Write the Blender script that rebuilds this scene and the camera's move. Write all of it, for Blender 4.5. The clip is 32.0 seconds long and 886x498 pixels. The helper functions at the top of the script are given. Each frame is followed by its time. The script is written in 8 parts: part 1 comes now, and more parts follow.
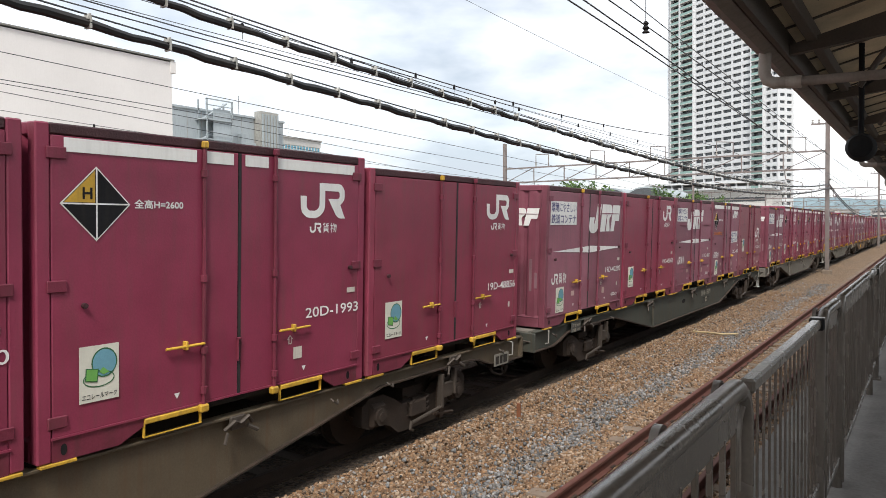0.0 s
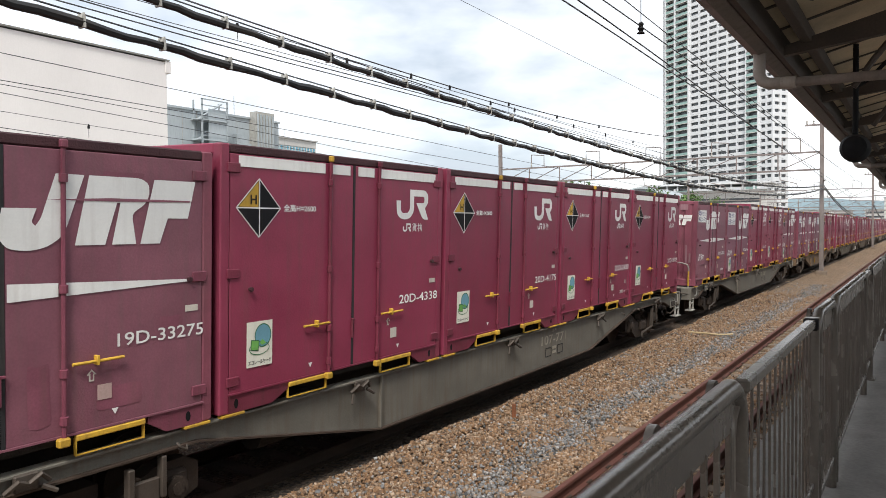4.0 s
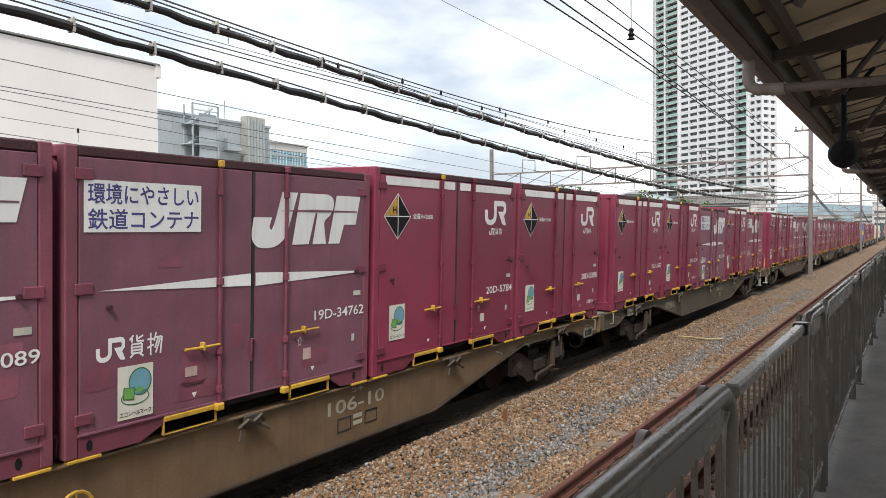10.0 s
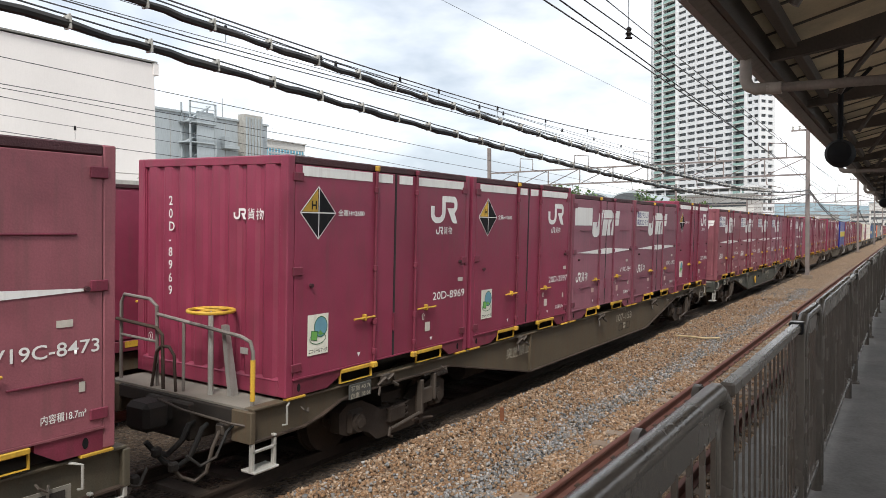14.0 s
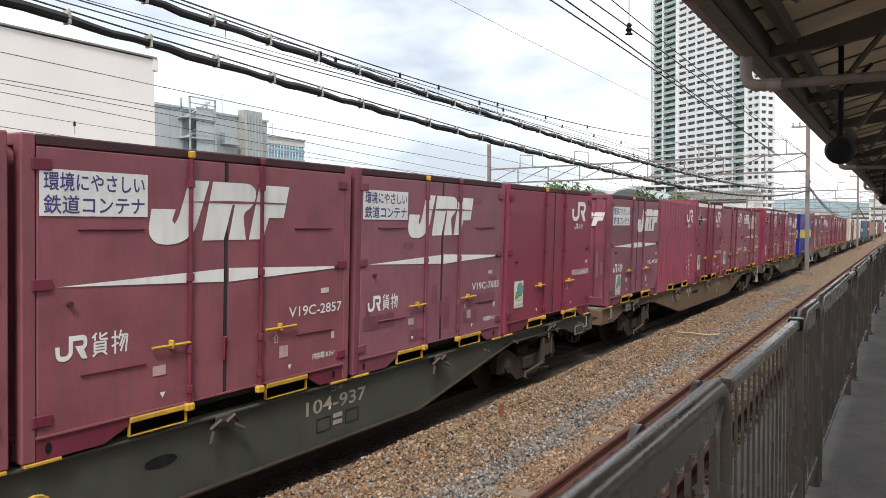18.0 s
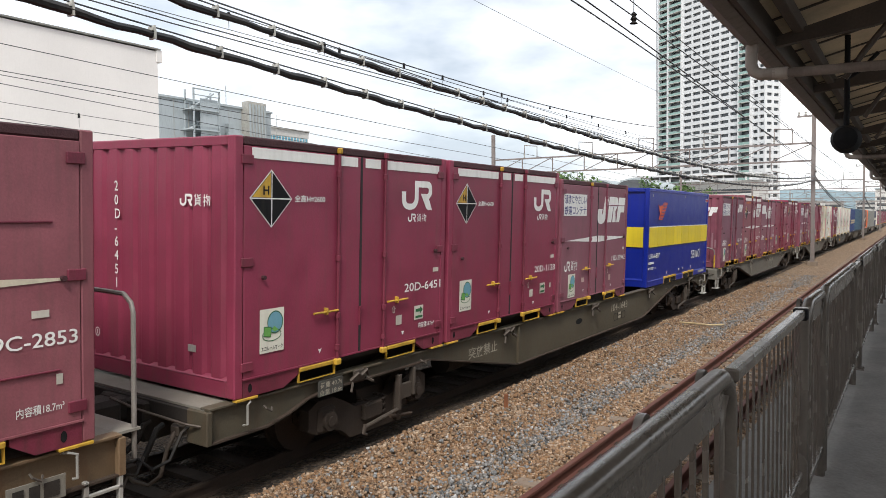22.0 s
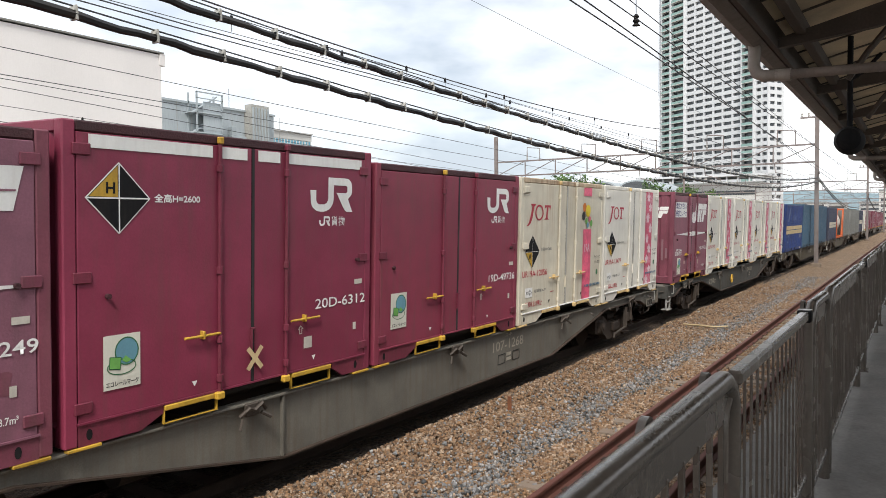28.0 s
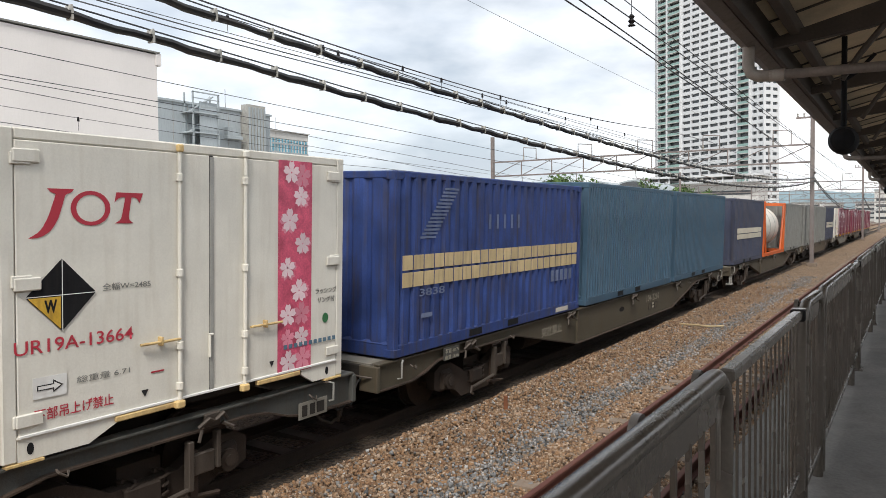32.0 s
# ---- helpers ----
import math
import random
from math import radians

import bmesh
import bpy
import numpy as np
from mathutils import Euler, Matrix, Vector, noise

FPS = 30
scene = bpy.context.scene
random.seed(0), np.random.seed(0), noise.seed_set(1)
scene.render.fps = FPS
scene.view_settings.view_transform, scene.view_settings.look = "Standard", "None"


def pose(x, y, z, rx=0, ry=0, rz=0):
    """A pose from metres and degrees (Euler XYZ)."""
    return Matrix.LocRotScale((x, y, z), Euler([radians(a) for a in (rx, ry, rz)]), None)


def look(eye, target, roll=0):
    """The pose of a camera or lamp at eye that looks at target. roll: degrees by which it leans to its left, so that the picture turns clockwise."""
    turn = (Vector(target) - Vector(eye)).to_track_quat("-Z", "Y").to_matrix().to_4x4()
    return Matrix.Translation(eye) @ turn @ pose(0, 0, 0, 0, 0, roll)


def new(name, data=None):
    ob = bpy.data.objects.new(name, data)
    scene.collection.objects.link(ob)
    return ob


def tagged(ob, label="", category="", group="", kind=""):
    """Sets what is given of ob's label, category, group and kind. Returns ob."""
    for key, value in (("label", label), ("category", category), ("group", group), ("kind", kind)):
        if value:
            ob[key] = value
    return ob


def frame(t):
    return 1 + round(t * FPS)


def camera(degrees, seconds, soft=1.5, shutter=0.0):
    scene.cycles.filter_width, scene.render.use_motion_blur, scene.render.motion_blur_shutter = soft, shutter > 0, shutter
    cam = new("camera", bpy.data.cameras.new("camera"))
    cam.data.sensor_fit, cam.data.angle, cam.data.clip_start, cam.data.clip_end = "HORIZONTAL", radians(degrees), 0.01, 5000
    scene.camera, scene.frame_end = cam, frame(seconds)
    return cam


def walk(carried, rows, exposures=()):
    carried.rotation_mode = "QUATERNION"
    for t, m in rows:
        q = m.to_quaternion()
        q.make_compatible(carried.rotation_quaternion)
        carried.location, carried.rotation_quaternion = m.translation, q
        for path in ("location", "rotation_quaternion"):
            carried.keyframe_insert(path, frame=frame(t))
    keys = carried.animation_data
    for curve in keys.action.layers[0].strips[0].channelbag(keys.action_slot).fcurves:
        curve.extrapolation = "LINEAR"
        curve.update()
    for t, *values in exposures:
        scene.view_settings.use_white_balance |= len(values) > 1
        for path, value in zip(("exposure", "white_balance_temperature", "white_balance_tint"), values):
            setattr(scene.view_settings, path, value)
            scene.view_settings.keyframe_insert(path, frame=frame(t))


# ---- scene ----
HFOV = 61.996
EYE_Z = 2.734
# seconds, yaw, pitch and roll in degrees, drift of the hand in metres
VIEW = [
    (0.0, 33.410, -1.681, -0.528, 0.000, -0.000, -0.000),
    (0.5, 33.362, -1.631, -0.526, 0.001, -0.001, -0.002),
    (1.0, 33.276, -1.597, -0.536, 0.003, 0.001, -0.001),
    (1.5, 33.166, -1.530, -0.535, 0.005, 0.002, 0.000),
    (2.0, 33.132, -1.486, -0.525, 0.008, 0.002, -0.001),
    (2.5, 33.080, -1.551, -0.527, 0.009, 0.003, -0.001),
    (3.0, 33.045, -1.574, -0.523, 0.009, 0.003, -0.001),
    (3.5, 33.050, -1.651, -0.504, 0.007, 0.002, -0.002),
    (5.5, 33.167, -1.446, -0.481, 0.006, -0.005, -0.003),
    (6.0, 33.103, -1.349, -0.450, 0.005, -0.006, -0.001),
    (6.5, 33.081, -1.423, -0.425, 0.003, -0.006, 0.000),
    (7.0, 33.024, -1.499, -0.426, 0.002, -0.006, -0.001),
    (7.5, 32.943, -1.439, -0.435, 0.002, -0.006, -0.001),
    (8.0, 32.855, -1.433, -0.454, 0.002, -0.005, -0.001),
    (8.5, 32.783, -1.376, -0.481, 0.002, -0.004, -0.001),
    (9.0, 32.568, -1.296, -0.496, 0.003, -0.002, 0.001),
    (9.5, 32.424, -1.276, -0.496, 0.005, -0.001, 0.001),
    (10.0, 32.383, -1.276, -0.490, 0.007, 0.000, 0.000),
    (10.5, 32.418, -1.234, -0.500, 0.008, 0.000, -0.001),
    (11.0, 32.357, -1.240, -0.502, 0.009, 0.000, -0.001),
    (11.5, 32.385, -1.250, -0.504, 0.011, -0.004, -0.001),
    (12.0, 32.301, -1.195, -0.485, 0.012, -0.004, -0.002),
    (12.5, 32.347, -1.230, -0.448, 0.013, -0.005, 0.000),
    (13.0, 32.340, -1.274, -0.419, 0.013, -0.005, 0.000),
    (13.5, 32.315, -1.307, -0.386, 0.013, -0.005, 0.001),
    (14.0, 32.195, -1.376, -0.338, 0.013, -0.003, -0.002),
    (14.5, 32.190, -1.453, -0.320, 0.014, -0.004, -0.002),
    (16.5, 32.258, -1.510, -0.304, 0.013, -0.005, 0.000),
    (17.0, 32.205, -1.552, -0.279, 0.014, -0.006, -0.001),
    (17.5, 32.220, -1.579, -0.260, 0.013, -0.005, -0.002),
    (18.0, 32.178, -1.673, -0.259, 0.013, -0.004, -0.003),
    (18.5, 32.367, -1.813, -0.254, 0.012, -0.004, -0.004),
    (19.0, 32.290, -1.891, -0.265, 0.012, -0.004, -0.003),
    (19.5, 32.367, -1.908, -0.262, 0.011, -0.004, -0.004),
    (20.0, 32.474, -1.989, -0.256, 0.011, -0.005, -0.003),
    (20.5, 32.499, -2.141, -0.287, 0.009, -0.003, -0.003),
    (21.0, 32.621, -2.253, -0.330, 0.009, -0.004, -0.004),
    (21.5, 32.620, -2.336, -0.381, 0.009, -0.004, -0.005),
    (22.0, 32.523, -2.367, -0.432, 0.011, -0.004, -0.005),
    (22.5, 32.554, -2.282, -0.504, 0.013, -0.006, -0.005),
    (23.0, 32.463, -2.203, -0.563, 0.014, -0.005, -0.005),
    (23.5, 32.490, -2.194, -0.608, 0.016, -0.004, -0.003),
    (24.0, 32.521, -2.132, -0.634, 0.016, -0.004, -0.004),
    (24.5, 32.574, -2.145, -0.664, 0.015, -0.005, -0.004),
    (25.0, 32.589, -2.194, -0.660, 0.014, -0.006, -0.005),
    (25.5, 32.693, -2.134, -0.641, 0.013, -0.006, -0.006),
    (27.5, 32.783, -2.124, -0.607, 0.013, -0.005, -0.003),
    (28.0, 32.756, -2.184, -0.590, 0.012, -0.005, -0.003),
    (28.5, 32.751, -2.184, -0.555, 0.013, -0.007, -0.004),
    (29.0, 32.608, -2.242, -0.553, 0.013, -0.007, -0.004),
    (29.5, 32.535, -2.330, -0.551, 0.012, -0.007, -0.003),
    (30.0, 32.563, -2.284, -0.562, 0.011, -0.012, -0.005),
    (30.5, 32.514, -2.210, -0.571, 0.009, -0.013, -0.006),
    (31.0, 32.559, -2.156, -0.593, 0.009, -0.016, -0.006),
    (31.5, 32.582, -2.161, -0.595, 0.007, -0.018, -0.005),
    (32.0, 32.493, -2.187, -0.600, 0.006, -0.017, -0.006),
]
# how far the train has rolled: seconds, metres
ROLLED = [
    (0.0, 0.000),
    (1.0, -7.795),
    (2.0, -15.579),
    (3.0, -23.351),
    (4.0, -31.112),
    (5.0, -38.868),
    (6.0, -46.623),
    (7.0, -54.368),
    (8.0, -62.082),
    (9.0, -69.756),
    (10.0, -77.412),
    (11.0, -85.078),
    (12.0, -92.751),
    (13.0, -100.413),
    (14.0, -108.093),
    (15.0, -115.781),
    (16.0, -123.468),
    (17.0, -131.153),
    (18.0, -138.838),
    (19.0, -146.528),
    (20.0, -154.234),
    (21.0, -161.958),
    (22.0, -169.692),
    (23.0, -177.427),
    (24.0, -185.171),
    (25.0, -192.941),
    (26.0, -200.779),
    (27.0, -208.640),
    (28.0, -216.526),
    (29.0, -224.496),
    (30.0, -232.521),
    (31.0, -240.590),
    (32.0, -248.667),
]
def view(yaw, pitch, roll, dx=0.0, dy=0.0, dz=0.0):
    """Where the hand-held camera looks: yaw from +x towards +y."""
    return pose(dx, dy, EYE_Z + dz, 90 + pitch, 0, yaw - 90) @ pose(0, 0, 0, 0, 0, roll)


cam = camera(HFOV, 32.0, soft=0.75, shutter=0.0)
walk(cam, [(t, view(a, b, c, dx, dy, dz)) for t, a, b, c, dx, dy, dz in VIEW], exposures=[(0.0, 0.33), (28.0, 0.33), (29.4, 0.21), (30.8, 0.15), (32.0, 0.19)])

# ---- sky and sun ----
SUN_EL, SUN_AZ = radians(51), radians(209)
world = bpy.data.worlds.new("sky")
scene.world = world
world.use_nodes = True
wn, wl = world.node_tree.nodes, world.node_tree.links
wn.clear()
w_out = wn.new("ShaderNodeOutputWorld")
w_bg = wn.new("ShaderNodeBackground")
w_sky = wn.new("ShaderNodeTexSky")
w_sky.sky_type = "NISHITA"
w_sky.sun_disc = False
w_sky.sun_elevation, w_sky.sun_rotation = SUN_EL, radians(90) - SUN_AZ
w_scale = wn.new("ShaderNodeMix")
w_scale.data_type, w_scale.blend_type = "RGBA", "MULTIPLY"
w_scale.inputs["Factor"].default_value = 1.0
w_scale.inputs["B"].default_value = (0.11, 0.105, 0.10, 1)
w_co = wn.new("ShaderNodeTexCoord")
w_map = wn.new("ShaderNodeMapping")
w_map.inputs["Scale"].default_value = (1.0, 1.0, 2.6)
w_n1 = wn.new("ShaderNodeTexNoise")
w_n1.inputs["Scale"].default_value, w_n1.inputs["Detail"].default_value, w_n1.inputs["Roughness"].default_value = 2.2, 7.0, 0.55
w_r1 = wn.new("ShaderNodeValToRGB")
w_r1.color_ramp.elements[0].position, w_r1.color_ramp.elements[1].position = 0.36, 0.60
w_r1.color_ramp.elements[0].color, w_r1.color_ramp.elements[1].color = (0.70, 0.70, 0.70, 1), (1, 1, 1, 1)
w_n2 = wn.new("ShaderNodeTexNoise")
w_n2.inputs["Scale"].default_value, w_n2.inputs["Detail"].default_value = 3.4, 6.0
w_r2 = wn.new("ShaderNodeValToRGB")
w_r2.color_ramp.elements[0].position, w_r2.color_ramp.elements[1].position = 0.36, 0.60
w_r2.color_ramp.elements[0].color, w_r2.color_ramp.elements[1].color = (0.44, 0.49, 0.55, 1), (0.93, 0.945, 0.965, 1)
w_mix = wn.new("ShaderNodeMix")
w_mix.data_type = "RGBA"
wl.new(w_co.outputs["Generated"], w_map.inputs["Vector"])
wl.new(w_map.outputs["Vector"], w_n1.inputs["Vector"])
wl.new(w_map.outputs["Vector"], w_n2.inputs["Vector"])
wl.new(w_n1.outputs["Fac"], w_r1.inputs["Fac"])
wl.new(w_n2.outputs["Fac"], w_r2.inputs["Fac"])
wl.new(w_sky.outputs["Color"], w_scale.inputs["A"])
wl.new(w_scale.outputs["Result"], w_mix.inputs["A"])
wl.new(w_r2.outputs["Color"], w_mix.inputs["B"])
wl.new(w_r1.outputs["Color"], w_mix.inputs["Factor"])
wl.new(w_mix.outputs["Result"], w_bg.inputs["Color"])
w_bg.inputs["Strength"].default_value = 1.27
wl.new(w_bg.outputs["Background"], w_out.inputs["Surface"])

sun = new("sun", bpy.data.lights.new("sun", "SUN"))
sun.data.energy, sun.data.angle, sun.data.color = 3.1, radians(14), (1.0, 0.965, 0.91)
sun_dir = Vector((math.cos(SUN_EL) * math.cos(SUN_AZ), math.cos(SUN_EL) * math.sin(SUN_AZ), math.sin(SUN_EL)))
sun.matrix_world = look(tuple(sun_dir * 50), (0, 0, 0))

# ---- mesh helpers ----
class M:
    """Collects points and faces of one part."""

    def __init__(self):
        self.v, self.f = [], []

    def add(self, pts, faces):
        n = len(self.v)
        self.v += [tuple(p) for p in pts]
        self.f += [tuple(n + i for i in q) for q in faces]
        return self

    def box(self, x0, x1, y0, y1, z0, z1, c=0.0):
        if c <= 0:
            p = [(x, y, z) for z in (z0, z1) for y in (y0, y1) for x in (x0, x1)]
            return self.add(p, [(0, 2, 3, 1), (4, 5, 7, 6), (0, 1, 5, 4), (1, 3, 7, 5), (3, 2, 6, 7), (2, 0, 4, 6)])
        c = min(c, (x1 - x0) * 0.45, (y1 - y0) * 0.45, (z1 - z0) * 0.45)
        lo, hi = (x0, y0, z0), (x1, y1, z1)
        p, idx = [], {}
        for k in range(8):
            s = [(k >> a) & 1 for a in range(3)]
            for a in range(3):
                q = [(hi[b] if s[b] else lo[b]) if b == a else ((hi[b] - c) if s[b] else (lo[b] + c)) for b in range(3)]
                idx[(tuple(s), a)] = len(p)
                p.append(q)
        mid = Vector([(lo[b] + hi[b]) / 2 for b in range(3)])
        faces = []
        for a in range(3):
            o = [b for b in range(3) if b != a]
            for s in (0, 1):
                loop = []
                for u, w in ((0, 0), (1, 0), (1, 1), (0, 1)):
                    t = [0, 0, 0]
                    t[a], t[o[0]], t[o[1]] = s, u, w
                    loop.append(idx[(tuple(t), a)])
                faces.append(loop)
            for u in (0, 1):
                for w in (0, 1):
                    t0, t1 = [0, 0, 0], [0, 0, 0]
                    t0[o[0]], t0[o[1]] = u, w
                    t1[o[0]], t1[o[1]] = u, w
                    t1[a] = 1
                    faces.append([idx[(tuple(t0), o[0])], idx[(tuple(t1), o[0])], idx[(tuple(t1), o[1])], idx[(tuple(t0), o[1])]])
        for k in range(8):
            s = tuple((k >> a) & 1 for a in range(3))
            faces.append([idx[(s, 0)], idx[(s, 1)], idx[(s, 2)]])
        out = []
        for q in faces:
            n = (Vector(p[q[1]]) - Vector(p[q[0]])).cross(Vector(p[q[2]]) - Vector(p[q[0]]))
            cen = sum((Vector(p[i]) for i in q), Vector()) / len(q)
            out.append(q if n.dot(cen - mid) > 0 else q[::-1])
        return self.add(p, out)

    def tube(self, pts, r, n=8, cap=True, closed=False):
        pts = [Vector(p) for p in pts]
        rings = []
        up = None
        for i, p in enumerate(pts):
            if closed:
                d = pts[(i + 1) % len(pts)] - pts[i - 1]
            else:
                d = pts[min(i + 1, len(pts) - 1)] - pts[max(i - 1, 0)]
            d.normalize()
            if up is None:
                up = d.orthogonal().normalized()
            up = (up - d * up.dot(d)).normalized()
            s = d.cross(up)
            rr = r[i] if isinstance(r, (list, tuple)) else r
            rings.append([p + (up * math.cos(a) + s * math.sin(a)) * rr for a in [2 * math.pi * k / n for k in range(n)]])
        v = [q for ring in rings for q in ring]
        fs = []
        m = len(pts)
        for i in range(m if closed else m - 1):
            a, b = i * n, ((i + 1) % m) * n
            for k in range(n):
                fs.append((a + k, a + (k + 1) % n, b + (k + 1) % n, b + k))
        if cap and not closed:
            fs.append(tuple(range(n))[::-1])
            fs.append(tuple((m - 1) * n + k for k in range(n)))
        return self.add(v, fs)

    def cyl(self, p0, p1, r, n=12):
        return self.tube([p0, p1], r, n)

    def disc_y(self, cx, y, cz, rx, rz, n=20):
        return self.add([(cx + rx * math.cos(2 * math.pi * k / n), y, cz + rz * math.sin(2 * math.pi * k / n)) for k in range(n)], [tuple(range(n))])

    def ring_y(self, cx, y, cz, rx, rz, wx, wz, n=24):
        o = [(cx + rx * math.cos(2 * math.pi * k / n), y, cz + rz * math.sin(2 * math.pi * k / n)) for k in range(n)]
        i = [(cx + (rx - wx) * math.cos(2 * math.pi * k / n), y, cz + (rz - wz) * math.sin(2 * math.pi * k / n)) for k in range(n)]
        return self.add(o + i, [(k, (k + 1) % n, n + (k + 1) % n, n + k) for k in range(n)])

    def flat(self, pts, y):
        """A flat paint shape on a side wall; pts are x, z."""
        a = sum(pts[i][0] * pts[(i + 1) % len(pts)][1] - pts[(i + 1) % len(pts)][0] * pts[i][1] for i in range(len(pts)))
        if a < 0:
            pts = pts[::-1]
        return self.add([(p[0], y, p[1]) for p in pts], [tuple(range(len(pts)))])

    def plate(self, x0, x1, z0, z1, y, d=0.003):
        return self.box(x0, x1, y - d, y, z0, z1)

    def prism(self, pts, y0, y1):
        """Outline in x, z pushed from y0 to y1."""
        a = sum(pts[i][0] * pts[(i + 1) % len(pts)][1] - pts[(i + 1) % len(pts)][0] * pts[i][1] for i in range(len(pts)))
        if a < 0:
            pts = pts[::-1]
        n = len(pts)
        v = [(p[0], y0, p[1]) for p in pts] + [(p[0], y1, p[1]) for p in pts]
        return self.add(v, [tuple(range(n)), tuple(range(2 * n - 1, n - 1, -1))] + [(i, n + i, n + (i + 1) % n, (i + 1) % n) for i in range(n)])

    def extrude_x(self, pts, x0, x1):
        """Outline in y, z pushed from x0 to x1."""
        a = sum(pts[i][0] * pts[(i + 1) % len(pts)][1] - pts[(i + 1) % len(pts)][0] * pts[i][1] for i in range(len(pts)))
        if a < 0:
            pts = pts[::-1]
        n = len(pts)
        v = [(x0, p[0], p[1]) for p in pts] + [(x1, p[0], p[1]) for p in pts]
        return self.add(v, [tuple(range(n - 1, -1, -1)), tuple(range(n, 2 * n))] + [(i, (i + 1) % n, n + (i + 1) % n, n + i) for i in range(n)])

    def extrude_z(self, pts, z0, z1):
        """Outline in x, y (anticlockwise) pushed from z0 to z1."""
        n = len(pts)
        v = [(p[0], p[1], z0) for p in pts] + [(p[0], p[1], z1) for p in pts]
        return self.add(v, [tuple(range(n - 1, -1, -1)), tuple(range(n, 2 * n))] + [(i, (i + 1) % n, n + (i + 1) % n, n + i) for i in range(n)])

    def turn(self, m, start=0):
        self.v[start:] = [tuple(m @ Vector(p)) for p in self.v[start:]]
        return self

    def mesh(self, name, smooth=False):
        me = bpy.data.meshes.new(name)
        me.from_pydata(self.v, [], self.f)
        if smooth:
            me.polygons.foreach_set("use_smooth", [True] * len(me.polygons))
            me.set_sharp_from_angle(angle=radians(40))
        me.update()
        return me


STORE = {}


def shared(key, make, material, smooth=False):
    """One mesh for all alike parts."""
    k = (key, material.name)
    if k not in STORE:
        m = make()
        me = m if isinstance(m, bpy.types.Mesh) else m.mesh(str(key if isinstance(key, str) else key[0]), smooth)
        if not me.materials:
            me.materials.append(material)
        STORE[k] = me
    return STORE[k]


def part(name, data, material, parent, label="", at=(0, 0, 0), smooth=False):
    if isinstance(data, M):
        data = data.mesh(name, smooth)
    if not data.materials:
        data.materials.append(material)
    ob = new(name, data)
    ob.location = at
    if parent is not None:
        ob.parent = parent
    if label:
        ob["label"] = label
    return ob


def thing(name, label, category, group="", kind="", at=(0, 0, 0)):
    ob = new(name)
    ob.empty_display_size = 0.2
    ob.location = at
    return tagged(ob, label, category, group, kind)


def letters(text, size, bold=0.0, end=False, spacing=1.0, aspect=1.0):
    """Painted writing as a flat mesh: x along the wall, z up, facing -y (or -x for an end wall)."""
    cu = bpy.data.curves.new("writing", "FONT")
    cu.body, cu.size, cu.align_x, cu.align_y, cu.offset, cu.space_character = text, size, "LEFT", "BOTTOM_BASELINE", bold, spacing
    cu.resolution_u = 3
    ob = bpy.data.objects.new("writing", cu)
    me = bpy.data.meshes.new_from_object(ob)
    bpy.data.objects.remove(ob)
    bpy.data.curves.remove(cu)
    m = Matrix.Rotation(radians(90), 4, "X") @ Matrix.Diagonal((aspect, 1, 1, 1))
    if end:
        m = Matrix.Rotation(radians(-90), 4, "Z") @ m
    me.transform(m)
    me.materials.clear()
    return me


# ---- materials ----
def tree(name):
    mt = bpy.data.materials.new(name)
    mt.use_nodes = True
    nt = mt.node_tree
    return mt, nt, nt.nodes, nt.links, nt.nodes["Principled BSDF"]


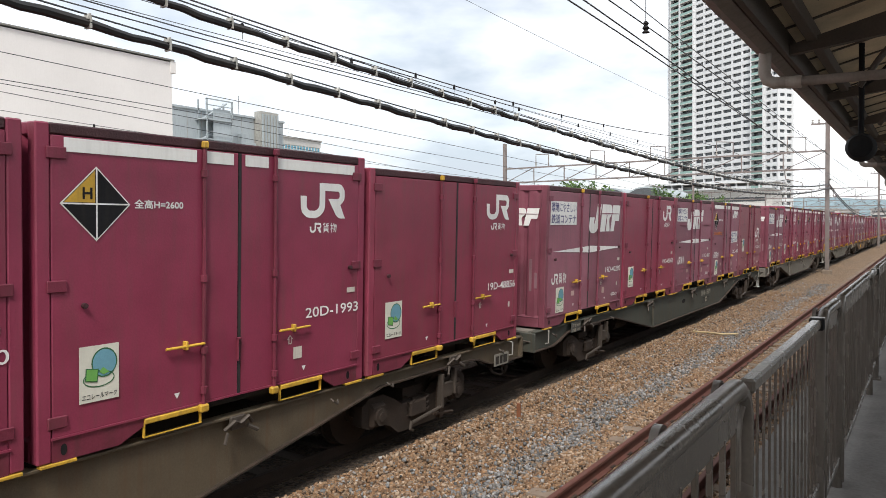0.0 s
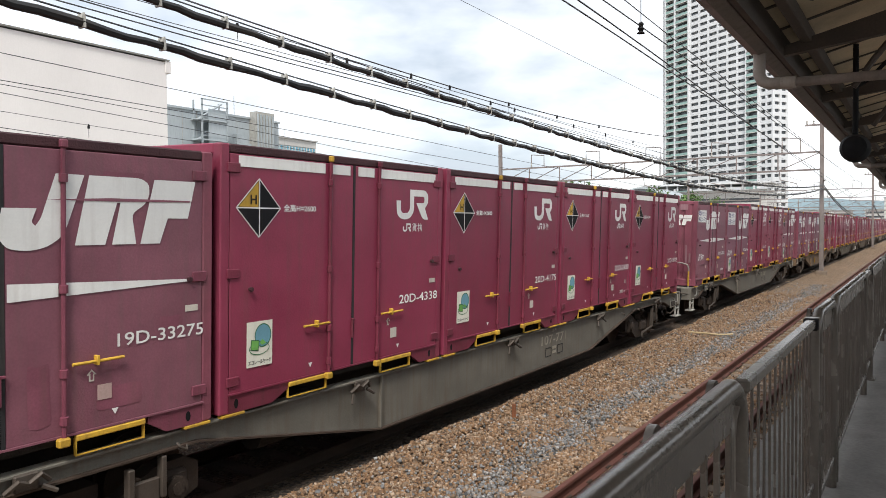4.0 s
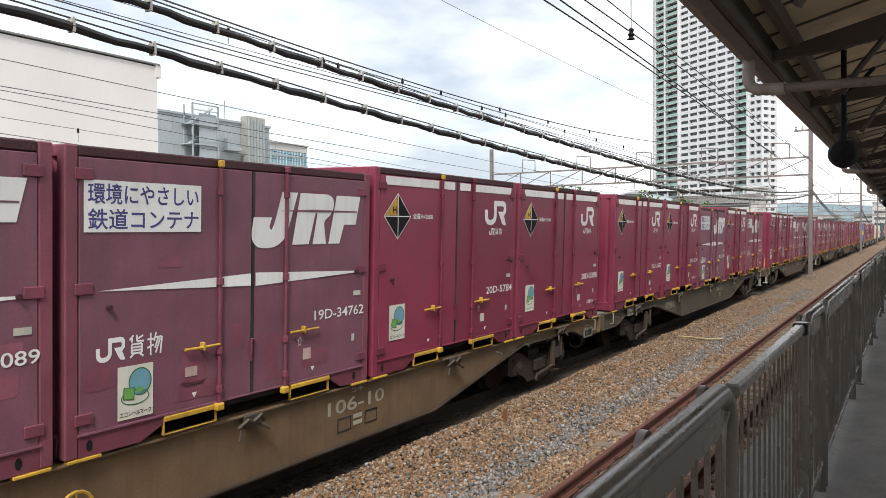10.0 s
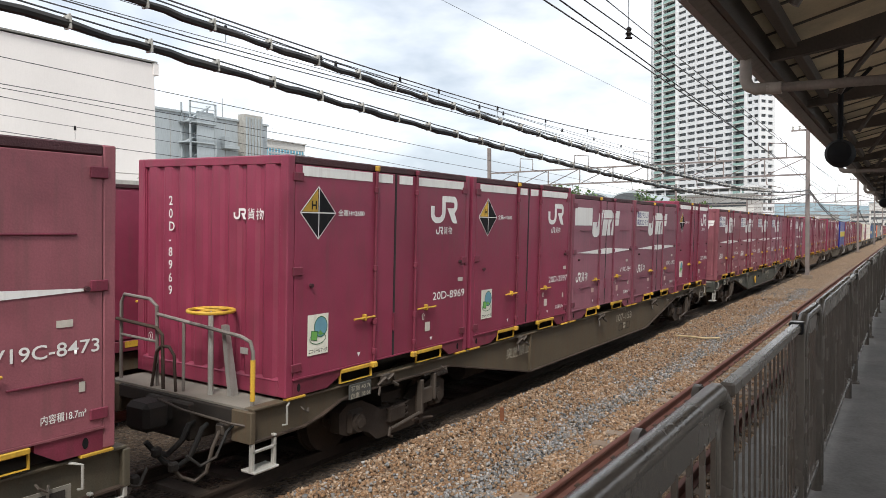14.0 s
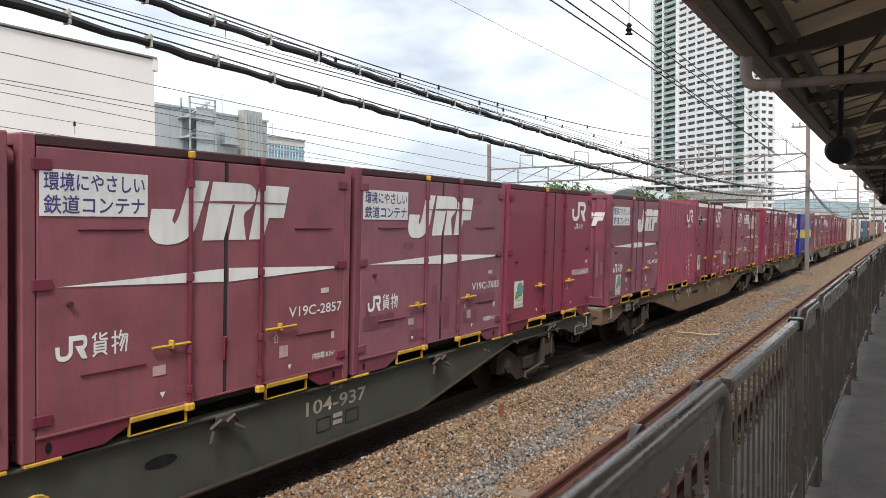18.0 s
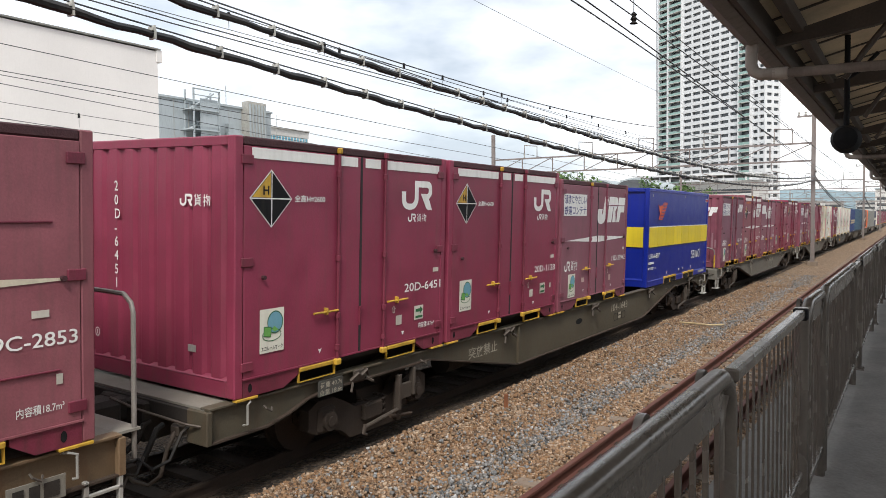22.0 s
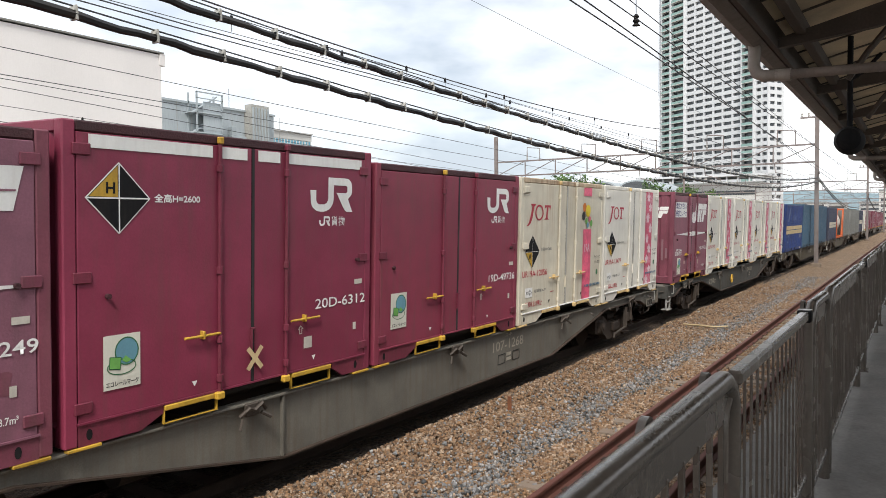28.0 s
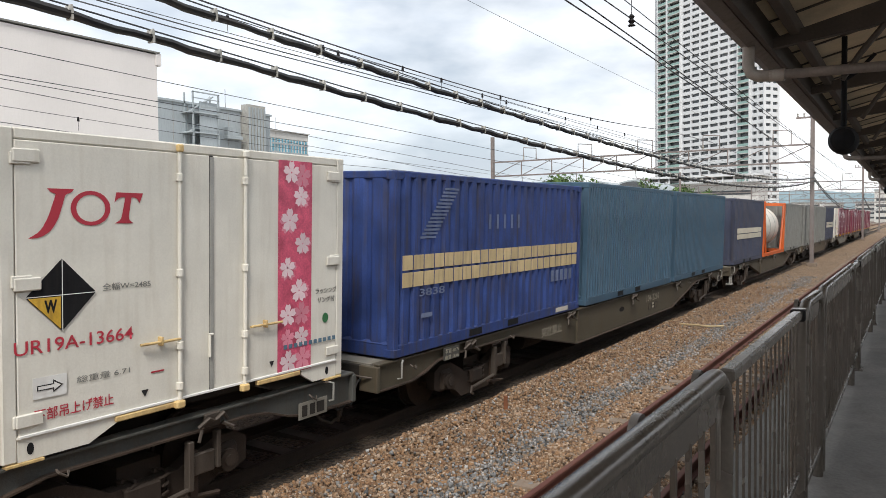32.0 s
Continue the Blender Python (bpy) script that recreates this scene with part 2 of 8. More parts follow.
def paint(name, col, rough=0.55, metal=0.0, vary=0.12, dirt=0.25, dirt_col=(0.10, 0.075, 0.055), scale=3.0, bump=0.02, streak=True, rand=0.10, grain=60.0, spec=0.4):
    """A surface with large stains, upright streaks and fine grain; each object differs a little."""
    mt, nt, N, Lk, B = tree(name)
    co = N.new("ShaderNodeTexCoord")
    oi = N.new("ShaderNodeObjectInfo")
    off = N.new("ShaderNodeVectorMath")
    off.operation = "MULTIPLY_ADD"
    mul = N.new("ShaderNodeVectorMath")
    mul.operation = "SCALE"
    cmb = N.new("ShaderNodeCombineXYZ")
    for k in range(3):
        Lk.new(oi.outputs["Random"], cmb.inputs[k])
    mul.inputs["Scale"].default_value = 37.0
    Lk.new(cmb.outputs[0], mul.inputs[0])
    add = N.new("ShaderNodeVectorMath")
    Lk.new(co.outputs["Object"], add.inputs[0])
    Lk.new(mul.outputs[0], add.inputs[1])
    n1 = N.new("ShaderNodeTexNoise")
    n1.inputs["Scale"].default_value, n1.inputs["Detail"].default_value = scale, 6.0
    n2 = N.new("ShaderNodeTexNoise")
    n2.inputs["Scale"].default_value, n2.inputs["Detail"].default_value = grain, 4.0
    Lk.new(add.outputs[0], n1.inputs["Vector"])
    Lk.new(add.outputs[0], n2.inputs["Vector"])
    mp = N.new("ShaderNodeMapping")
    mp.inputs["Scale"].default_value = (9.0, 9.0, 0.7) if streak else (2.0, 2.0, 2.0)
    Lk.new(add.outputs[0], mp.inputs["Vector"])
    n3 = N.new("ShaderNodeTexNoise")
    n3.inputs["Scale"].default_value, n3.inputs["Detail"].default_value = 1.6, 5.0
    Lk.new(mp.outputs[0], n3.inputs["Vector"])
    # brightness change
    val = N.new("ShaderNodeMapRange")
    val.inputs["From Min"].default_value, val.inputs["From Max"].default_value = 0.3, 0.7
    val.inputs["To Min"].default_value, val.inputs["To Max"].default_value = 1 - vary, 1 + vary
    Lk.new(n1.outputs["Fac"], val.inputs["Value"])
    g2 = N.new("ShaderNodeMapRange")
    g2.inputs["From Min"].default_value, g2.inputs["From Max"].default_value = 0.3, 0.7
    g2.inputs["To Min"].default_value, g2.inputs["To Max"].default_value = 1 - vary * 0.5, 1 + vary * 0.5
    Lk.new(n2.outputs["Fac"], g2.inputs["Value"])
    rnd = N.new("ShaderNodeMapRange")
    rnd.inputs["To Min"].default_value, rnd.inputs["To Max"].default_value = 1 - rand, 1 + rand
    Lk.new(oi.outputs["Random"], rnd.inputs["Value"])
    m1 = N.new("ShaderNodeMath")
    m1.operation = "MULTIPLY"
    Lk.new(val.outputs[0], m1.inputs[0])
    Lk.new(g2.outputs[0], m1.inputs[1])
    m2 = N.new("ShaderNodeMath")
    m2.operation = "MULTIPLY"
    Lk.new(m1.outputs[0], m2.inputs[0])
    Lk.new(rnd.outputs[0], m2.inputs[1])
    base = N.new("ShaderNodeVectorMath")
    base.operation = "SCALE"
    base.inputs[0].default_value = col[:3]
    Lk.new(m2.outputs[0], base.inputs["Scale"])
    ds = N.new("ShaderNodeMapRange")
    ds.inputs["From Min"].default_value, ds.inputs["From Max"].default_value = 0.48, 0.75
    ds.inputs["To Min"].default_value, ds.inputs["To Max"].default_value = 0.0, dirt
    Lk.new(n3.outputs["Fac"], ds.inputs["Value"])
    mx = N.new("ShaderNodeMix")
    mx.data_type = "RGBA"
    Lk.new(ds.outputs[0], mx.inputs["Factor"])
    Lk.new(base.outputs[0], mx.inputs["A"])
    mx.inputs["B"].default_value = (*dirt_col, 1)
    Lk.new(mx.outputs["Result"], B.inputs["Base Color"])
    rg = N.new("ShaderNodeMapRange")
    rg.inputs["To Min"].default_value, rg.inputs["To Max"].default_value = rough - 0.12, rough + 0.15
    Lk.new(n1.outputs["Fac"], rg.inputs["Value"])
    Lk.new(rg.outputs[0], B.inputs["Roughness"])
    B.inputs["Metallic"].default_value = metal
    B.inputs["Specular IOR Level"].default_value = spec
    if bump > 0:
        bp = N.new("ShaderNodeBump")
        bp.inputs["Strength"].default_value, bp.inputs["Distance"].default_value = 0.35, bump
        Lk.new(n2.outputs["Fac"], bp.inputs["Height"])
        Lk.new(bp.outputs[0], B.inputs["Normal"])
    return mt


def glassy(name, col, rough=0.08):
    mt, nt, N, Lk, B = tree(name)
    n = N.new("ShaderNodeTexNoise")
    n.inputs["Scale"].default_value = 0.6
    mx = N.new("ShaderNodeMix")
    mx.data_type = "RGBA"
    mx.inputs["A"].default_value = (*col, 1)
    mx.inputs["B"].default_value = (*[c * 1.6 for c in col], 1)
    co = N.new("ShaderNodeTexCoord")
    Lk.new(co.outputs["Object"], n.inputs["Vector"])
    Lk.new(n.outputs["Fac"], mx.inputs["Factor"])
    Lk.new(mx.outputs["Result"], B.inputs["Base Color"])
    B.inputs["Roughness"].default_value = rough
    B.inputs["Specular IOR Level"].default_value = 0.6
    return mt


def stones(name, cols, rough=0.85):
    """Broken stone, each piece of its own colour."""
    mt, nt, N, Lk, B = tree(name)
    g = N.new("ShaderNodeNewGeometry")
    r = N.new("ShaderNodeValToRGB")
    e = r.color_ramp.elements
    while len(e) < len(cols):
        e.new(0.5)
    for k, c in enumerate(cols):
        e[k].position = k / (len(cols) - 1)
        e[k].color = (*c, 1)
    Lk.new(g.outputs["Random Per Island"], r.inputs["Fac"])
    co = N.new("ShaderNodeTexCoord")
    n = N.new("ShaderNodeTexNoise")
    n.inputs["Scale"].default_value, n.inputs["Detail"].default_value = 90.0, 4.0
    Lk.new(co.outputs["Object"], n.inputs["Vector"])
    mr = N.new("ShaderNodeMapRange")
    mr.inputs["To Min"].default_value, mr.inputs["To Max"].default_value = 0.6, 1.4
    Lk.new(n.outputs["Fac"], mr.inputs["Value"])
    sc = N.new("ShaderNodeVectorMath")
    sc.operation = "SCALE"
    Lk.new(r.outputs["Color"], sc.inputs[0])
    Lk.new(mr.outputs[0], sc.inputs["Scale"])
    Lk.new(sc.outputs[0], B.inputs["Base Color"])
    B.inputs["Roughness"].default_value = rough
    return mt


def gravel_sheet(name, k=1.0):
    """Ballast seen from afar: cells of stone with tinted bands along the track."""
    mt, nt, N, Lk, B = tree(name)
    co = N.new("ShaderNodeTexCoord")
    v = N.new("ShaderNodeTexVoronoi")
    v.inputs["Scale"].default_value = 25.0
    Lk.new(co.outputs["Object"], v.inputs["Vector"])
    r = N.new("ShaderNodeValToRGB")
    e = r.color_ramp.elements
    cols = [(0.045, 0.030, 0.020), (0.16, 0.098, 0.055), (0.24, 0.155, 0.090), (0.34, 0.26, 0.185)]
    e.new(0.4)
    e.new(0.7)
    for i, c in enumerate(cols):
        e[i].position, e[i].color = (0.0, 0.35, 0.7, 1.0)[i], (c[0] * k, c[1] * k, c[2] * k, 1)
    sp = N.new("ShaderNodeSeparateColor")
    Lk.new(v.outputs["Color"], sp.inputs[0])
    Lk.new(sp.outputs[0], r.inputs["Fac"])
    n = N.new("ShaderNodeTexNoise")
    n.inputs["Scale"].default_value, n.inputs["Detail"].default_value = 0.5, 5.0
    Lk.new(co.outputs["Object"], n.inputs["Vector"])
    mr = N.new("ShaderNodeMapRange")
    mr.inputs["To Min"].default_value, mr.inputs["To Max"].default_value = 0.65, 1.35
    Lk.new(n.outputs["Fac"], mr.inputs["Value"])
    sc = N.new("ShaderNodeVectorMath")
    sc.operation = "SCALE"
    Lk.new(r.outputs["Color"], sc.inputs[0])
    Lk.new(mr.outputs[0], sc.inputs["Scale"])
    Lk.new(sc.outputs[0], B.inputs["Base Color"])
    B.inputs["Roughness"].default_value = 0.9
    bp = N.new("ShaderNodeBump")
    bp.inputs["Strength"].default_value, bp.inputs["Distance"].default_value = 0.9, 0.04
    Lk.new(v.outputs["Distance"], bp.inputs["Height"])
    bp.invert = True
    Lk.new(bp.outputs[0], B.inputs["Normal"])
    return mt

MAROON = paint("maroon paint", (0.218, 0.032, 0.064), rough=0.42, vary=0.10, dirt=0.25, rand=0.12, bump=0.004, spec=0.45)
DULL_MAROON = paint("dull maroon paint", (0.232, 0.038, 0.067), rough=0.45, vary=0.12, dirt=0.3, rand=0.10, bump=0.004, spec=0.4)
REPAINT = paint("brushed plum repaint", (0.205, 0.066, 0.094), rough=0.5, vary=0.2, dirt=0.3, rand=0.15, bump=0.0)
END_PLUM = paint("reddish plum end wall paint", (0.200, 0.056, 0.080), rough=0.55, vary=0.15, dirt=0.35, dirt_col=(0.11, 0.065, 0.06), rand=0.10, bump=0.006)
FADED_MAROON = paint("faded maroon paint", (0.262, 0.056, 0.088), rough=0.5, vary=0.14, dirt=0.3, rand=0.05, bump=0.005)
WORN_MAROON = paint("worn brownish maroon paint", (0.232, 0.074, 0.090), rough=0.55, vary=0.14, dirt=0.35, dirt_col=(0.12, 0.07, 0.06), rand=0.08, bump=0.005)
PLUM_TRIM = paint("plum frame paint", (0.168, 0.043, 0.066), rough=0.55, vary=0.18, dirt=0.4, dirt_col=(0.08, 0.05, 0.045), bump=0.006)
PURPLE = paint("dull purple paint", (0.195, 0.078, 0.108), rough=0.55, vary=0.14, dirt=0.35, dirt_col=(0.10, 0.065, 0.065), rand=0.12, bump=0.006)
PLUM = paint("faded plum paint", (0.232, 0.086, 0.114), rough=0.55, vary=0.14, dirt=0.35, dirt_col=(0.13, 0.085, 0.08), rand=0.14, bump=0.006)
RAIL_MAROON = paint("dark maroon frame paint", (0.155, 0.024, 0.044), rough=0.5, vary=0.18, dirt=0.4, dirt_col=(0.05, 0.03, 0.025), bump=0.006)
TOPRAIL = paint("blackish maroon rail", (0.055, 0.018, 0.022), rough=0.6, vary=0.25, dirt=0.4, dirt_col=(0.03, 0.022, 0.02), streak=False)
PRIMER = paint("grey-pink primer", (0.27, 0.145, 0.165), rough=0.7, vary=0.15, dirt=0.3, bump=0.0)
WHITE = paint("white paint", (0.74, 0.73, 0.70), rough=0.5, vary=0.05, dirt=0.22, dirt_col=(0.35, 0.28, 0.25), bump=0.0, rand=0.05)
CREAM_PAINT = paint("yellowed white paint", (0.62, 0.55, 0.42), rough=0.6, vary=0.10, dirt=0.35, dirt_col=(0.35, 0.25, 0.2), bump=0.0)
YELLOW = paint("yellow paint", (0.52, 0.31, 0.035), rough=0.55, vary=0.2, dirt=0.55, dirt_col=(0.20, 0.11, 0.04), bump=0.003, rand=0.15)
BLACK = paint("black paint", (0.012, 0.012, 0.013), rough=0.75, vary=0.2, dirt=0.1, bump=0.0, spec=0.15)
SEAL = paint("black rubber seal", (0.02, 0.019, 0.02), rough=0.7, vary=0.2, dirt=0.3, bump=0.002)
BLUE_INK = paint("blue ink", (0.060, 0.055, 0.17), rough=0.6, vary=0.1, dirt=0.1, bump=0.0)
ORANGE_INK = paint("orange ink", (0.55, 0.16, 0.02), rough=0.6, vary=0.1, dirt=0.1, bump=0.0)
RED_INK = paint("red ink", (0.42, 0.035, 0.055), rough=0.5, vary=0.08, dirt=0.1, bump=0.0)
SLATE_INK = paint("slate blue ink", (0.09, 0.16, 0.22), rough=0.6, vary=0.1, dirt=0.1, bump=0.0)
GREEN_INK = paint("green ink", (0.14, 0.36, 0.08), rough=0.6, vary=0.1, dirt=0.1, bump=0.0)
SKY_INK = paint("pale blue ink", (0.13, 0.29, 0.36), rough=0.6, vary=0.1, dirt=0.1, bump=0.0)
STENCIL = paint("faded stencil paint", (0.33, 0.30, 0.24), rough=0.7, vary=0.2, dirt=0.4, bump=0.0)
PAPER = paint("label paper", (0.50, 0.46, 0.40), rough=0.7, vary=0.1, dirt=0.2, bump=0.0)
PINK_PAPER = paint("faded pink label paper", (0.46, 0.32, 0.29), rough=0.7, vary=0.15, dirt=0.3, bump=0.0)
CREAM_PAPER = paint("cream label paper", (0.64, 0.62, 0.53), rough=0.6, vary=0.06, dirt=0.15, bump=0.0)
DARKGREEN_INK = paint("dark green ink", (0.03, 0.13, 0.05), rough=0.6, vary=0.1, dirt=0.1, bump=0.0)
PINK = paint("pink film", (0.60, 0.10, 0.17), rough=0.4, vary=0.30, dirt=0.1, bump=0.0, streak=False, scale=7.0)
ROSE = paint("mid pink ink", (0.66, 0.24, 0.31), rough=0.5, vary=0.12, dirt=0.05, bump=0.0)
PETAL = paint("pale petal ink", (0.72, 0.55, 0.58), rough=0.5, vary=0.08, dirt=0.05, bump=0.0)
IVORY = paint("ivory white steel", (0.67, 0.64, 0.57), rough=0.45, vary=0.06, dirt=0.20, dirt_col=(0.40, 0.33, 0.24), bump=0.003, rand=0.05)
BUFF = paint("rusty buff fittings", (0.56, 0.40, 0.18), rough=0.6, vary=0.2, dirt=0.6, dirt_col=(0.25, 0.13, 0.06), bump=0.004)
IVORY_OLD = paint("yellowed ivory steel", (0.60, 0.55, 0.44), rough=0.55, vary=0.10, dirt=0.45, dirt_col=(0.36, 0.24, 0.13), bump=0.004)
IVORY_RUST = paint("rust-streaked ivory steel", (0.46, 0.36, 0.25), rough=0.7, vary=0.25, dirt=0.9, dirt_col=(0.20, 0.095, 0.045), bump=0.006)
NAVY = paint("glossy royal blue paint", (0.006, 0.020, 0.25), rough=0.32, vary=0.08, dirt=0.10, bump=0.003, spec=0.5)
BAND_YELLOW = paint("bright yellow panel paint", (0.72, 0.55, 0.03), rough=0.42, vary=0.06, dirt=0.10, bump=0.003)
OLDBLUE = paint("weathered blue paint", (0.021, 0.044, 0.160), rough=0.6, vary=0.3, dirt=0.9, dirt_col=(0.045, 0.04, 0.055), bump=0.006)
TEAL = paint("grey-blue paint", (0.045, 0.092, 0.140), rough=0.6, vary=0.12, dirt=0.35, dirt_col=(0.10, 0.10, 0.10), bump=0.004)
DARKBLUE = paint("dull dark blue paint", (0.045, 0.052, 0.085), rough=0.65, vary=0.2, dirt=0.6, dirt_col=(0.09, 0.07, 0.06), bump=0.004)
FADED = paint("faded pale blue paint", (0.13, 0.16, 0.25), rough=0.65, vary=0.25, dirt=0.5, dirt_col=(0.05, 0.06, 0.12), bump=0.0)
GREYBOX = paint("grey box paint", (0.20, 0.20, 0.185), rough=0.65, vary=0.15, dirt=0.4, bump=0.004)
ORANGE = paint("orange frame paint", (0.55, 0.11, 0.025), rough=0.5, vary=0.15, dirt=0.3, bump=0.004)
TAN = paint("tan stripe paint", (0.52, 0.40, 0.22), rough=0.55, vary=0.12, dirt=0.35, bump=0.0)
STEEL_DARK = paint("dirty underframe steel", (0.022, 0.018, 0.015), rough=0.85, vary=0.3, dirt=0.55, dirt_col=(0.045, 0.03, 0.02), streak=False, bump=0.01)
RUST = paint("rusty steel", (0.040, 0.026, 0.018), rough=0.8, vary=0.3, dirt=0.5, dirt_col=(0.06, 0.035, 0.025), streak=False, bump=0.01)
IRON = paint("dull worn iron", (0.072, 0.058, 0.047), rough=0.6, metal=0.3, vary=0.2, dirt=0.5, dirt_col=(0.07, 0.05, 0.04), bump=0.003)
GALV = paint("worn galvanised steel", (0.40, 0.39, 0.36), rough=0.5, metal=0.35, vary=0.15, dirt=0.4, dirt_col=(0.22, 0.18, 0.14), bump=0.003)
DECK = paint("grey deck plate", (0.21, 0.195, 0.165), rough=0.7, vary=0.15, dirt=0.5, dirt_col=(0.16, 0.13, 0.10), streak=False, bump=0.006)
HOSE = paint("black hose rubber", (0.016, 0.015, 0.014), rough=0.8, vary=0.2, dirt=0.4, streak=False, bump=0.0)
SILLS = {k: paint(k + " wagon paint", c, rough=0.62, vary=0.16, dirt=0.55, dirt_col=d, bump=0.006) for k, c, d in (
    ("tan grey", (0.088, 0.068, 0.044), (0.095, 0.050, 0.026)), ("green grey", (0.056, 0.060, 0.049), (0.08, 0.055, 0.035)),
    ("light grey", (0.145, 0.134, 0.112), (0.11, 0.075, 0.048)), ("brown", (0.150, 0.098, 0.055), (0.125, 0.062, 0.030)),
    ("olive", (0.070, 0.059, 0.040), (0.08, 0.05, 0.03)), ("dark grey", (0.062, 0.062, 0.056), (0.065, 0.045, 0.032)))}

CONCRETE = paint("grey platform concrete", (0.165, 0.155, 0.142), rough=0.85, vary=0.24, dirt=0.6, dirt_col=(0.085, 0.076, 0.066), scale=1.1, streak=False, bump=0.01, grain=35)
SLEEPER = paint("dusty concrete sleeper", (0.20, 0.155, 0.118), rough=0.9, vary=0.15, dirt=0.5, dirt_col=(0.20, 0.13, 0.09), streak=False, bump=0.01, grain=30)
RAILSIDE = paint("rust-brown rail", (0.115, 0.042, 0.031), rough=0.75, vary=0.2, dirt=0.3, streak=False, bump=0.006)
FENCE = paint("grey-brown fence paint", (0.150, 0.128, 0.108), rough=0.24, vary=0.18, dirt=0.5, dirt_col=(0.075, 0.06, 0.048), bump=0.003, spec=0.5, metal=0.3)
CANOPY = paint("brown-grey canopy steel", (0.075, 0.060, 0.050), rough=0.7, vary=0.2, dirt=0.4, streak=False, bump=0.006)
SOFFIT = paint("cream roof sheet", (0.56, 0.45, 0.30), rough=0.75, vary=0.12, dirt=0.45, dirt_col=(0.17, 0.13, 0.10), streak=False, bump=0.006)
PVC = paint("beige drain pipe", (0.36, 0.31, 0.27), rough=0.5, vary=0.10, dirt=0.35, bump=0.002)
POLE_PAINT = paint("weathered mast steel", (0.20, 0.175, 0.165), rough=0.7, vary=0.15, dirt=0.4, dirt_col=(0.20, 0.10, 0.07), bump=0.004)
WIRE = paint("dark wire", (0.06, 0.06, 0.065), rough=0.5, metal=0.4, vary=0.1, dirt=0.1, bump=0.0)
CABLE = paint("black cable sheath", (0.02, 0.02, 0.021), rough=0.5, vary=0.2, dirt=0.2, streak=False, bump=0.0)
PLASTER = paint("white rendered wall", (0.70, 0.665, 0.645), rough=0.85, vary=0.04, dirt=0.12, dirt_col=(0.52, 0.48, 0.46), scale=0.25, bump=0.01, grain=12)
METALWALL = paint("pale grey metal wall", (0.36, 0.40, 0.42), rough=0.5, vary=0.06, dirt=0.2, bump=0.0, scale=0.4)
TOWERWHITE = paint("white tower concrete", (0.60, 0.61, 0.62), rough=0.8, vary=0.04, dirt=0.08, scale=0.1, bump=0.0)
TOWERGREEN = paint("green balcony panel", (0.25, 0.38, 0.35), rough=0.4, vary=0.08, dirt=0.1, scale=0.2, bump=0.0)
WINDOW = glassy("dark window glass", (0.05, 0.055, 0.06))
BLUEGLASS = glassy("blue-green glass", (0.10, 0.26, 0.34))
LEAF = stones("leaf green", [(0.03, 0.06, 0.015), (0.06, 0.12, 0.025), (0.10, 0.17, 0.04)], 0.7)
BARK = paint("bark", (0.10, 0.075, 0.055), rough=0.9, streak=False)
BALLAST = gravel_sheet("ballast")
# Ballast colours cut to about a quarter: shade under the trains, painted in.
BALLAST_SHADE = gravel_sheet("shade-dark ballast", 0.27)
GUTTER = paint("grey-brown gutter", (0.20, 0.165, 0.145), rough=0.6, vary=0.15, dirt=0.4, bump=0.003)
STONE_BROWN = stones("brown broken stone", [(0.050, 0.030, 0.018), (0.20, 0.108, 0.052), (0.30, 0.185, 0.105), (0.16, 0.115, 0.078), (0.44, 0.33, 0.235), (0.11, 0.060, 0.034), (0.28, 0.160, 0.080), (0.07, 0.045, 0.030)])
STONE_GREY = stones("blue-grey broken stone", [(0.055, 0.055, 0.055), (0.15, 0.15, 0.15), (0.23, 0.23, 0.23), (0.11, 0.10, 0.09), (0.38, 0.37, 0.36), (0.17, 0.115, 0.070), (0.25, 0.17, 0.11)])
HILL = paint("hazy wooded hill", (0.20, 0.27, 0.30), rough=1.0, vary=0.2, dirt=0.3, dirt_col=(0.15, 0.2, 0.2), scale=0.02, streak=False, bump=0.0)
TOWNWALL = paint("pale town wall", (0.55, 0.54, 0.52), rough=0.85, vary=0.08, dirt=0.2, scale=0.2, rand=0.25, bump=0.0)
EARTH = paint("town ground", (0.22, 0.20, 0.17), rough=0.95, vary=0.2, dirt=0.4, scale=0.05, streak=False, bump=0.0)
BOGIE_BROWN = paint("brown bogie steel", (0.030, 0.020, 0.014), rough=0.85, vary=0.3, dirt=0.6, dirt_col=(0.03, 0.02, 0.015), streak=False, bump=0.01)
# Through-track sleepers only: concrete colour darkened for the shade beneath the train.
SLEEPER_SHADE = paint("shade-dark sleeper", (0.075, 0.060, 0.048), rough=0.9, vary=0.2, dirt=0.5, dirt_col=(0.04, 0.03, 0.025), streak=False, bump=0.01, grain=30)
STAKE = paint("orange rust", (0.20, 0.075, 0.035), rough=0.85, vary=0.25, dirt=0.3, streak=False, bump=0.004)
RAILGREY = paint("worn grey tube steel", (0.23, 0.21, 0.19), rough=0.45, metal=0.25, vary=0.2, dirt=0.5, dirt_col=(0.10, 0.07, 0.05), bump=0.002)

# ---- ground, tracks, platform ----
TRACK_Y, TRACK_Z, CANT = 6.703, 0.043, 1.96
NEAR_Y = 2.61
BED = -0.20
part("ground", M().add([(-400, -600, -0.45), (2500, -600, -0.45), (2500, 2500, -0.45), (-400, 2500, -0.45)], [(0, 1, 2, 3)]), EARTH, None)
tagged(bpy.data.objects["ground"], "flat bare town ground reaching the horizon", "ground", kind="structure")


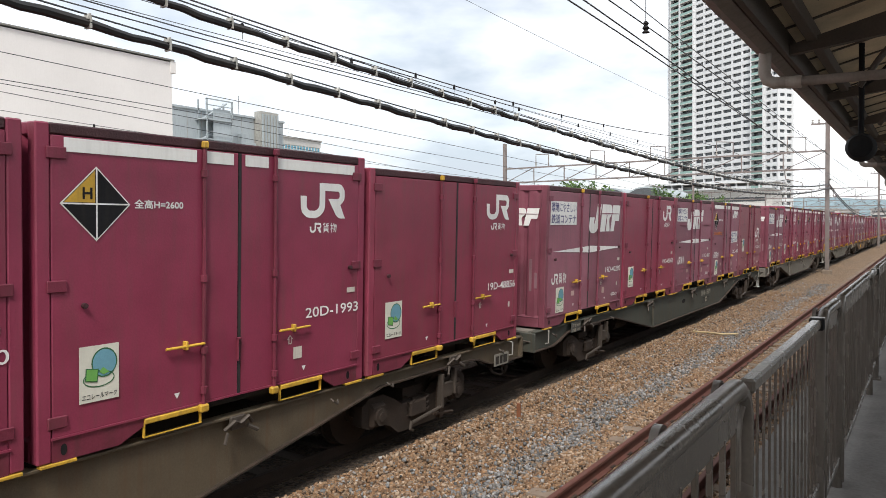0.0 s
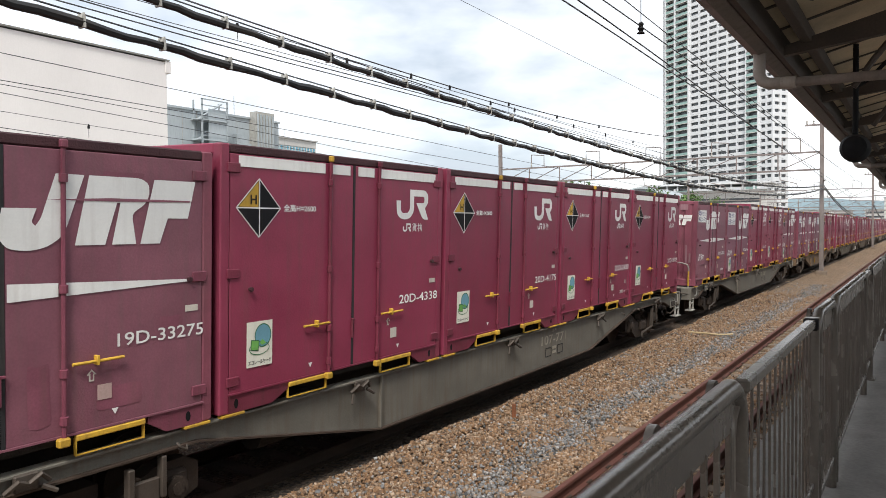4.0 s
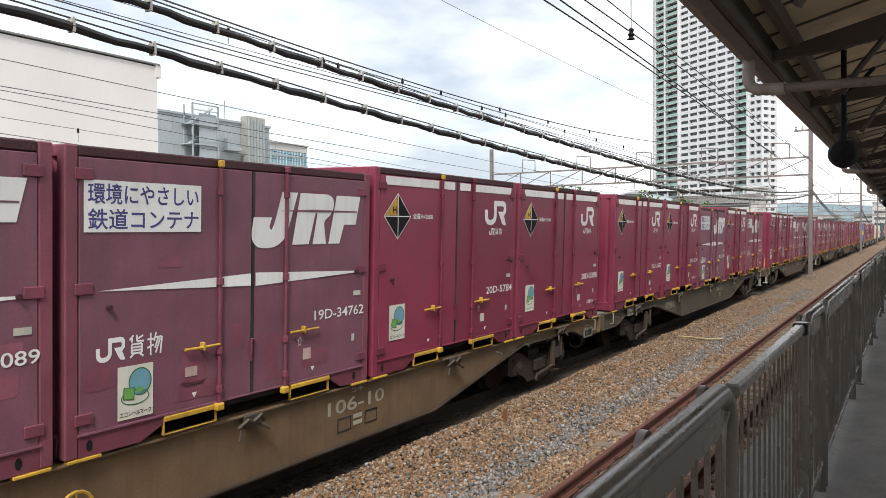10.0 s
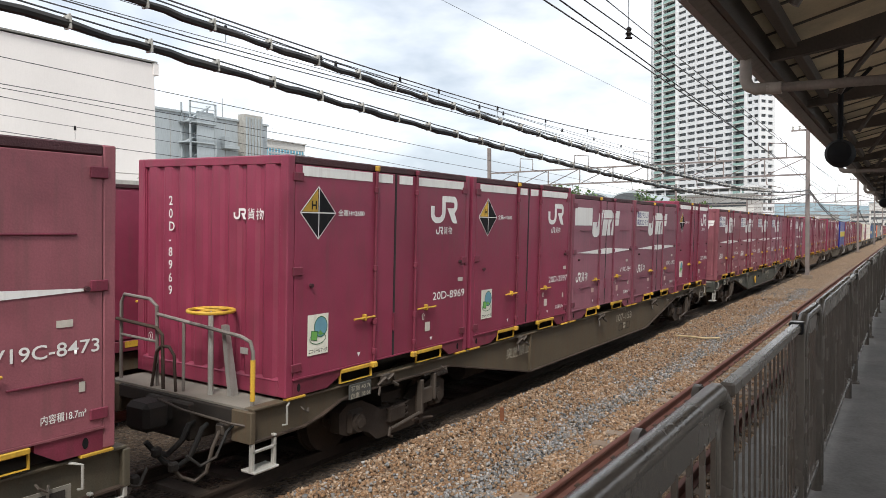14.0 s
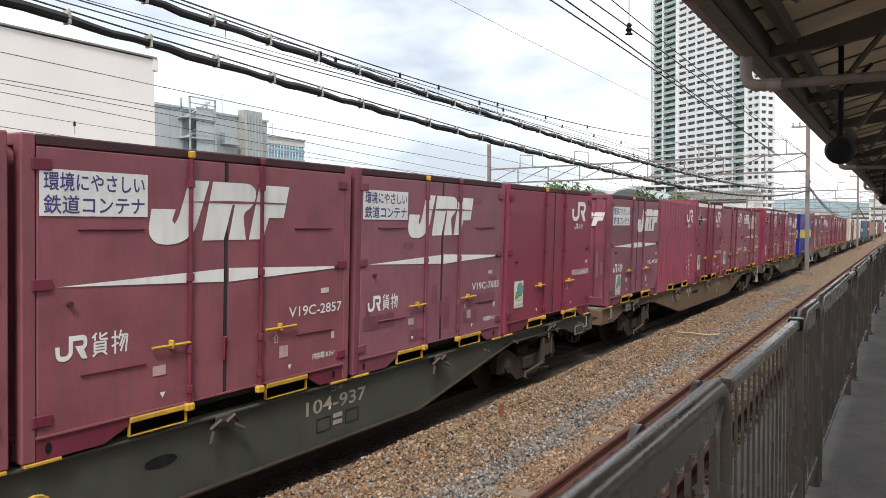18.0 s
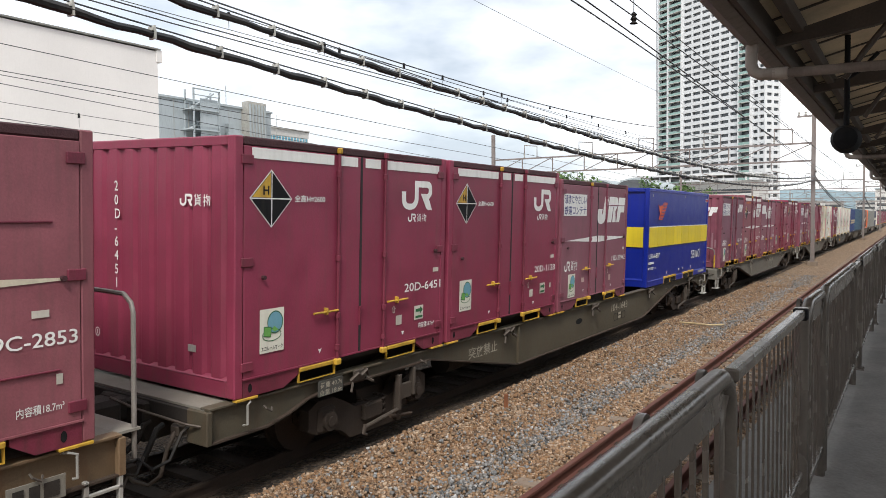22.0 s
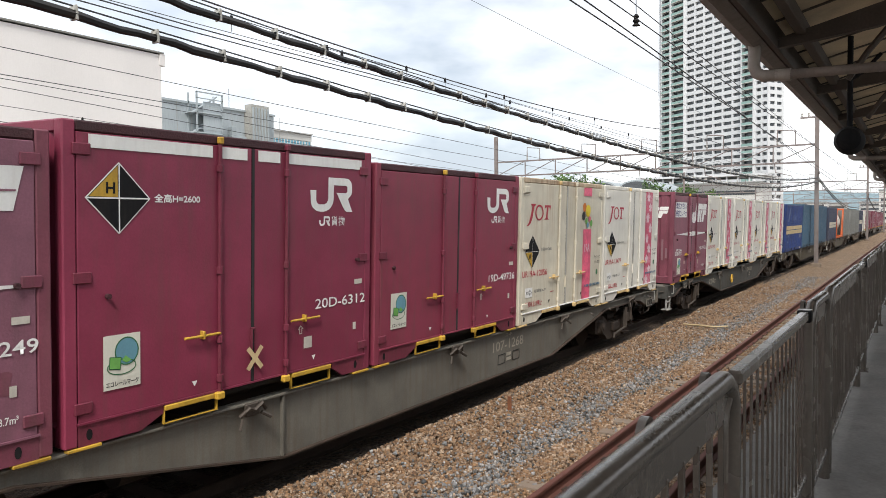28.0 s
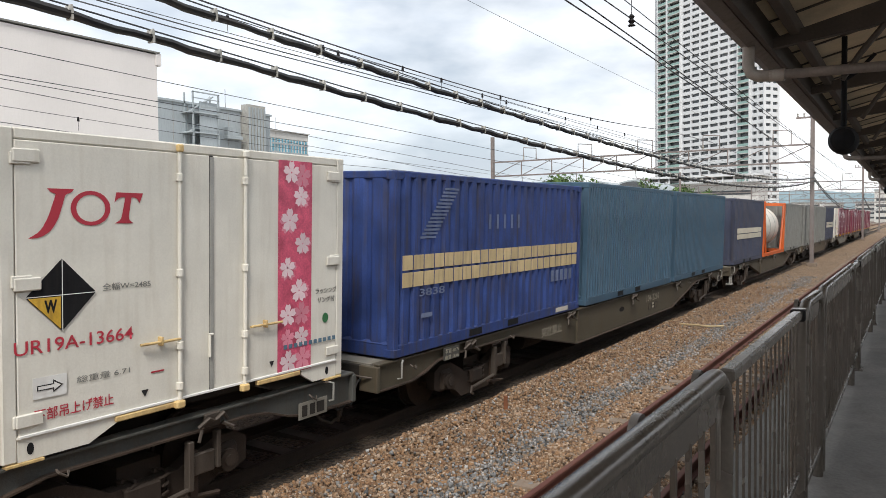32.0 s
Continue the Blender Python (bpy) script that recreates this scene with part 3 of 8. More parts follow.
def bed():
    nx, m = 240, M()
    ys = [1.02, 1.5, 1.95, 2.6, 3.25, 3.7, 4.1, 4.6, 5.1, 5.6, 6.2, 6.9, 7.6, 8.4, 9.4, 12.5, 17, 22, 27, 30]
    zs = [-0.26, -0.20, -0.20, -0.20, -0.20, -0.20, -0.22, -0.23, -0.19, -0.115, -0.15, -0.18, -0.18, -0.20, -0.24, -0.24, -0.24, -0.24, -0.24, -0.30]
    pts = []
    for i in range(nx + 1):
        x = -30 + 380 * (i / nx) ** 1.6
        for y, z in zip(ys, zs):
            pts.append((x, y, z + 0.02 * noise.noise((x * 0.9, y * 1.3, 0.0))))
    k = len(ys)
    fs = [(i * k + j, (i + 1) * k + j, (i + 1) * k + j + 1, i * k + j + 1) for i in range(nx) for j in range(k - 1)]
    return m.add(pts, fs)


tagged(part("ballast_bed", bed(), BALLAST, None, smooth=True), "brown broken-stone ballast bed between the tracks", "ballast", kind="structure")


def shade_bed():
    """Ballast in the running lines behind the near rail, coloured dark for under-train shade."""
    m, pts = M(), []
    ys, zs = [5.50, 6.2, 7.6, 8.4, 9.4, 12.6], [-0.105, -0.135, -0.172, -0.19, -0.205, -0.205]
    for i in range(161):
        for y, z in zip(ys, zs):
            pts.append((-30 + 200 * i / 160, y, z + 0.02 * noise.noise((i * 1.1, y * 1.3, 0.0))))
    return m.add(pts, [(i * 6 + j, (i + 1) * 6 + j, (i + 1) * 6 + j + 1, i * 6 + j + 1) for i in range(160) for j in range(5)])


tagged(part("ballast_bed", shade_bed(), BALLAST_SHADE, None, smooth=True), "oil-dark ballast in the running lines", "ballast", kind="structure")


def stone_field(name, material, label, n, spread, seed):
    rng = np.random.default_rng(seed)
    base = np.array([(x, y, z) for x in (-1, 1) for y in (-1, 1) for z in (-1, 1)], float)
    quads = np.array([(0, 1, 3, 2), (4, 6, 7, 5), (0, 4, 5, 1), (2, 3, 7, 6), (0, 2, 6, 4), (1, 5, 7, 3)])
    pos = spread(rng, n)
    n = len(pos)
    size = rng.uniform(0.008, 0.022, (n, 1, 1)) * rng.uniform(0.6, 1.25, (n, 1, 3))
    v = base[None] * size * rng.uniform(0.55, 1.15, (n, 8, 3))
    a, b = rng.uniform(0, 6.28, n), rng.uniform(-0.9, 0.9, n)
    ca, sa, cb, sb = np.cos(a), np.sin(a), np.cos(b), np.sin(b)
    R1 = np.stack([np.stack([ca, -sa, 0 * a], 1), np.stack([sa, ca, 0 * a], 1), np.stack([0 * a, 0 * a, 1 + 0 * a], 1)], 1)
    R2 = np.stack([np.stack([1 + 0 * b, 0 * b, 0 * b], 1), np.stack([0 * b, cb, -sb], 1), np.stack([0 * b, sb, cb], 1)], 1)
    v = np.einsum("nij,njk,nlk->nli", R1, R2, v) + pos[:, None, :]
    f = (quads[None] + 8 * np.arange(n)[:, None, None]).reshape(-1)
    me = bpy.data.meshes.new(name)
    me.vertices.add(n * 8)
    me.vertices.foreach_set("co", v.reshape(-1))
    me.loops.add(n * 24)
    me.loops.foreach_set("vertex_index", f.astype(np.int32))
    me.polygons.add(n * 6)
    me.polygons.foreach_set("loop_start", np.arange(0, n * 24, 4, dtype=np.int32))
    me.update(calc_edges=True)
    me.validate()
    return tagged(part(name, me, material, None), label, "ballast stones", kind="stuff")


def along(rng, n, x0, x1):
    return x0 * (x1 / x0) ** rng.uniform(0, 1, n)


def brown_spread(rng, n):
    x, y = along(rng, n, 5.0, 34.0), rng.uniform(1.75, 5.62, n)
    band = np.abs(y - 4.12 - 0.05 * np.sin(x * 1.3)) < 0.22 * rng.uniform(0.5, 1.3, n)
    keep = ~(band & (rng.uniform(0, 1, n) < 0.75)) & ~((y > 1.9) & (y < 3.5) & (rng.uniform(0, 1, n) < 0.25))
    return np.stack([x, y, BED + 0.012 + 0.02 * np.sin(x * 2.1) * np.cos(y * 2.7) - 0.02 * (np.abs(y - 4.6) < 0.7) + np.interp(y, [4.9, 5.55, 6.0, 6.35], [0, 0.085, 0.06, 0.02]) + rng.uniform(-0.01, 0.02, n)], 1)[keep]


def grey_spread(rng, n):
    x = along(rng, n, 5.0, 40.0)
    y = 4.12 + 0.05 * np.sin(x * 1.3) + rng.normal(0, 0.17, n) + 0.06 * np.sin(x * 0.7)
    stray = rng.uniform(0, 1, n) < 0.42
    y = np.where(stray, rng.uniform(1.8, 5.6, n), y)
    z = BED + 0.008 + np.where(stray, np.interp(y, [4.9, 5.55], [0.012, 0.095]), 0.0)
    return np.stack([x, y, z + rng.uniform(-0.01, 0.025, n)], 1)


stone_field("ballast_stones", STONE_BROWN, "loose brown and rust-stained crushed ballast stones", 120000, brown_spread, 3)
stone_field("pale_ballast_stones", STONE_GREY, "band of fresh blue-grey crushed ballast stones", 14000, grey_spread, 4)

RAIL_PROFILE = [(-0.064, -0.153), (0.064, -0.153), (0.064, -0.142), (0.012, -0.125), (0.010, -0.045), (0.0325, -0.035), (0.0325, -0.006), (0.026, 0.0), (-0.026, 0.0), (-0.0325, -0.006), (-0.0325, -0.035), (-0.010, -0.045), (-0.012, -0.125), (-0.064, -0.142)]


def track(name, y, z, cant, label, x0, x1, sleepers):
    t = thing(name, label, "railway track", kind="structure")
    t.matrix_world = pose(0, y, z, cant)
    for s in (-1, 1):
        # The through track's rails take a darker colour for the train's shade.
        part("rail", M().extrude_x([(p[0] + s * 0.566, p[1]) for p in RAIL_PROFILE], -60, 420), RUST if name == "track_through" else RAILSIDE, t)
        part("railhead", M().box(-60, 420, s * 0.566 - 0.024, s * 0.566 + 0.024, 0.0005, 0.002), RUST if name == "track_through" else RAILSIDE, t)
    sl = M().add([(-0.14, -1.0, -0.30), (0.14, -1.0, -0.30), (0.14, 1.0, -0.30), (-0.14, 1.0, -0.30), (-0.10, -1.0, -0.158), (0.10, -1.0, -0.158), (0.10, 1.0, -0.158), (-0.10, 1.0, -0.158)],
                 [(3, 2, 1, 0), (4, 5, 6, 7), (0, 1, 5, 4), (1, 2, 6, 5), (2, 3, 7, 6), (3, 0, 4, 7)]).mesh("sleeper")
    clip = M().box(-0.06, 0.06, 0.50, 0.535, -0.155, -0.125, 0.008).box(-0.06, 0.06, 0.597, 0.635, -0.155, -0.125, 0.008).mesh("rail_clip")
    clip.materials.append(RUST)
    rng = random.Random(name)
    n = int((x1 - x0) / 0.60)
    for i in range(n):
        x = x0 + i * 0.60 + rng.uniform(-0.03, 0.03)
        o = part("sleeper", sl, SLEEPER_SHADE if name == "track_through" else SLEEPER, t, at=(x, rng.uniform(-0.03, 0.03), rng.uniform(-0.012, 0.004)))
        if x < 22 and name == "track_platform":
            part("rail_clip", clip, RUST, t, at=(x, 0, 0))
    return t


track("track_through", TRACK_Y, TRACK_Z, CANT, "main running track under the freight train", 3.0, 30.0, True)
track("track_platform", NEAR_Y, 0.0, 0.0, "rusty platform track with concrete sleepers", 3.0, 66.0, True)
for k, y in enumerate((10.8, 15.0, 19.2, 23.4)):
    t = thing("track_far", "further running track behind the train", "railway track", kind="structure", at=(0, y, 0))
    for s in (-1, 1):
        part("rail", M().extrude_x([(p[0] + s * 0.566, p[1]) for p in RAIL_PROFILE], -60, 420), RAILSIDE, t)

# pale hose lying across the ballast, iron stake, small white markers
h = thing("hose", "pale plastic hose lying across the ballast", "hose")
part("hose_pipe", M().tube([(20.2 + 0.10 * math.sin(k * 0.9), 5.75 - k * 0.2, BED + 0.075 + 0.01 * math.sin(k * 1.7)) for k in range(9)], 0.022, 8), TAN, h, smooth=True)
s = thing("stake", "short rusty iron stake in the ballast", "stake", at=(9.88, 5.17, BED))
part("stake_rod", M().box(-0.018, 0.018, -0.03, 0.03, -0.15, 0.26, 0.006), STAKE, s)
for x, y in ((24.6, 3.05), (25.6, 3.10)):
    b = thing("track_marker", "small white block beside the rail", "marker", group="rail markers", at=(x, y - 0.35, BED))
    part("block", M().box(-0.10, 0.10, -0.06, 0.06, -0.03, 0.07, 0.01), WHITE, b)

# platform
pf = thing("platform", "grey concrete station platform with dark coping", "platform", kind="structure")
part("platform_slab", M().box(-12, 130, -6, 0.93, -0.45, 1.092), CONCRETE, pf)
for i in range(40):
    part("coping_slab", shared("coping", lambda: M().box(0, 1.99, 0.60, 1.02, 1.02, 1.10, 0.008), CONCRETE), CONCRETE, pf, at=(-10 + 2.0 * i, 0, 0))

# ---- platform fence ----
FY, FZ = 0.47, 2.284


def rail_path(x0, x1, zt, zb, bend=0.13):
    """A tube rail with both ends bent down to the ground."""
    pts = [(x0, FY, zb)]
    for k in range(8):
        a = math.pi / 2 * k / 7
        pts.append((x0 + bend - bend * math.cos(a), FY, zt - bend + bend * math.sin(a)))
    for k in range(8):
        a = math.pi / 2 * (1 - k / 7)
        pts.append((x1 - bend + bend * math.cos(a), FY, zt - bend + bend * math.sin(a)))
    return pts + [(x1, FY, zb)]


def tube_panel(x0, x1, knobs=()):
    f = thing("fence_panel", "grey-brown painted steel fence panel with bent tube rail", "fence", group="platform fence panels")
    r = 0.031
    zt = FZ - r
    part("top_rail", M().tube(rail_path(x0, x1, zt, 1.09), r, 16), FENCE, f, smooth=True)
    part("upper_band", M().box(x0 + 0.05, x1 - 0.05, FY - 0.006, FY + 0.006, zt - 0.125, zt - 0.02, 0.002), FENCE, f)
    part("bottom_rail", M().box(x0, x1, FY - 0.02, FY + 0.02, 1.25, 1.29, 0.005), FENCE, f)
    n = max(2, int((x1 - x0 - 0.2) / 0.135))
    bar = shared("tube bar", lambda: M().box(-0.006, 0.006, -0.0085, 0.0085, 1.27, zt - 0.11, 0.003), FENCE)
    for i in range(n):
        part("bar", bar, FENCE, f, at=(x0 + 0.13 + i * (x1 - x0 - 0.26) / (n - 1), FY, 0))
    part("inner_hoop", M().tube([(x1 - 0.11, FY - 0.005, zt - 0.30), (x1 - 0.11, FY - 0.005, zt - 0.14), (x1 - 0.09, FY - 0.005, zt - 0.09), (x1 - 0.045, FY - 0.005, zt - 0.06)], 0.012, 8), FENCE, f, smooth=True)
    for xx in knobs:
        part("rail_cap", shared("cap", lambda: M().cyl((0, -0.010, 0), (0, 0.010, 0), 0.046, 20), FENCE, True), FENCE, f, "round bracket cap behind the rail", at=(xx, FY + 0.045, FZ - 0.052))
    return f


def bar_panel(x0, x1, zb=1.42):
    f = thing("fence_panel", "grey-brown steel fence panel of thin upright bars", "fence", group="platform fence panels")
    zt = FZ - 0.03
    part("top_rail", M().box(x0, x1, FY - 0.024, FY + 0.024, zt - 0.045, zt, 0.008), FENCE, f)
    part("bottom_rail", M().box(x0, x1, FY - 0.016, FY + 0.016, zb - 0.035, zb, 0.005), FENCE, f)
    bar = shared(("thin bar", zb), lambda: M().box(-0.007, 0.007, -0.0045, 0.0045, zb - 0.02, zt - 0.03, 0.003), FENCE)
    n = int((x1 - x0) / 0.112)
    for i in range(n):
        part("bar", bar, FENCE, f, at=(x0 + (i + 0.5) * (x1 - x0) / n, FY, 0))
    part("post", M().cyl((x1 + 0.03, FY, 1.09), (x1 + 0.03, FY, zt + 0.005), 0.036, 14), FENCE, f, smooth=True)
    part("post_foot", M().box(x1 - 0.05, x1 + 0.11, FY - 0.06, FY + 0.06, 1.088, 1.11, 0.004), FENCE, f)
    part("joint_sleeve", M().box(x1 - 0.035, x1 + 0.04, FY - 0.034, FY + 0.034, zt - 0.055, zt + 0.004, 0.006), BLACK, f, "black joint sleeve")
    return f


tube_panel(-1.6, 2.37, (-0.9, 0.5, 1.67, 2.24))
bar_panel(2.42, 4.14)
tube_panel(4.34, 5.16, (4.45,))
xx = 5.28
while xx < 38:
    tube_panel(xx, xx + 2.85)
    bar_panel(xx + 2.93, xx + 3.66, 1.30)
    xx += 3.88

# ---- platform canopy ----
EY, EZ, SLOPE = 1.00, 4.045, 0.25


def roof_z(y):
    return EZ + 0.06 + SLOPE * (EY - y)


cn = thing("canopy", "old platform canopy with dark steel frame and cream roof sheets", "canopy", kind="structure")
part("gutter", M().extrude_x([(EY - 0.09, EZ + 0.02), (EY - 0.07, EZ - 0.06), (EY, EZ - 0.09), (EY + 0.07, EZ - 0.06), (EY + 0.09, EZ + 0.02), (EY + 0.075, EZ + 0.02), (EY + 0.055, EZ - 0.045), (EY, EZ - 0.072), (EY - 0.055, EZ - 0.045), (EY - 0.075, EZ + 0.02)], -10, 120), GUTTER, cn)
part("fascia", M().box(-10, 120, EY - 0.13, EY - 0.095, EZ - 0.08, EZ + 0.12), CANOPY, cn)
sheet = shared("sheet", lambda: M().extrude_x([(EY - 0.05, roof_z(EY - 0.05)), (-2.6, roof_z(-2.6)), (-2.6, roof_z(-2.6) + 0.02), (EY - 0.05, roof_z(EY - 0.05) + 0.02)], 0.012, 0.588), SOFFIT)
for i in range(56):
    part("roof_sheet", sheet, SOFFIT, cn, at=(-5 + 0.6 * i, 0, 0))
part("roof_sheet", M().extrude_x([(EY - 0.05, roof_z(EY - 0.05)), (-2.6, roof_z(-2.6)), (-2.6, roof_z(-2.6) + 0.02), (EY - 0.05, roof_z(EY - 0.05) + 0.02)], 28.6, 118), SOFFIT, cn)
rib = shared("seam", lambda: M().extrude_x([(EY - 0.05, roof_z(EY - 0.05) + 0.03), (-2.6, roof_z(-2.6) + 0.03), (-2.6, roof_z(-2.6) - 0.012), (EY - 0.05, roof_z(EY - 0.05) - 0.012)], -0.014, 0.014), CANOPY)
for i in range(57):
    part("sheet_seam", rib, CANOPY, cn, at=(-5 + 0.6 * i, 0, 0))
for y in (0.72, -1.5):
    part("purlin", M().box(-10, 120, y - 0.035, y + 0.035, roof_z(y) - 0.12, roof_z(y) - 0.015, 0.006), CANOPY, cn)
raf = shared("rafter", lambda: M().extrude_x([(EY - 0.12, roof_z(EY) - 0.06), (-2.6, roof_z(-2.6) - 0.12), (-2.6, roof_z(-2.6) - 0.28), (0.25, roof_z(0.25) - 0.25), (EY - 0.12, roof_z(EY) - 0.13)], -0.035, 0.035), CANOPY)
strut = shared("strut", lambda: M().tube([(0, 0.42, 3.70), (0, 0.30, 3.88), (0, 0.10, roof_z(0.1) - 0.2)], 0.022, 6), CANOPY)
for i in range(34):
    x = -3.81 + 2.45 * i
    part("rafter", raf, CANOPY, cn, at=(x, 0, 0))
    part("brace", strut, CANOPY, cn, at=(x, 0, 0))
    if i % 3 == 1:
        part("column", M().box(x - 0.1, x + 0.1, -2.2, -2.0, 1.09, roof_z(-2.1) - 0.1, 0.01), CANOPY, cn)
for i in range(6):
    x = 5.77 + 9.0 * i
    dp = thing("drain_pipe", "beige plastic drain pipe under the canopy eave", "drain pipe", group="canopy drain pipes", at=(x, 0, 0))
    part("elbow", M().tube([(0, EY, EZ - 0.04), (0, EY + 0.005, EZ - 0.22), (0, EY - 0.015, EZ - 0.27), (0, EY - 0.06, EZ - 0.295), (0, EY - 0.16, EZ - 0.30)], 0.043, 12), PVC, dp, smooth=True)
    part("pipe", M().cyl((0, EY - 0.14, EZ - 0.30), (0, -2.1, EZ - 0.37), 0.034, 12), GUTTER, dp, "brown painted pipe", smooth=True)
    part("socket", M().cyl((0, EY - 0.24, EZ - 0.303), (0, EY - 0.14, EZ - 0.300), 0.044, 12), PVC, dp, smooth=True)
for i in range(4):
    x = 7.0 + 14.0 * i
    lp = thing("platform_lamp", "round black lamp hanging under the canopy", "lamp", group="platform lamps", at=(x, 0.475, 0))
    part("stem", M().cyl((0, 0, 3.46), (0, 0, roof_z(0.475) - 0.02), 0.022, 8), BLACK, lp)
    part("bracket", M().tube([(0, 0.0, 3.86), (0, -0.10, 3.92), (0, -0.22, 4.05)], 0.016, 6), BLACK, lp)
    part("housing", M().tube([(-0.16, 0, 3.36), (-0.12, 0, 3.36), (-0.05, 0, 3.36), (0.05, 0, 3.36), (0.09, 0, 3.36)], [0.02, 0.09, 0.115, 0.115, 0.08], 20), BLACK, lp, smooth=True)

# ---- overhead line ----
MAST_Y, PORTALS = 5.0, (48.5, 101.0, 153.0, 205.0, 257.0)


def portal(x, y0, y1, label):
    p = thing("portal_mast", label, "overhead line mast", group="overhead line portals", at=(x, 0, 0))
    for k, y in enumerate((y0, y1)):
        top = 9.6 if k == 0 else 8.9
        part("mast", M().box(-0.13, 0.13, y - 0.11, y + 0.11, -0.3, top, 0.02), POLE_PAINT, p, "rust-streaked square steel mast")
        part("mast_foot", M().box(-0.28, 0.28, y - 0.26, y + 0.26, -0.35, 0.02, 0.03), SLEEPER, p)
    zb, zt = 5.98, 7.02
    for z in (zb, zt):
        part("beam_chord", M().box(-0.05, 0.05, y0, y1, z - 0.05, z + 0.05), POLE_PAINT, p)
    n = 9
    for k in range(n):
        a, b = y0 + (y1 - y0) * k / n, y0 + (y1 - y0) * (k + 1) / n
        part("beam_upright", shared("bupright", lambda: M().box(-0.03, 0.03, -0.03, 0.03, zb, zt), POLE_PAINT), POLE_PAINT, p, at=(0, b if k < n - 1 else b - 0.1, 0))
        part("beam_diagonal", shared(("bdiag", round(b - a, 2)), lambda: M().tube([(0, 0, zt), (0, b - a, zb)], 0.028, 6), POLE_PAINT), POLE_PAINT, p, at=(0, a, 0))
    for y in (6.7, 10.8, 15.0, 19.2, 23.4):
        if y > y1:
            continue
        d = part("drop_frame", shared("dropf", lambda: M().tube([(0, -0.55, zt), (0, -0.55, zt + 0.85), (0, 0.45, zt + 0.95), (0, 0.45, zt + 0.35)], 0.035, 6), POLE_PAINT), POLE_PAINT, p, at=(0, y, 0))
        part("insulator", shared("insul", lambda: M().tube([(0, 0.45, zt + 0.36 - 0.05 * q) for q in range(7)], [0.03, 0.07, 0.03, 0.07, 0.03, 0.07, 0.03], 10), GALV), GALV, d)
        part("cantilever", shared("cantil", lambda: M().tube([(0, 0.6, zb), (0, 0.55, 5.45), (0, -0.35, 5.20), (0, -0.40, 5.0)], 0.025, 6), POLE_PAINT), POLE_PAINT, d)
    part("crossarm", M().box(-0.05, 0.05, y0 - 0.9, y0 + 0.9, 8.55, 8.65).box(-0.05, 0.05, y0 - 0.6, y0 + 0.6, 9.3, 9.38), POLE_PAINT, p)
    for dy in (-0.8, -0.45, 0.45, 0.8):
        part("pin_insulator", shared("pinins", lambda: M().tube([(0, 0, 8.65 + 0.06 * q) for q in range(5)], [0.03, 0.07, 0.04, 0.07, 0.03], 8), GALV), GALV, p, at=(0, y0 + dy, 0))
    part("cable_bracket", M().box(-0.30, 0.30, y0 - 0.16, y0 - 0.10, 4.82, 4.90).box(-0.30, 0.30, y0 - 0.16, y0 - 0.10, 5.28, 5.36), RUST, p)
    if y0 > 4:
        part("side_beam", M().box(-0.05, 0.05, -7.0, y0, zt - 0.30, zt - 0.22).box(-0.05, 0.05, -7.0, y0, zb + 0.1, zb + 0.18), POLE_PAINT, p) if x > 60 else None
        if x > 60:
            for k in range(6):
                part("beam_diagonal", M().tube([(0, y0 - 2 * k, zt - 0.26), (0, y0 - 2 * k - 2, zb + 0.14)], 0.028, 6), POLE_PAINT, p)
            part("mast", M().box(-0.13, 0.13, -7.1, -6.85, 1.0, 9.0, 0.02), POLE_PAINT, p)
    return p


for k, x in enumerate(PORTALS):
    portal(x, MAST_Y, 26.4, "steel truss portal carrying the overhead wires")


def sagging(x0, z0, x1, z1, x2, z2):
    """A height along x through three points, parabolic as a hung cable."""
    def z(x):
        s1, s2 = (z1 - z0) / (x1 - x0), (z2 - z1) / (x2 - x1)
        return z0 + (x - x0) * s1 + (s2 - s1) / (x2 - x0) * (x - x0) * (x - x1)
    return z


def feeder(name, y, zf, r):
    t = thing(name, "thick black insulated cable clipped under a thin steel wire", "cable", group="black feeder cables")
    xs = [-6 + 0.16 * k for k in range(341)]
    xs = [x for x in xs if x <= 48.5] + [48.5]
    part("cable", M().tube([(x, y, zf(x) - 0.004 * math.sin(math.pi * (x - 1.026) / 0.64) ** 2 + 0.006 * math.sin(x * 7.3) + 0.004 * math.sin(x * 17.1)) for x in xs], [r * (1.0 + 0.12 * math.sin(x * 5.1)) for x in xs], 8), CABLE, t, smooth=True)
    part("bearer_wire", M().tube([(x, y, zf(x) + 0.060) for x in xs[::6] + [48.5]], 0.0065, 5), WIRE, t)
    m = shared("cable clip", lambda: M().prism([(-0.009, -0.034), (0.009, -0.034), (0.009, 0.028), (0.002, 0.066), (-0.008, 0.066), (-0.028, 0.024), (-0.009, 0.024)], -0.034, 0.034), GALV)
    k = 1.026
    while k < 34:
        part("cable_clip", m, GALV, t, at=(k, y, zf(k)))
        k += 0.64
    # the next span, hung from mast to mast
    for a, b in zip(PORTALS[:-1], PORTALS[1:]):
        z0 = zf(48.5)
        part("cable", M().tube([(a + (b - a) * q / 14, y, z0 - 1.5 * 4 * (q / 14) * (1 - q / 14)) for q in range(15)], r, 6), CABLE, t)


feeder("feeder_cable", 4.86, sagging(3.0, 4.160, 12.1, 3.835, 48.5, 4.86), 0.033)
feeder("feeder_cable", 4.90, sagging(3.70, 4.465, 13.6, 4.175, 48.5, 5.05), 0.031)


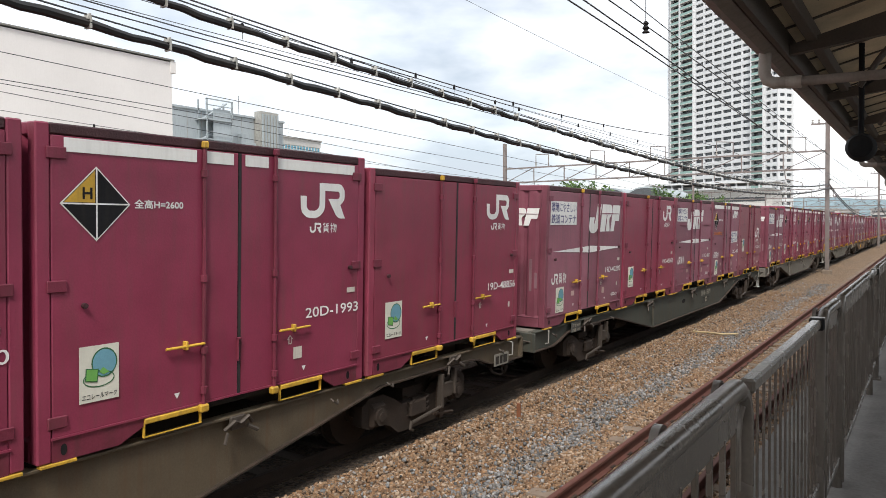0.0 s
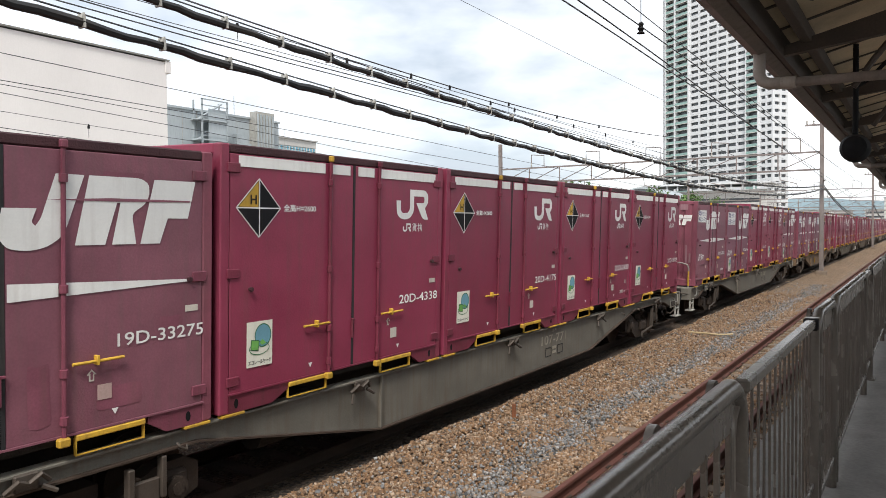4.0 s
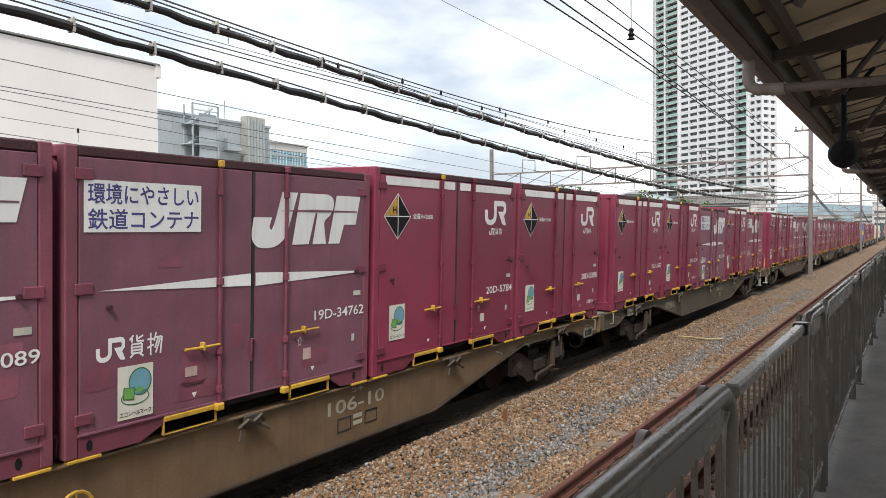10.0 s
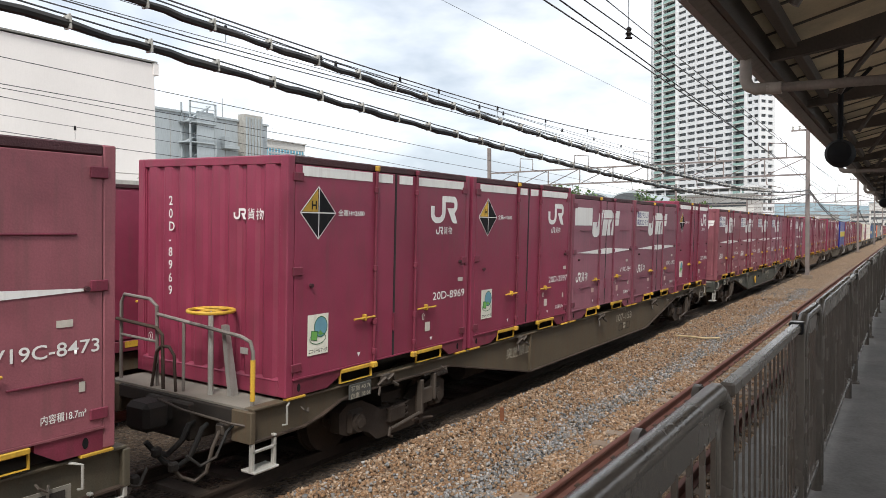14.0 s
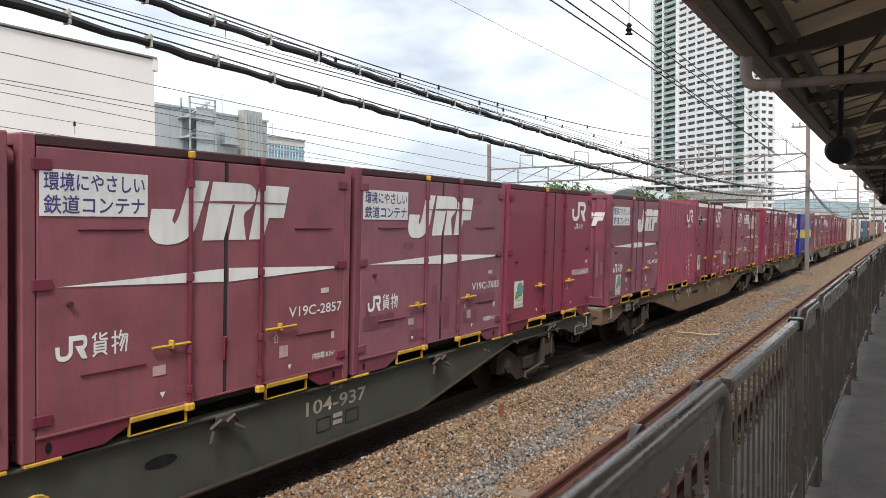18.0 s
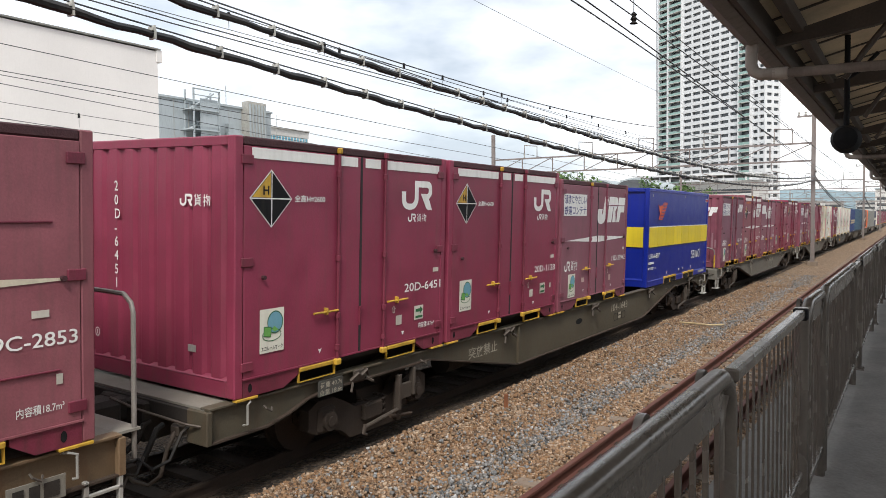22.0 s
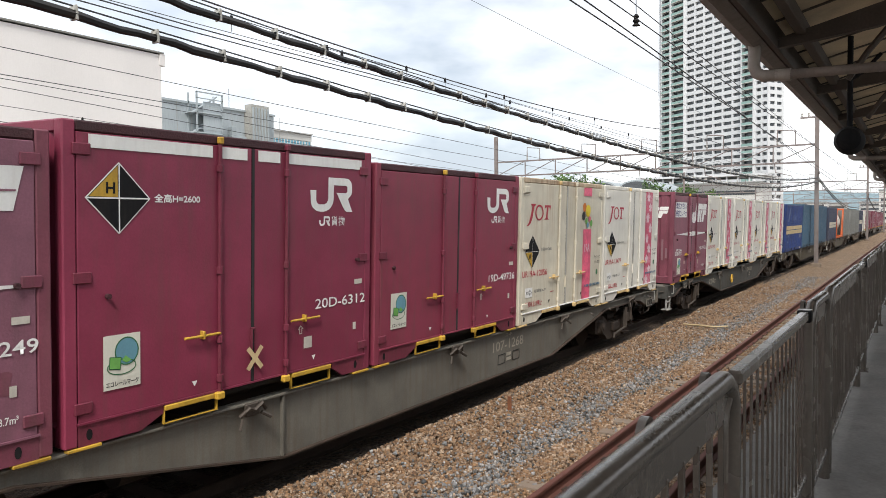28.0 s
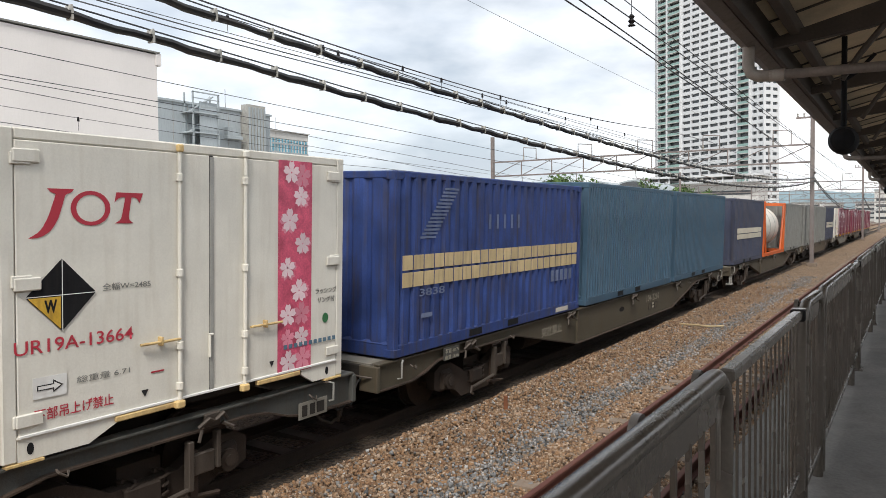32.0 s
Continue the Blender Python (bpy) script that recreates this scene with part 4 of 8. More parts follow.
def hung_wire(y, x0, z0, x1, z1, x2, z2, r, end=48.5):
    """A bare wire hung along the track: a parabola near the platform, then straight to the portal."""
    zf = sagging(x0, z0, x1, z1, x2, z2)
    t = thing("line_wire", "thin bare overhead wire along the track", "overhead wire", group="thin overhead wires")
    pts = []
    s0 = (zf(x0 + 0.5) - zf(x0)) / 0.5
    s2 = (z2 - z1) / (x2 - x1)
    for k in range(40):
        x = -6.0 + (end + 6.0) * k / 39
        pts.append((x, y, z0 + (x - x0) * s0 if x < x0 else zf(x) if x < x2 else z2 + (x - x2) * s2))
    zl = pts[-1][2]
    for a, b in zip(PORTALS[:-1], PORTALS[1:]):
        pts += [(a + (b - a) * (q + 1) / 8, y, zl - 0.8 * ((q + 1) / 8) * (1 - (q + 1) / 8)) for q in range(8)]
    part("wire", M().tube(pts, r, 5), WIRE, t)
    return t, zf


HUNG = (
    (15.00, 7.36, 6.20, 11.19, 6.10, 17.24, 5.96, 0.0085), (15.00, 7.35, 5.67, 11.18, 5.60, 17.23, 5.48, 0.0085),
    (18.50, 9.06, 6.26, 13.79, 6.11, 21.25, 5.80, 0.009), (18.50, 9.06, 6.06, 13.78, 5.81, 21.24, 5.44, 0.009),
    (6.70, 3.75, 4.86, 5.37, 4.83, 7.72, 4.82, 0.007), (6.40, 3.78, 4.82, 5.13, 4.79, 7.37, 4.78, 0.007),
    (10.80, 8.20, 6.75, 12.44, 6.63, 38.14, 7.27, 0.016), (9.00, 8.94, 5.91, 12.09, 5.87, 16.96, 5.83, 0.007),
    (8.40, 6.29, 5.70, 8.35, 5.63, 12.43, 5.56, 0.007), (6.703, 10.90, 6.65, 12.65, 6.63, 23.06, 6.59, 0.004),
    (3.40, 7.54, 5.27, 9.20, 5.25, 11.70, 5.20, 0.010), (3.00, 7.14, 5.07, 9.22, 5.02, 12.18, 4.93, 0.009),
    (2.61, 6.91, 4.92, 8.03, 4.92, 10.60, 4.91, 0.007), (2.30, 6.44, 4.80, 7.62, 4.78, 9.34, 4.76, 0.005),
    (19.20, 9.68, 5.714, 15.70, 5.506, 24.0, 5.38, 0.007), (19.20, 9.67, 5.307, 14.63, 5.112, 24.0, 5.02, 0.009),
    (10.60, 18.9, 6.40, 25.0, 6.40, 31.7, 6.44, 0.0065), (10.60, 18.9, 6.19, 25.0, 6.19, 31.7, 6.22, 0.0065))
for k, row in enumerate(HUNG):
    t, zf = hung_wire(*row)
    drop = {6: ((15.2, 0.35), (17.0, 0.3), (20.4, 0.3), (24.0, 0.3), (28.0, 0.25)), 7: ((8.0, 0.22), (10.2, 0.2)), 14: ((11.74, 0.34),), 16: ((12.5, 0.21), (18.9, 0.21), (20.4, 0.21), (25.0, 0.21), (28.2, 0.22), (31.5, 0.22)), 12: ((8.03, -1.6),)}.get(k, ())
    for x, d in drop:
        part("dropper", M().cyl((x, row[0], zf(x)), (x, row[0], zf(x) - d), 0.005, 4), WIRE, t)
        if d > 0:
            part("dropper_clamp", M().tube([(x, row[0], zf(x) + 0.03), (x, row[0], zf(x) - 0.02), (x, row[0], zf(x) - 0.09)], [0.02, 0.03, 0.035], 8), BLACK, t)
ins = thing("wire_insulator", "dark insulator hanging on an overhead wire", "insulator", at=(8.03, NEAR_Y, 4.90))
part("insulator_body", M().tube([(0, 0, 0.07 - 0.025 * q) for q in range(6)], [0.012, 0.035, 0.02, 0.04, 0.02, 0.045], 10), BLACK, ins)

# ---- buildings behind the tracks ----
b = thing("white_building", "plain white rendered building behind the tracks", "building", at=(0, 0, 0))
part("wall", M().box(-70, 33.45, 45, 75, -0.4, 14.62, 0.02), PLASTER, b)
part("corner_cap", M().box(33.3, 33.75, 44.9, 45.5, 13.85, 14.70, 0.02), PLASTER, b)
part("roof_edge", M().box(-69.6, 33.6, 44.85, 74.8, 14.70, 14.80), GREYBOX, b, "thin dark metal roof edge")

# ---- the low boundary beyond the second track ----
m = thing("retaining_wall", "low grey concrete retaining wall with pale coping", "wall")
part("wall", M().box(-60, 130, 19.9, 20.3, -0.5, 0.93), CONCRETE, m)
part("coping", M().box(-60, 130, 19.7, 20.5, 0.93, 1.06, 0.02), PLASTER, m)
part("upper_kerb", M().box(-60, 130, 21.4, 21.7, 0.9, 1.55, 0.02), CONCRETE, m)
part("bank", M().add([(-60, 20.3, 0.95), (130, 20.3, 0.95), (130, 21.4, 1.0), (-60, 21.4, 1.0), (-60, 21.7, 1.45), (130, 21.7, 1.45), (130, 25.8, 2.1), (-60, 25.8, 2.1)], [(0, 1, 2, 3), (4, 5, 6, 7)]), EARTH, m)
gr = thing("guard_rail", "white painted guard rail beside the outer track", "guard rail")
part("beam", M().box(-60, 130, 19.30, 19.36, 0.12, 0.42, 0.02), IVORY, gr)
for k in range(30):
    part("post", shared("gpost", lambda: M().cyl((0, 19.40, -0.4), (0, 19.40, 0.45), 0.05, 8), IVORY), IVORY, gr, at=(-40 + 4.0 * k, 0, 0))
rg = np.random.default_rng(11)
n = 9000
p0 = np.stack([rg.uniform(-20, 70, n), rg.uniform(21.8, 25.6, n), np.zeros(n)], 1)
p0[:, 2] = 1.45 + (p0[:, 1] - 21.7) * 0.16
dx, hz = rg.uniform(-0.12, 0.12, (n, 2)), rg.uniform(0.12, 0.42, n)
vs = np.stack([p0 - [0.05, 0, 0], p0 + [0.05, 0, 0], p0 + np.stack([dx[:, 0], dx[:, 1], hz], 1)], 1).reshape(-1, 3)
gm = M()
gm.v, gm.f = [tuple(q) for q in vs.tolist()], [(3 * k, 3 * k + 1, 3 * k + 2) for k in range(n)]
tagged(part("grass", gm, LEAF, None), "green grass on the bank", "grass", kind="stuff")
f = thing("board_fence", "dark brown metal board fence on the bank", "fence")
part("boards", M().box(-60, 130, 26.0, 26.08, 2.0, 3.32), RAILSIDE, f)
for k in range(12):
    part("fence_post", shared("fribb", lambda: M().box(-0.03, 0.03, 25.94, 26.0, 2.0, 3.34), RAILSIDE), RAILSIDE, f, at=(-4 + 2.4 * k, 0, 0))
part("fence_rail", M().box(-60, 130, 25.93, 25.99, 2.75, 2.82), RUST, f)
lo = thing("low_hall", "long low pale hall with a flat grey roof edge", "building")
part("wall", M().box(-70, 60, 33, 44, -0.4, 5.0), METALWALL, lo)
part("roof", M().box(-70.4, 60.4, 32.5, 44.2, 5.0, 5.35, 0.03), GALV, lo)
for k in range(14):
    part("roof_rail_post", shared("rrpost", lambda: M().cyl((0, 33.0, 5.35), (0, 33.0, 5.75), 0.03, 6), GALV), GALV, lo, at=(-20 + 3.0 * k, 0, 0))
part("roof_rail", M().cyl((-30, 33.0, 5.72), (40, 33.0, 5.72), 0.025, 6), GALV, lo)

g = thing("grey_building", "pale grey metal-clad building with outside stairs", "building")
part("wall", M().box(63.2, 83.5, 85, 110, -0.4, 19.3), METALWALL, g)
part("roof_edge", M().box(63.0, 83.7, 84.8, 110.2, 19.3, 19.6), METALWALL, g)
for k in range(9):
    part("wall_panel_joint", shared("gjoint", lambda: M().box(-0.03, 0.03, 84.96, 84.99, 0, 19.3), GALV), GALV, g, at=(65.5 + 2.4 * k, 0, 0))
st = part("stair_tower", M().box(67.2, 67.4, 83.0, 83.2, 0, 20.8).box(71.6, 71.8, 83.0, 83.2, 0, 20.8).box(67.2, 67.4, 84.8, 85.0, 0, 20.8).box(71.6, 71.8, 84.8, 85.0, 0, 20.8).box(67.2, 71.8, 83.0, 83.15, 20.7, 20.85).box(67.2, 71.8, 83.0, 83.15, 19.9, 20.0), METALWALL, g)
for k in range(7):
    z = 1.5 + 2.75 * k
    part("landing", shared("landing", lambda: M().box(66.8, 71.8, 83.0, 85.0, -0.08, 0.08).box(66.8, 71.8, 83.0, 83.06, 0.5, 0.56).box(66.8, 71.8, 83.0, 83.06, 1.0, 1.06), METALWALL), METALWALL, st, at=(0, 0, z))
    part("stair_flight", shared("flight", lambda: M().add([(67.4, 84.0, 0.1), (71.6, 84.0, 2.75), (71.6, 84.0, 2.55), (67.4, 84.0, -0.1), (67.4, 84.6, 0.1), (71.6, 84.6, 2.75), (71.6, 84.6, 2.55), (67.4, 84.6, -0.1)], [(0, 1, 5, 4), (3, 7, 6, 2), (0, 3, 2, 1), (4, 5, 6, 7)]), METALWALL), METALWALL, st, at=(0, 0, z))
part("stair_screen", M().box(68.6, 71.6, 83.3, 83.4, 0, 19.6), METALWALL, g, "grey mesh screen before the stairs")
part("duct_shaft", M().box(77.6, 81.2, 83.6, 85, 0, 20.4), GALV, g, "dark grey louvred shaft")
for k in range(6):
    part("shaft_louvre", shared("slouv", lambda: M().box(-0.12, 0.12, 83.45, 83.6, 0, 20.0), METALWALL), METALWALL, g, at=(77.9 + 0.6 * k, 0, 0))
part("wall_unit", M().box(74.2, 77.0, 84.0, 85, 15.0, 15.5, 0.05).box(74.3, 75.2, 84.1, 85, 15.5, 16.8, 0.05), METALWALL, g)
part("roof_unit", M().box(74, 75.2, 90, 92, 19.6, 20.4).cyl((77, 91, 19.6), (77, 91, 20.3), 0.5, 12), METALWALL, g)
part("antenna", M().cyl((79, 90, 19.6), (79, 90, 23.5), 0.04, 5), WIRE, g)

g = thing("glass_building", "distant office building with blue-green glass band", "building")
part("wall", M().box(147, 162, 150, 175, -0.4, 26.3), TOWNWALL, g)
part("top_storey", M().box(146.9, 162.1, 149.7, 175.2, 26.3, 28.2), TOWNWALL, g, "pale upper storey")
part("glass_storey", M().box(147.2, 161.8, 149.7, 149.98, 19.0, 26.1), BLUEGLASS, g)
for k in range(13):
    part("mullion", shared("gmul", lambda: M().box(-0.10, 0.10, 149.5, 149.7, 19.0, 26.1), TOWNWALL), TOWNWALL, g, at=(147.4 + 1.18 * k, 0, 0))
for k in range(3):
    part("floor_band", shared("gband", lambda: M().box(147.1, 161.9, 149.45, 149.5, 0, 0.5), METALWALL), METALWALL, g, at=(0, 0, 19.6 + 2.5 * k))
part("roof_slab", M().box(146.6, 162.4, 149.3, 175.6, 28.2, 28.5), TOWNWALL, g)


def tower():
    t = thing("apartment_tower", "tall white apartment tower with green balcony columns", "apartment tower")
    t.matrix_world = Matrix.Translation((334, 52.8, 0)) @ Matrix.Rotation(math.atan2(53.1, 32.0), 4, "Z")
    W, Dp, n, s = 62.0, 9.0, 44, 3.02
    # local: x along the facade from its near end, +y towards the tracks
    part("core", M().box(0.4, W - 0.4, -Dp, -0.6, -0.4, n * s), WINDOW, t)
    bays = ((0.0, 6.3, "w"), (6.3, 13.2, "b"), (13.2, 46.5, "w"), (46.5, 55.5, "b"), (55.5, 62.0, "b"))
    band, pier, slab, panel, side = M(), M(), M(), M(), M()
    for a, c, k in bays:
        for i in range(n):
            z = i * s
            if k == "w":
                band.box(a, c, -0.6, 0.35, z, z + 1.62)
            else:
                slab.box(a, c, -0.6, 1.5, z, z + 0.22)
                panel.box(a + 0.1, c - 0.1, 1.35, 1.48, z + 0.22, z + 1.30)
        if k == "w":
            m = 6 if c - a > 20 else 2
            for j in range(m + 1):
                x = a + (c - a) * j / m
                pier.box(max(a, x - 0.40), min(c, x + 0.40), -0.6, 0.38, 0, n * s)
        else:
            pier.box(a, a + 0.45, -0.6, 1.6, 0, n * s)
            pier.box(c - 0.45, c, -0.6, 1.6, 0, n * s)
    for i in range(n):
        side.box(-0.2, 0.4, -Dp, -0.6, i * s, i * s + 1.7)
    for j in range(3):
        side.box(-0.24, 0.4, -Dp + j * 4.1, -Dp + j * 4.1 + 1.2, 0, n * s)
    tagged(part("spandrel_band", band, TOWERWHITE, t), "white spandrel bands", kind="stuff")
    tagged(part("pier", pier, TOWERWHITE, t), "white wall piers", kind="stuff")
    tagged(part("balcony_slab", slab, TOWNWALL, t), "pale balcony slabs", kind="stuff")
    tagged(part("balcony_panel", panel, TOWERGREEN, t), "green balcony panels", kind="stuff")
    tagged(part("side_wall", side, TOWERWHITE, t), "white banded side wall", kind="stuff")
    part("roof", M().box(-0.5, W + 0.5, -Dp - 0.5, 0.5, n * s, n * s + 1.2), TOWERWHITE, t)
    for j in range(3):
        part("cable_duct", M().box(W + 0.9 + 0.9 * j, W + 1.2 + 0.9 * j, -0.2, 0.1, 0, n * s), TOWERWHITE, t)
    return t


tower()
p = thing("podium_building", "pale low building at the foot of the tower", "building")
part("wall", M().box(280, 300, 46, 88, -0.4, 15.5), TOWNWALL, p)
part("canopy_roof", M().box(276, 300, 44, 90, 17.5, 18.2), TOWERWHITE, p)
for k in range(12):
    part("roof_post", shared("rpost", lambda: M().box(-0.25, 0.25, -0.25, 0.25, 15.5, 17.5), TOWERWHITE), TOWERWHITE, p, at=(277, 46 + 3.8 * k, 0))
for k in range(3):
    part("window_band", shared("pband", lambda: M().box(279.9, 279.99, 48, 86, 0, 1.5), WINDOW), WINDOW, p, at=(0, 0, 3.0 + 4.0 * k))
h = thing("arched_hall", "low hall with two pale barrel roofs", "hall")
for k in range(2):
    y0 = 72 + 12.5 * k
    part("hall_wall", M().box(240, 270, y0, y0 + 12.2, -0.4, 12.2), TOWNWALL, h)
    part("barrel_roof", M().extrude_x([(y0 + 6.1 + 6.4 * math.cos(math.pi * q / 12), 12.2 + 3.4 * math.sin(math.pi * q / 12)) for q in range(13)], 239.5, 270.5), METALWALL, h, smooth=True)
    part("gable_window", M().extrude_x([(y0 + 6.1 + 5.9 * math.cos(math.pi * q / 12), 12.2 + 2.9 * math.sin(math.pi * q / 12)) for q in range(13)], 239.3, 239.49), WINDOW, h)
rng = random.Random(5)
for k in range(26):
    y = -60 + k * 9.0 + rng.uniform(-3, 3)
    x = rng.uniform(380, 620) if y < 40 else rng.uniform(190, 330)
    hgt = rng.uniform(7, 16) if y < 40 else rng.uniform(6, 11)
    t = thing("town_house", "distant pale town building", "building", group="distant town buildings", at=(x, y if y < 40 else y * 1.2 + 30, 0))
    wd = rng.uniform(9, 16)
    part("wall", M().box(0, 14, 0, wd, -0.45, hgt), TOWNWALL, t)
    part("roof", M().box(-0.4, 14.4, -0.4, wd + 0.4, hgt, hgt + 0.5), METALWALL, t)
    for q in range(int(hgt / 3.2)):
        part("window_band", M().box(-0.06, -0.01, 0.8, wd - 0.8, 1.2 + 3.1 * q, 2.5 + 3.1 * q), WINDOW, t)


def leafy_tree(x, y, hgt, spread, seed):
    t = thing("tree", "leafy green tree behind the tracks", "tree", group="trees behind the tracks", at=(x, y, -0.4))
    rg = np.random.default_rng(seed)
    m = M().tube([(0, 0, 0), (0.1, 0.05, hgt * 0.3), (0.0, 0.1, hgt * 0.6)], [0.28, 0.2, 0.1], 8)
    for k in range(6):
        a = k * 1.05
        m.tube([(0, 0, hgt * (0.3 + 0.05 * k)), (spread * 0.5 * math.cos(a), spread * 0.5 * math.sin(a), hgt * (0.55 + 0.05 * k))], [0.1, 0.03], 5)
    part("trunk", m, BARK, t)
    n = 1500
    c = rg.normal(0, 1, (14, 3)) * np.array([spread * 0.42, spread * 0.42, hgt * 0.16]) + np.array([0, 0, hgt * 0.72])
    p0 = c[rg.integers(0, 14, n)] + rg.normal(0, 1, (n, 3)) * np.array([spread * 0.2, spread * 0.2, hgt * 0.08])
    lf = min(0.22, 0.06 * spread)
    u, w = rg.normal(0, lf, (n, 3)), rg.normal(0, lf, (n, 3))
    v = np.stack([p0 - u, p0 + w, p0 + u, p0 - w], 1).reshape(-1, 3)
    cr = M()
    cr.v, cr.f = [tuple(q) for q in v.tolist()], [(4 * k, 4 * k + 1, 4 * k + 2, 4 * k + 3) for k in range(n)]
    part("crown", cr, LEAF, t)


for k, (x, y, hh, sp) in enumerate(((150, 61, 12.5, 5), (154, 66, 11, 4), (200, 60, 12, 6), (206, 53, 10.5, 6), (212, 66, 11, 6), (220, 58, 10, 6), (225, 72, 12, 6), (21.3, 30.5, 4.6, 1.0), (17.8, 30.5, 4.6, 1.3))):
    leafy_tree(x, y, hh, sp, k + 1)
m = M()
pts = []
for k in range(90):
    a = -0.7 + 2.2 * k / 89
    r = 2100
    hh = 62 + 30 * noise.noise((a * 3.0, 1.0, 0)) + 10 * noise.noise((a * 14.0, 2.0, 0))
    pts += [(r * math.cos(a), r * math.sin(a), -1), (r * math.cos(a) * 1.1, r * math.sin(a) * 1.1, hh)]
m.add(pts, [(2 * k, 2 * k + 2, 2 * k + 3, 2 * k + 1) for k in range(89)])
tagged(part("hill_backdrop", m, HILL, None, smooth=True), "hazy blue-green hills on the horizon", "hills", kind="structure")
# Unseen wall, added to close the platform's back and dim canopy and fence
tagged(part("wall_station", M().box(-12, 130, -6.4, -6.1, 1.0, 4.0), CONCRETE, None), "plain station wall behind the platform", "wall", kind="structure")

# ---- the freight train ----
CL, CW = 3.715, 1.225
RAIL_MARK = [(515, 312), (553, 312), (553, 368), (568, 382), (612, 382), (632, 362), (632, 246), (770, 246), (796, 270), (797, 325), (768, 352), (800, 419), (748, 419), (688, 322), (755, 322), (763, 312), (763, 292), (755, 284), (668, 284), (668, 372), (640, 408), (600, 420), (552, 415), (520, 388)]
F_MARK = [[(85, 0), (131, 0), (104, 112), (94, 142), (70, 164), (44, 171), (14, 166), (2, 146), (0, 125), (6, 78), (56, 78), (48, 108), (54, 116), (62, 100)],
          [(139, 0), (230, 0), (246, 12), (248, 40), (238, 66), (214, 86), (222, 161), (178, 161), (193, 62), (187, 62), (166, 161), (115, 161)],
          [(257, 2), (342, 2), (326, 98), (284, 98), (268, 161), (230, 161)]]
F_LINE = [(70, 58), (175, 51), (330, 52), (330, 56), (175, 59)]
RED_MARK = [[(115, 200), (182, 200), (173, 212), (160, 216), (141, 290), (121, 325), (95, 342), (68, 343), (96, 325), (116, 285), (136, 216), (124, 211)],
            [(290, 207), (372, 208), (361, 240), (352, 222), (336, 222), (326, 290), (344, 302), (284, 302), (304, 290), (317, 222), (300, 222), (284, 238)]]


def rounded(q):
    """An outline with its blunt corners cut round; sharp corners stay."""
    out, n = [], len(q)
    for i in range(n):
        a, b, c = Vector(q[i - 1]), Vector(q[i]), Vector(q[(i + 1) % n])
        turn = (b - a).angle(c - b)
        if 0.15 < turn < 1.15:
            r = min((b - a).length, (c - b).length) * 0.45
            p0, p1 = b + (a - b).normalized() * r, b + (c - b).normalized() * r
            out += [tuple(p0 * (1 - u) ** 2 + b * 2 * u * (1 - u) + p1 * u * u) for u in (0.0, 0.33, 0.67, 1.0)]
        else:
            out.append(tuple(b))
    return out


def fit_mark(polys, x0, x1, z0, z1, y, m=None):
    m = m or M()
    xs = [p[0] for q in polys for p in q]
    zs = [p[1] for q in polys for p in q]
    ax, az = (x1 - x0) / (max(xs) - min(xs)), (z1 - z0) / (max(zs) - min(zs))
    for q in polys:
        m.flat([(x0 + (p[0] - min(xs)) * ax, z1 - (p[1] - min(zs)) * az) for p in rounded(q)], y)
    return m


def f_line(w, h):
    """The thin line that crosses the slanted logo."""
    m = M()
    m.flat([(p[0] * w / 342, h - p[1] * h / 171) for p in F_LINE], 0)
    return m


def fit_text(text, x0, x1, z0, z1, y, bold=0.005, end=False):
    """Writing stretched to its painted size; the lower left corner is set by the place."""
    me = letters(text, 1.0, bold * 2.2)
    if len(me.vertices) == 0:
        return M().plate(x0, x1, z0, z1, y).mesh("writing")
    c = np.empty(len(me.vertices) * 3)
    me.vertices.foreach_get("co", c)
    c = c.reshape(-1, 3)
    lo, hi = c.min(0), c.max(0)
    c[:, 0] = x0 + (c[:, 0] - lo[0]) * (x1 - x0) / (hi[0] - lo[0])
    c[:, 2] = z0 + (c[:, 2] - lo[2]) * (z1 - z0) / (hi[2] - lo[2])
    c[:, 1] = y
    if end:
        c = np.stack([c[:, 1], -c[:, 0], c[:, 2]], 1)
    me.vertices.foreach_set("co", c.reshape(-1))
    me.update()
    return me


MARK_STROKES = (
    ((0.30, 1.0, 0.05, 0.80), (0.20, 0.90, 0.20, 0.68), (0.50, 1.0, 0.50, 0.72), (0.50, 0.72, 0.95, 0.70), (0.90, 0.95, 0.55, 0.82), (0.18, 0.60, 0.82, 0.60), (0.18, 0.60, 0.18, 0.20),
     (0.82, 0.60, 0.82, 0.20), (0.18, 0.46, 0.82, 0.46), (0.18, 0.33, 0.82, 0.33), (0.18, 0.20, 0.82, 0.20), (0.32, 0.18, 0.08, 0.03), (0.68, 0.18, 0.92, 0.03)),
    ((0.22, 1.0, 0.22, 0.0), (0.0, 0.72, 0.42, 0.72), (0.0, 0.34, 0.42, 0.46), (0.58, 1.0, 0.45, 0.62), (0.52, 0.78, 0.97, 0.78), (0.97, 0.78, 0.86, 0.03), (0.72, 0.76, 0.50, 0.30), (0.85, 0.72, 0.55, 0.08)))


